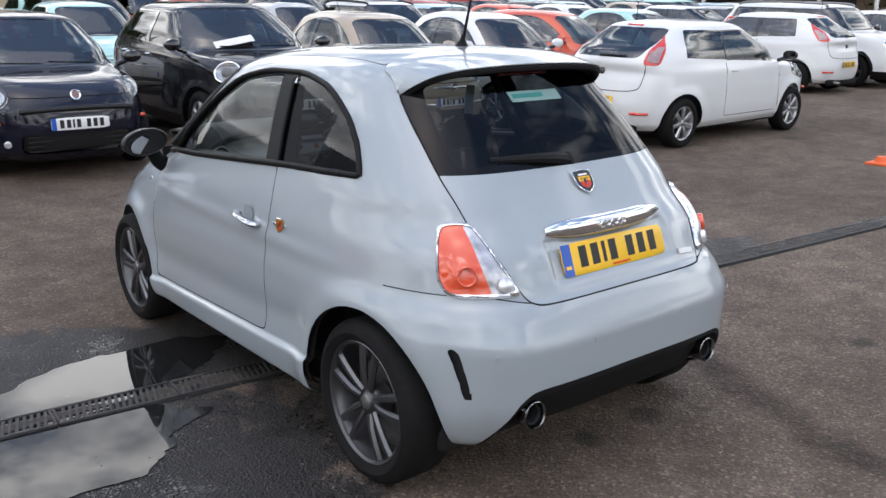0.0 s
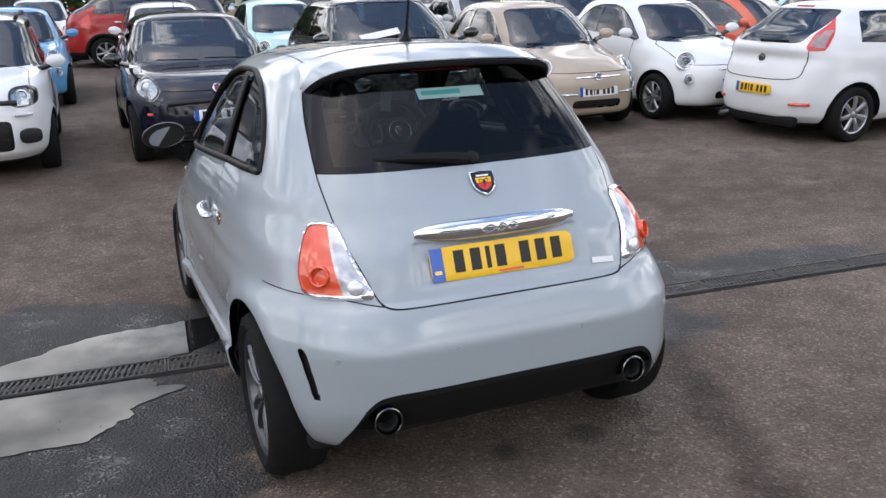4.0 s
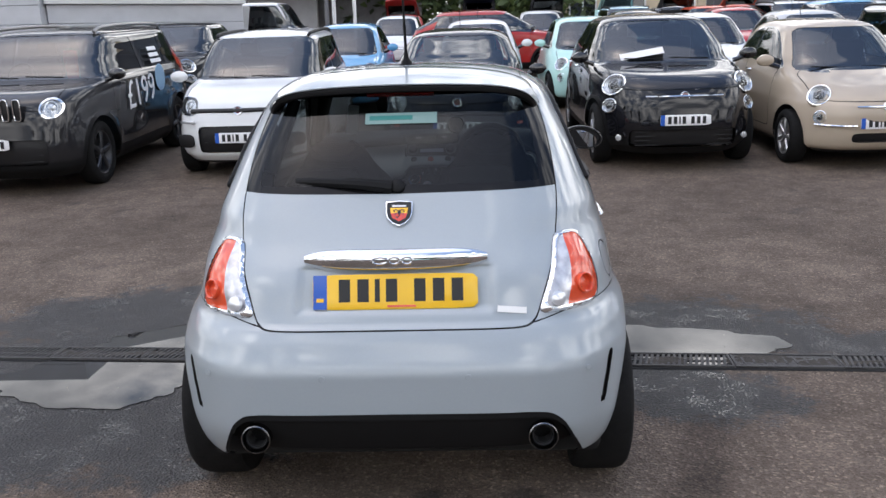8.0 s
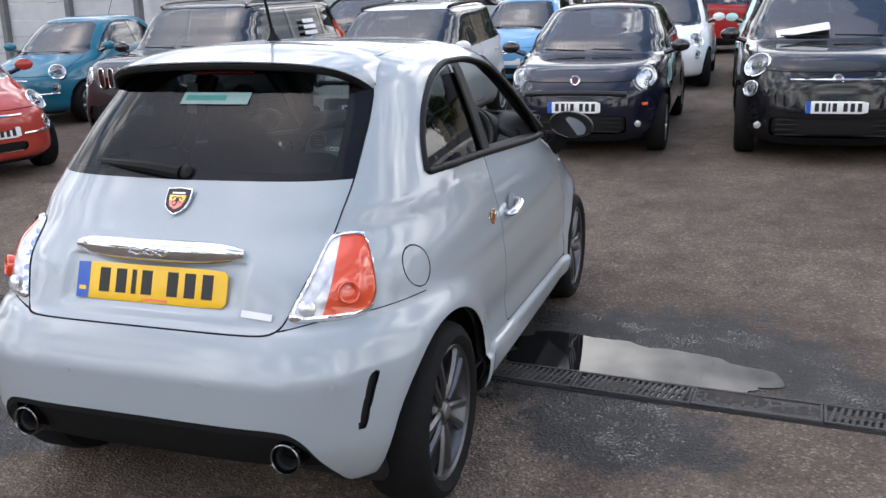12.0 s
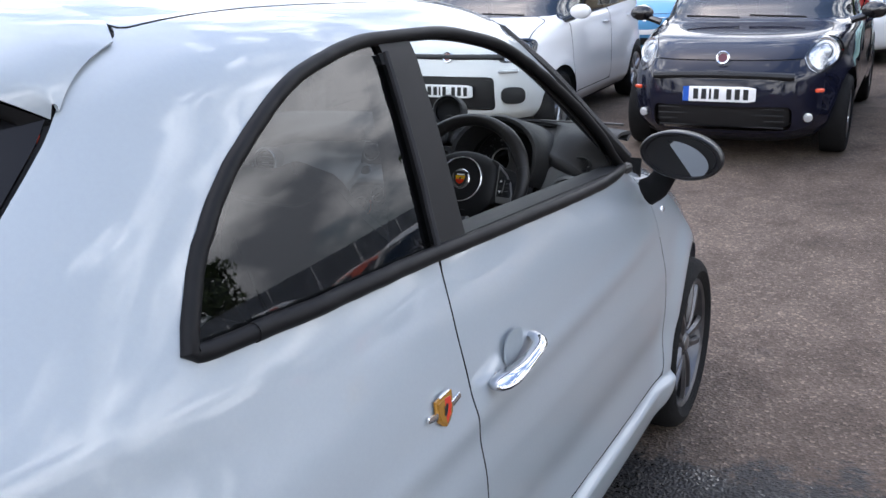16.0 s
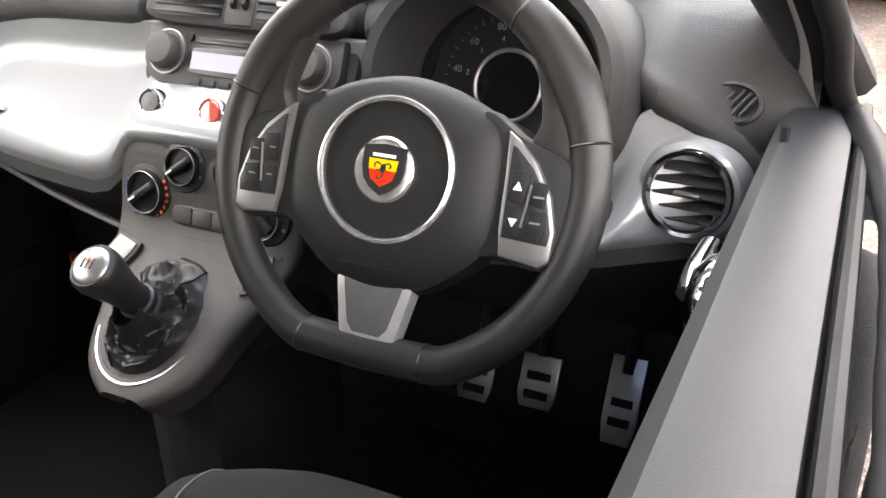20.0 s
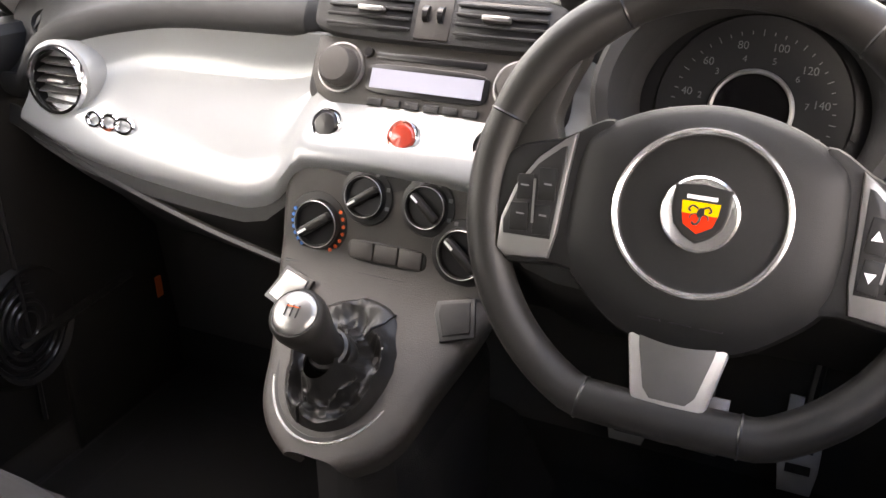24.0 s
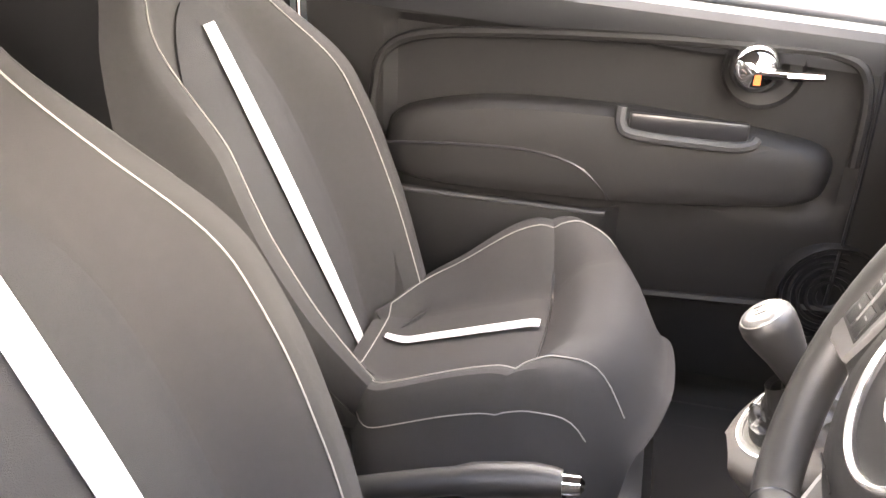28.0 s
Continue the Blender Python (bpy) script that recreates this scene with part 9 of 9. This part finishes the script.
for x, y in ((-4.05, 23.6), (-3.45, 23.9)):
    post = link_mesh("sign_post", lathe([(0.06, 0), (0.055, 4.6), (0.03, 4.64), (0, 4.65)], 14, pose(x, y, rise(y))), FRAME_WHITE)
    tagged(post, "tall white painted metal post behind the cars", "post", "white posts")
shelter = thing("shelter", "dark open-fronted shelter at the back of the yard", "shelter", kind="structure")
part("shelter_roof", rbox(9.0, 4.0, 0.35, 0.03, pose(-6.2, 28.5, rise(28) + 3.0, 4)), SLATE, shelter, smooth=False)
part("shelter_back", rbox(9.0, 0.15, 3.0, 0, pose(-6.2, 30.1, rise(28) + 1.4)), POST_GREY, shelter, smooth=False)
for i in range(4):
    part("shelter_post", rbox(0.14, 0.14, 3.0, 0.01, pose(-10.4 + 2.8 * i, 26.8, rise(27) + 1.4)), POST_GREY, shelter, smooth=False)


def lamp_post(x, y, h):
    ob = thing("street_lamp", "slim grey metal lamp post with a small head", "street lamp", "lamp posts of the yard")
    m = pose(x, y, rise(y))
    part("pole", lathe([(0.09, 0), (0.085, 1.0), (0.06, 1.05), (0.045, h)], 12, m), POST_GREY, ob)
    part("head", rbox(0.5, 0.22, 0.16, 0.04, m @ pose(0.15, 0, h + 0.05)), POST_GREY, ob)
    return ob


lamp_post(25.0, 14.2, 5.6)
lamp_post(-9.2, 24.0, 5.4)
lamp_post(-22.0, -6.0, 5.6)

# the raised deck along the far side of the yard: grey panels on posts over a pale wall
deck = thing("raised_deck", "long grey panelled parapet of a raised deck above a cream wall", "building", kind="structure")
DECK_GREY = mat("deck_panel_grey", (0.20, 0.215, 0.24), rough=0.55, var=0.12, scale=2, bump=0.15, bscale=30)
DECK_A, DECK_B = Vector((9.0, 43.0, 0)), Vector((46.0, 12.0, 0))
along = (DECK_B - DECK_A).normalized()
turn = math.degrees(math.atan2(along.y, along.x))
length = (DECK_B - DECK_A).length
bays = 18
for i in range(bays):
    c = DECK_A + along * (length * (i + 0.5) / bays)
    m = pose(c.x, c.y, 0, 0, 0, turn)
    w = length / bays
    part("deck_panel", rbox(w - 0.06, 0.10, 1.9, 0.02, m @ pose(0, 0, 3.75)), DECK_GREY, deck, smooth=False)
    for k in range(7):
        part("panel_rib", rbox(0.05, 0.05, 1.86, 0.01, m @ pose(-w / 2 + w * (k + 0.5) / 7, -0.07, 3.75)), DECK_GREY, deck, smooth=False)
    part("deck_post", rbox(0.16, 0.16, 3.2, 0.01, m @ pose(-w / 2, -0.14, 1.6 + 0.6)), PANEL_GREY if i % 3 else FRAME_WHITE, deck, smooth=False)
    part("wall_bay", rbox(w, 0.25, 2.0, 0.0, m @ pose(0, 2.2, 1.8)), RENDER_CREAM if i % 2 else POST_GREY, deck, smooth=False)
part("deck_slab", rbox(length, 4.2, 0.25, 0.0, pose((DECK_A.x + DECK_B.x) / 2, (DECK_A.y + DECK_B.y) / 2, 2.72, 0, 0, turn) @ pose(0, 2.1, 0)), PANEL_GREY, deck, "concrete deck", smooth=False)

cone = thing("traffic_cone", "orange traffic cone standing on the tarmac", "traffic cone")
part("cone_base", rbox(0.28, 0.28, 0.03, 0.008, pose(7.55, 1.02, 0.015)), CONE_ORANGE, cone)
part("cone_body", lathe([(0.10, 0.03), (0.075, 0.07), (0.07, 0.09)], 20, pose(7.55, 1.02, 0)), CONE_ORANGE, cone)


# ---------------------------------------------------------------- cars with their tailgates raised, at the back
def open_boot(colour, x, y):
    car = park("small", colour, x, y, 0.0, "at the back with its tailgate raised", marks=False)
    lid = np.array([[(u * (0.52 - 0.07 * t), -1.10 - 0.72 * t - 0.10 * math.sin(math.pi * t) + 0.06 * u * u, 1.47 + 0.46 * t + 0.05 * math.sin(math.pi * t) - 0.05 * u * u) for t in np.linspace(0, 1, 7)] for u in np.linspace(-1, 1, 9)])
    gate = part("tailgate", slab(lid, 0.05), TINT_PAINT, car, "raised tailgate")
    pane = np.array([[(u * (0.42 - 0.05 * t), -1.14 - 0.72 * t - 0.10 * math.sin(math.pi * t), 1.405 + 0.46 * t + 0.05 * math.sin(math.pi * t)) for t in np.linspace(0.12, 0.62, 4)] for u in np.linspace(-1, 1, 5)])
    part("tailgate_window", slab(pane, 0.012), GLASS_DARK, gate)
    # the rear stays closed; a black panel is added for the boot's shade
    part("boot_opening", rbox(0.98, 0.05, 0.52, 0.06, pose(0, -1.62, 1.14, -24)), DARK_VOID, car, "black panel standing for the shaded inside of the boot")
    for s in (-1, 1):
        part("gas_strut", tube([(s * 0.48, -1.5, 1.15), (s * 0.46, -1.55, 1.70)], 0.012, n=6), SEAM, gate)
    for c in car.children_recursive:
        c.color = (*COLOURS[colour], 1)


for colour, x in (("red", -1.9), ("navy", 0.45), ("black", 2.5), ("mint", 4.6), ("dark grey", 6.4), ("coral", 8.3), ("white", 10.3), ("black", 12.4), ("mint", 14.6), ("white", 16.9)):
    open_boot(colour, x, 24.6)
for x, y, kind, colour in ((-7.5, -12.5, "small", "white"), (-5.0, -12.2, "punto", "silver"), (-2.4, -12.4, "crossover", "dark grey"), (0.2, -12.3, "small", "mint"), (2.6, -12.6, "panda", "white"), (5.2, -12.2, "punto", "navy"), (7.8, -12.4, "small", "red"), (12.0, -6.0, "small", "silver"), (12.4, -3.2, "punto", "black"), (-11.5, -6.0, "punto", "white"), (-11.8, -3.2, "small", "silver"), (-11.4, 0.0, "crossover", "black")):
    park(kind, colour, x, y, 0.0 if y < -10 else (90.0 if x > 0 else -90.0), "across the yard behind the gully", marks=False)
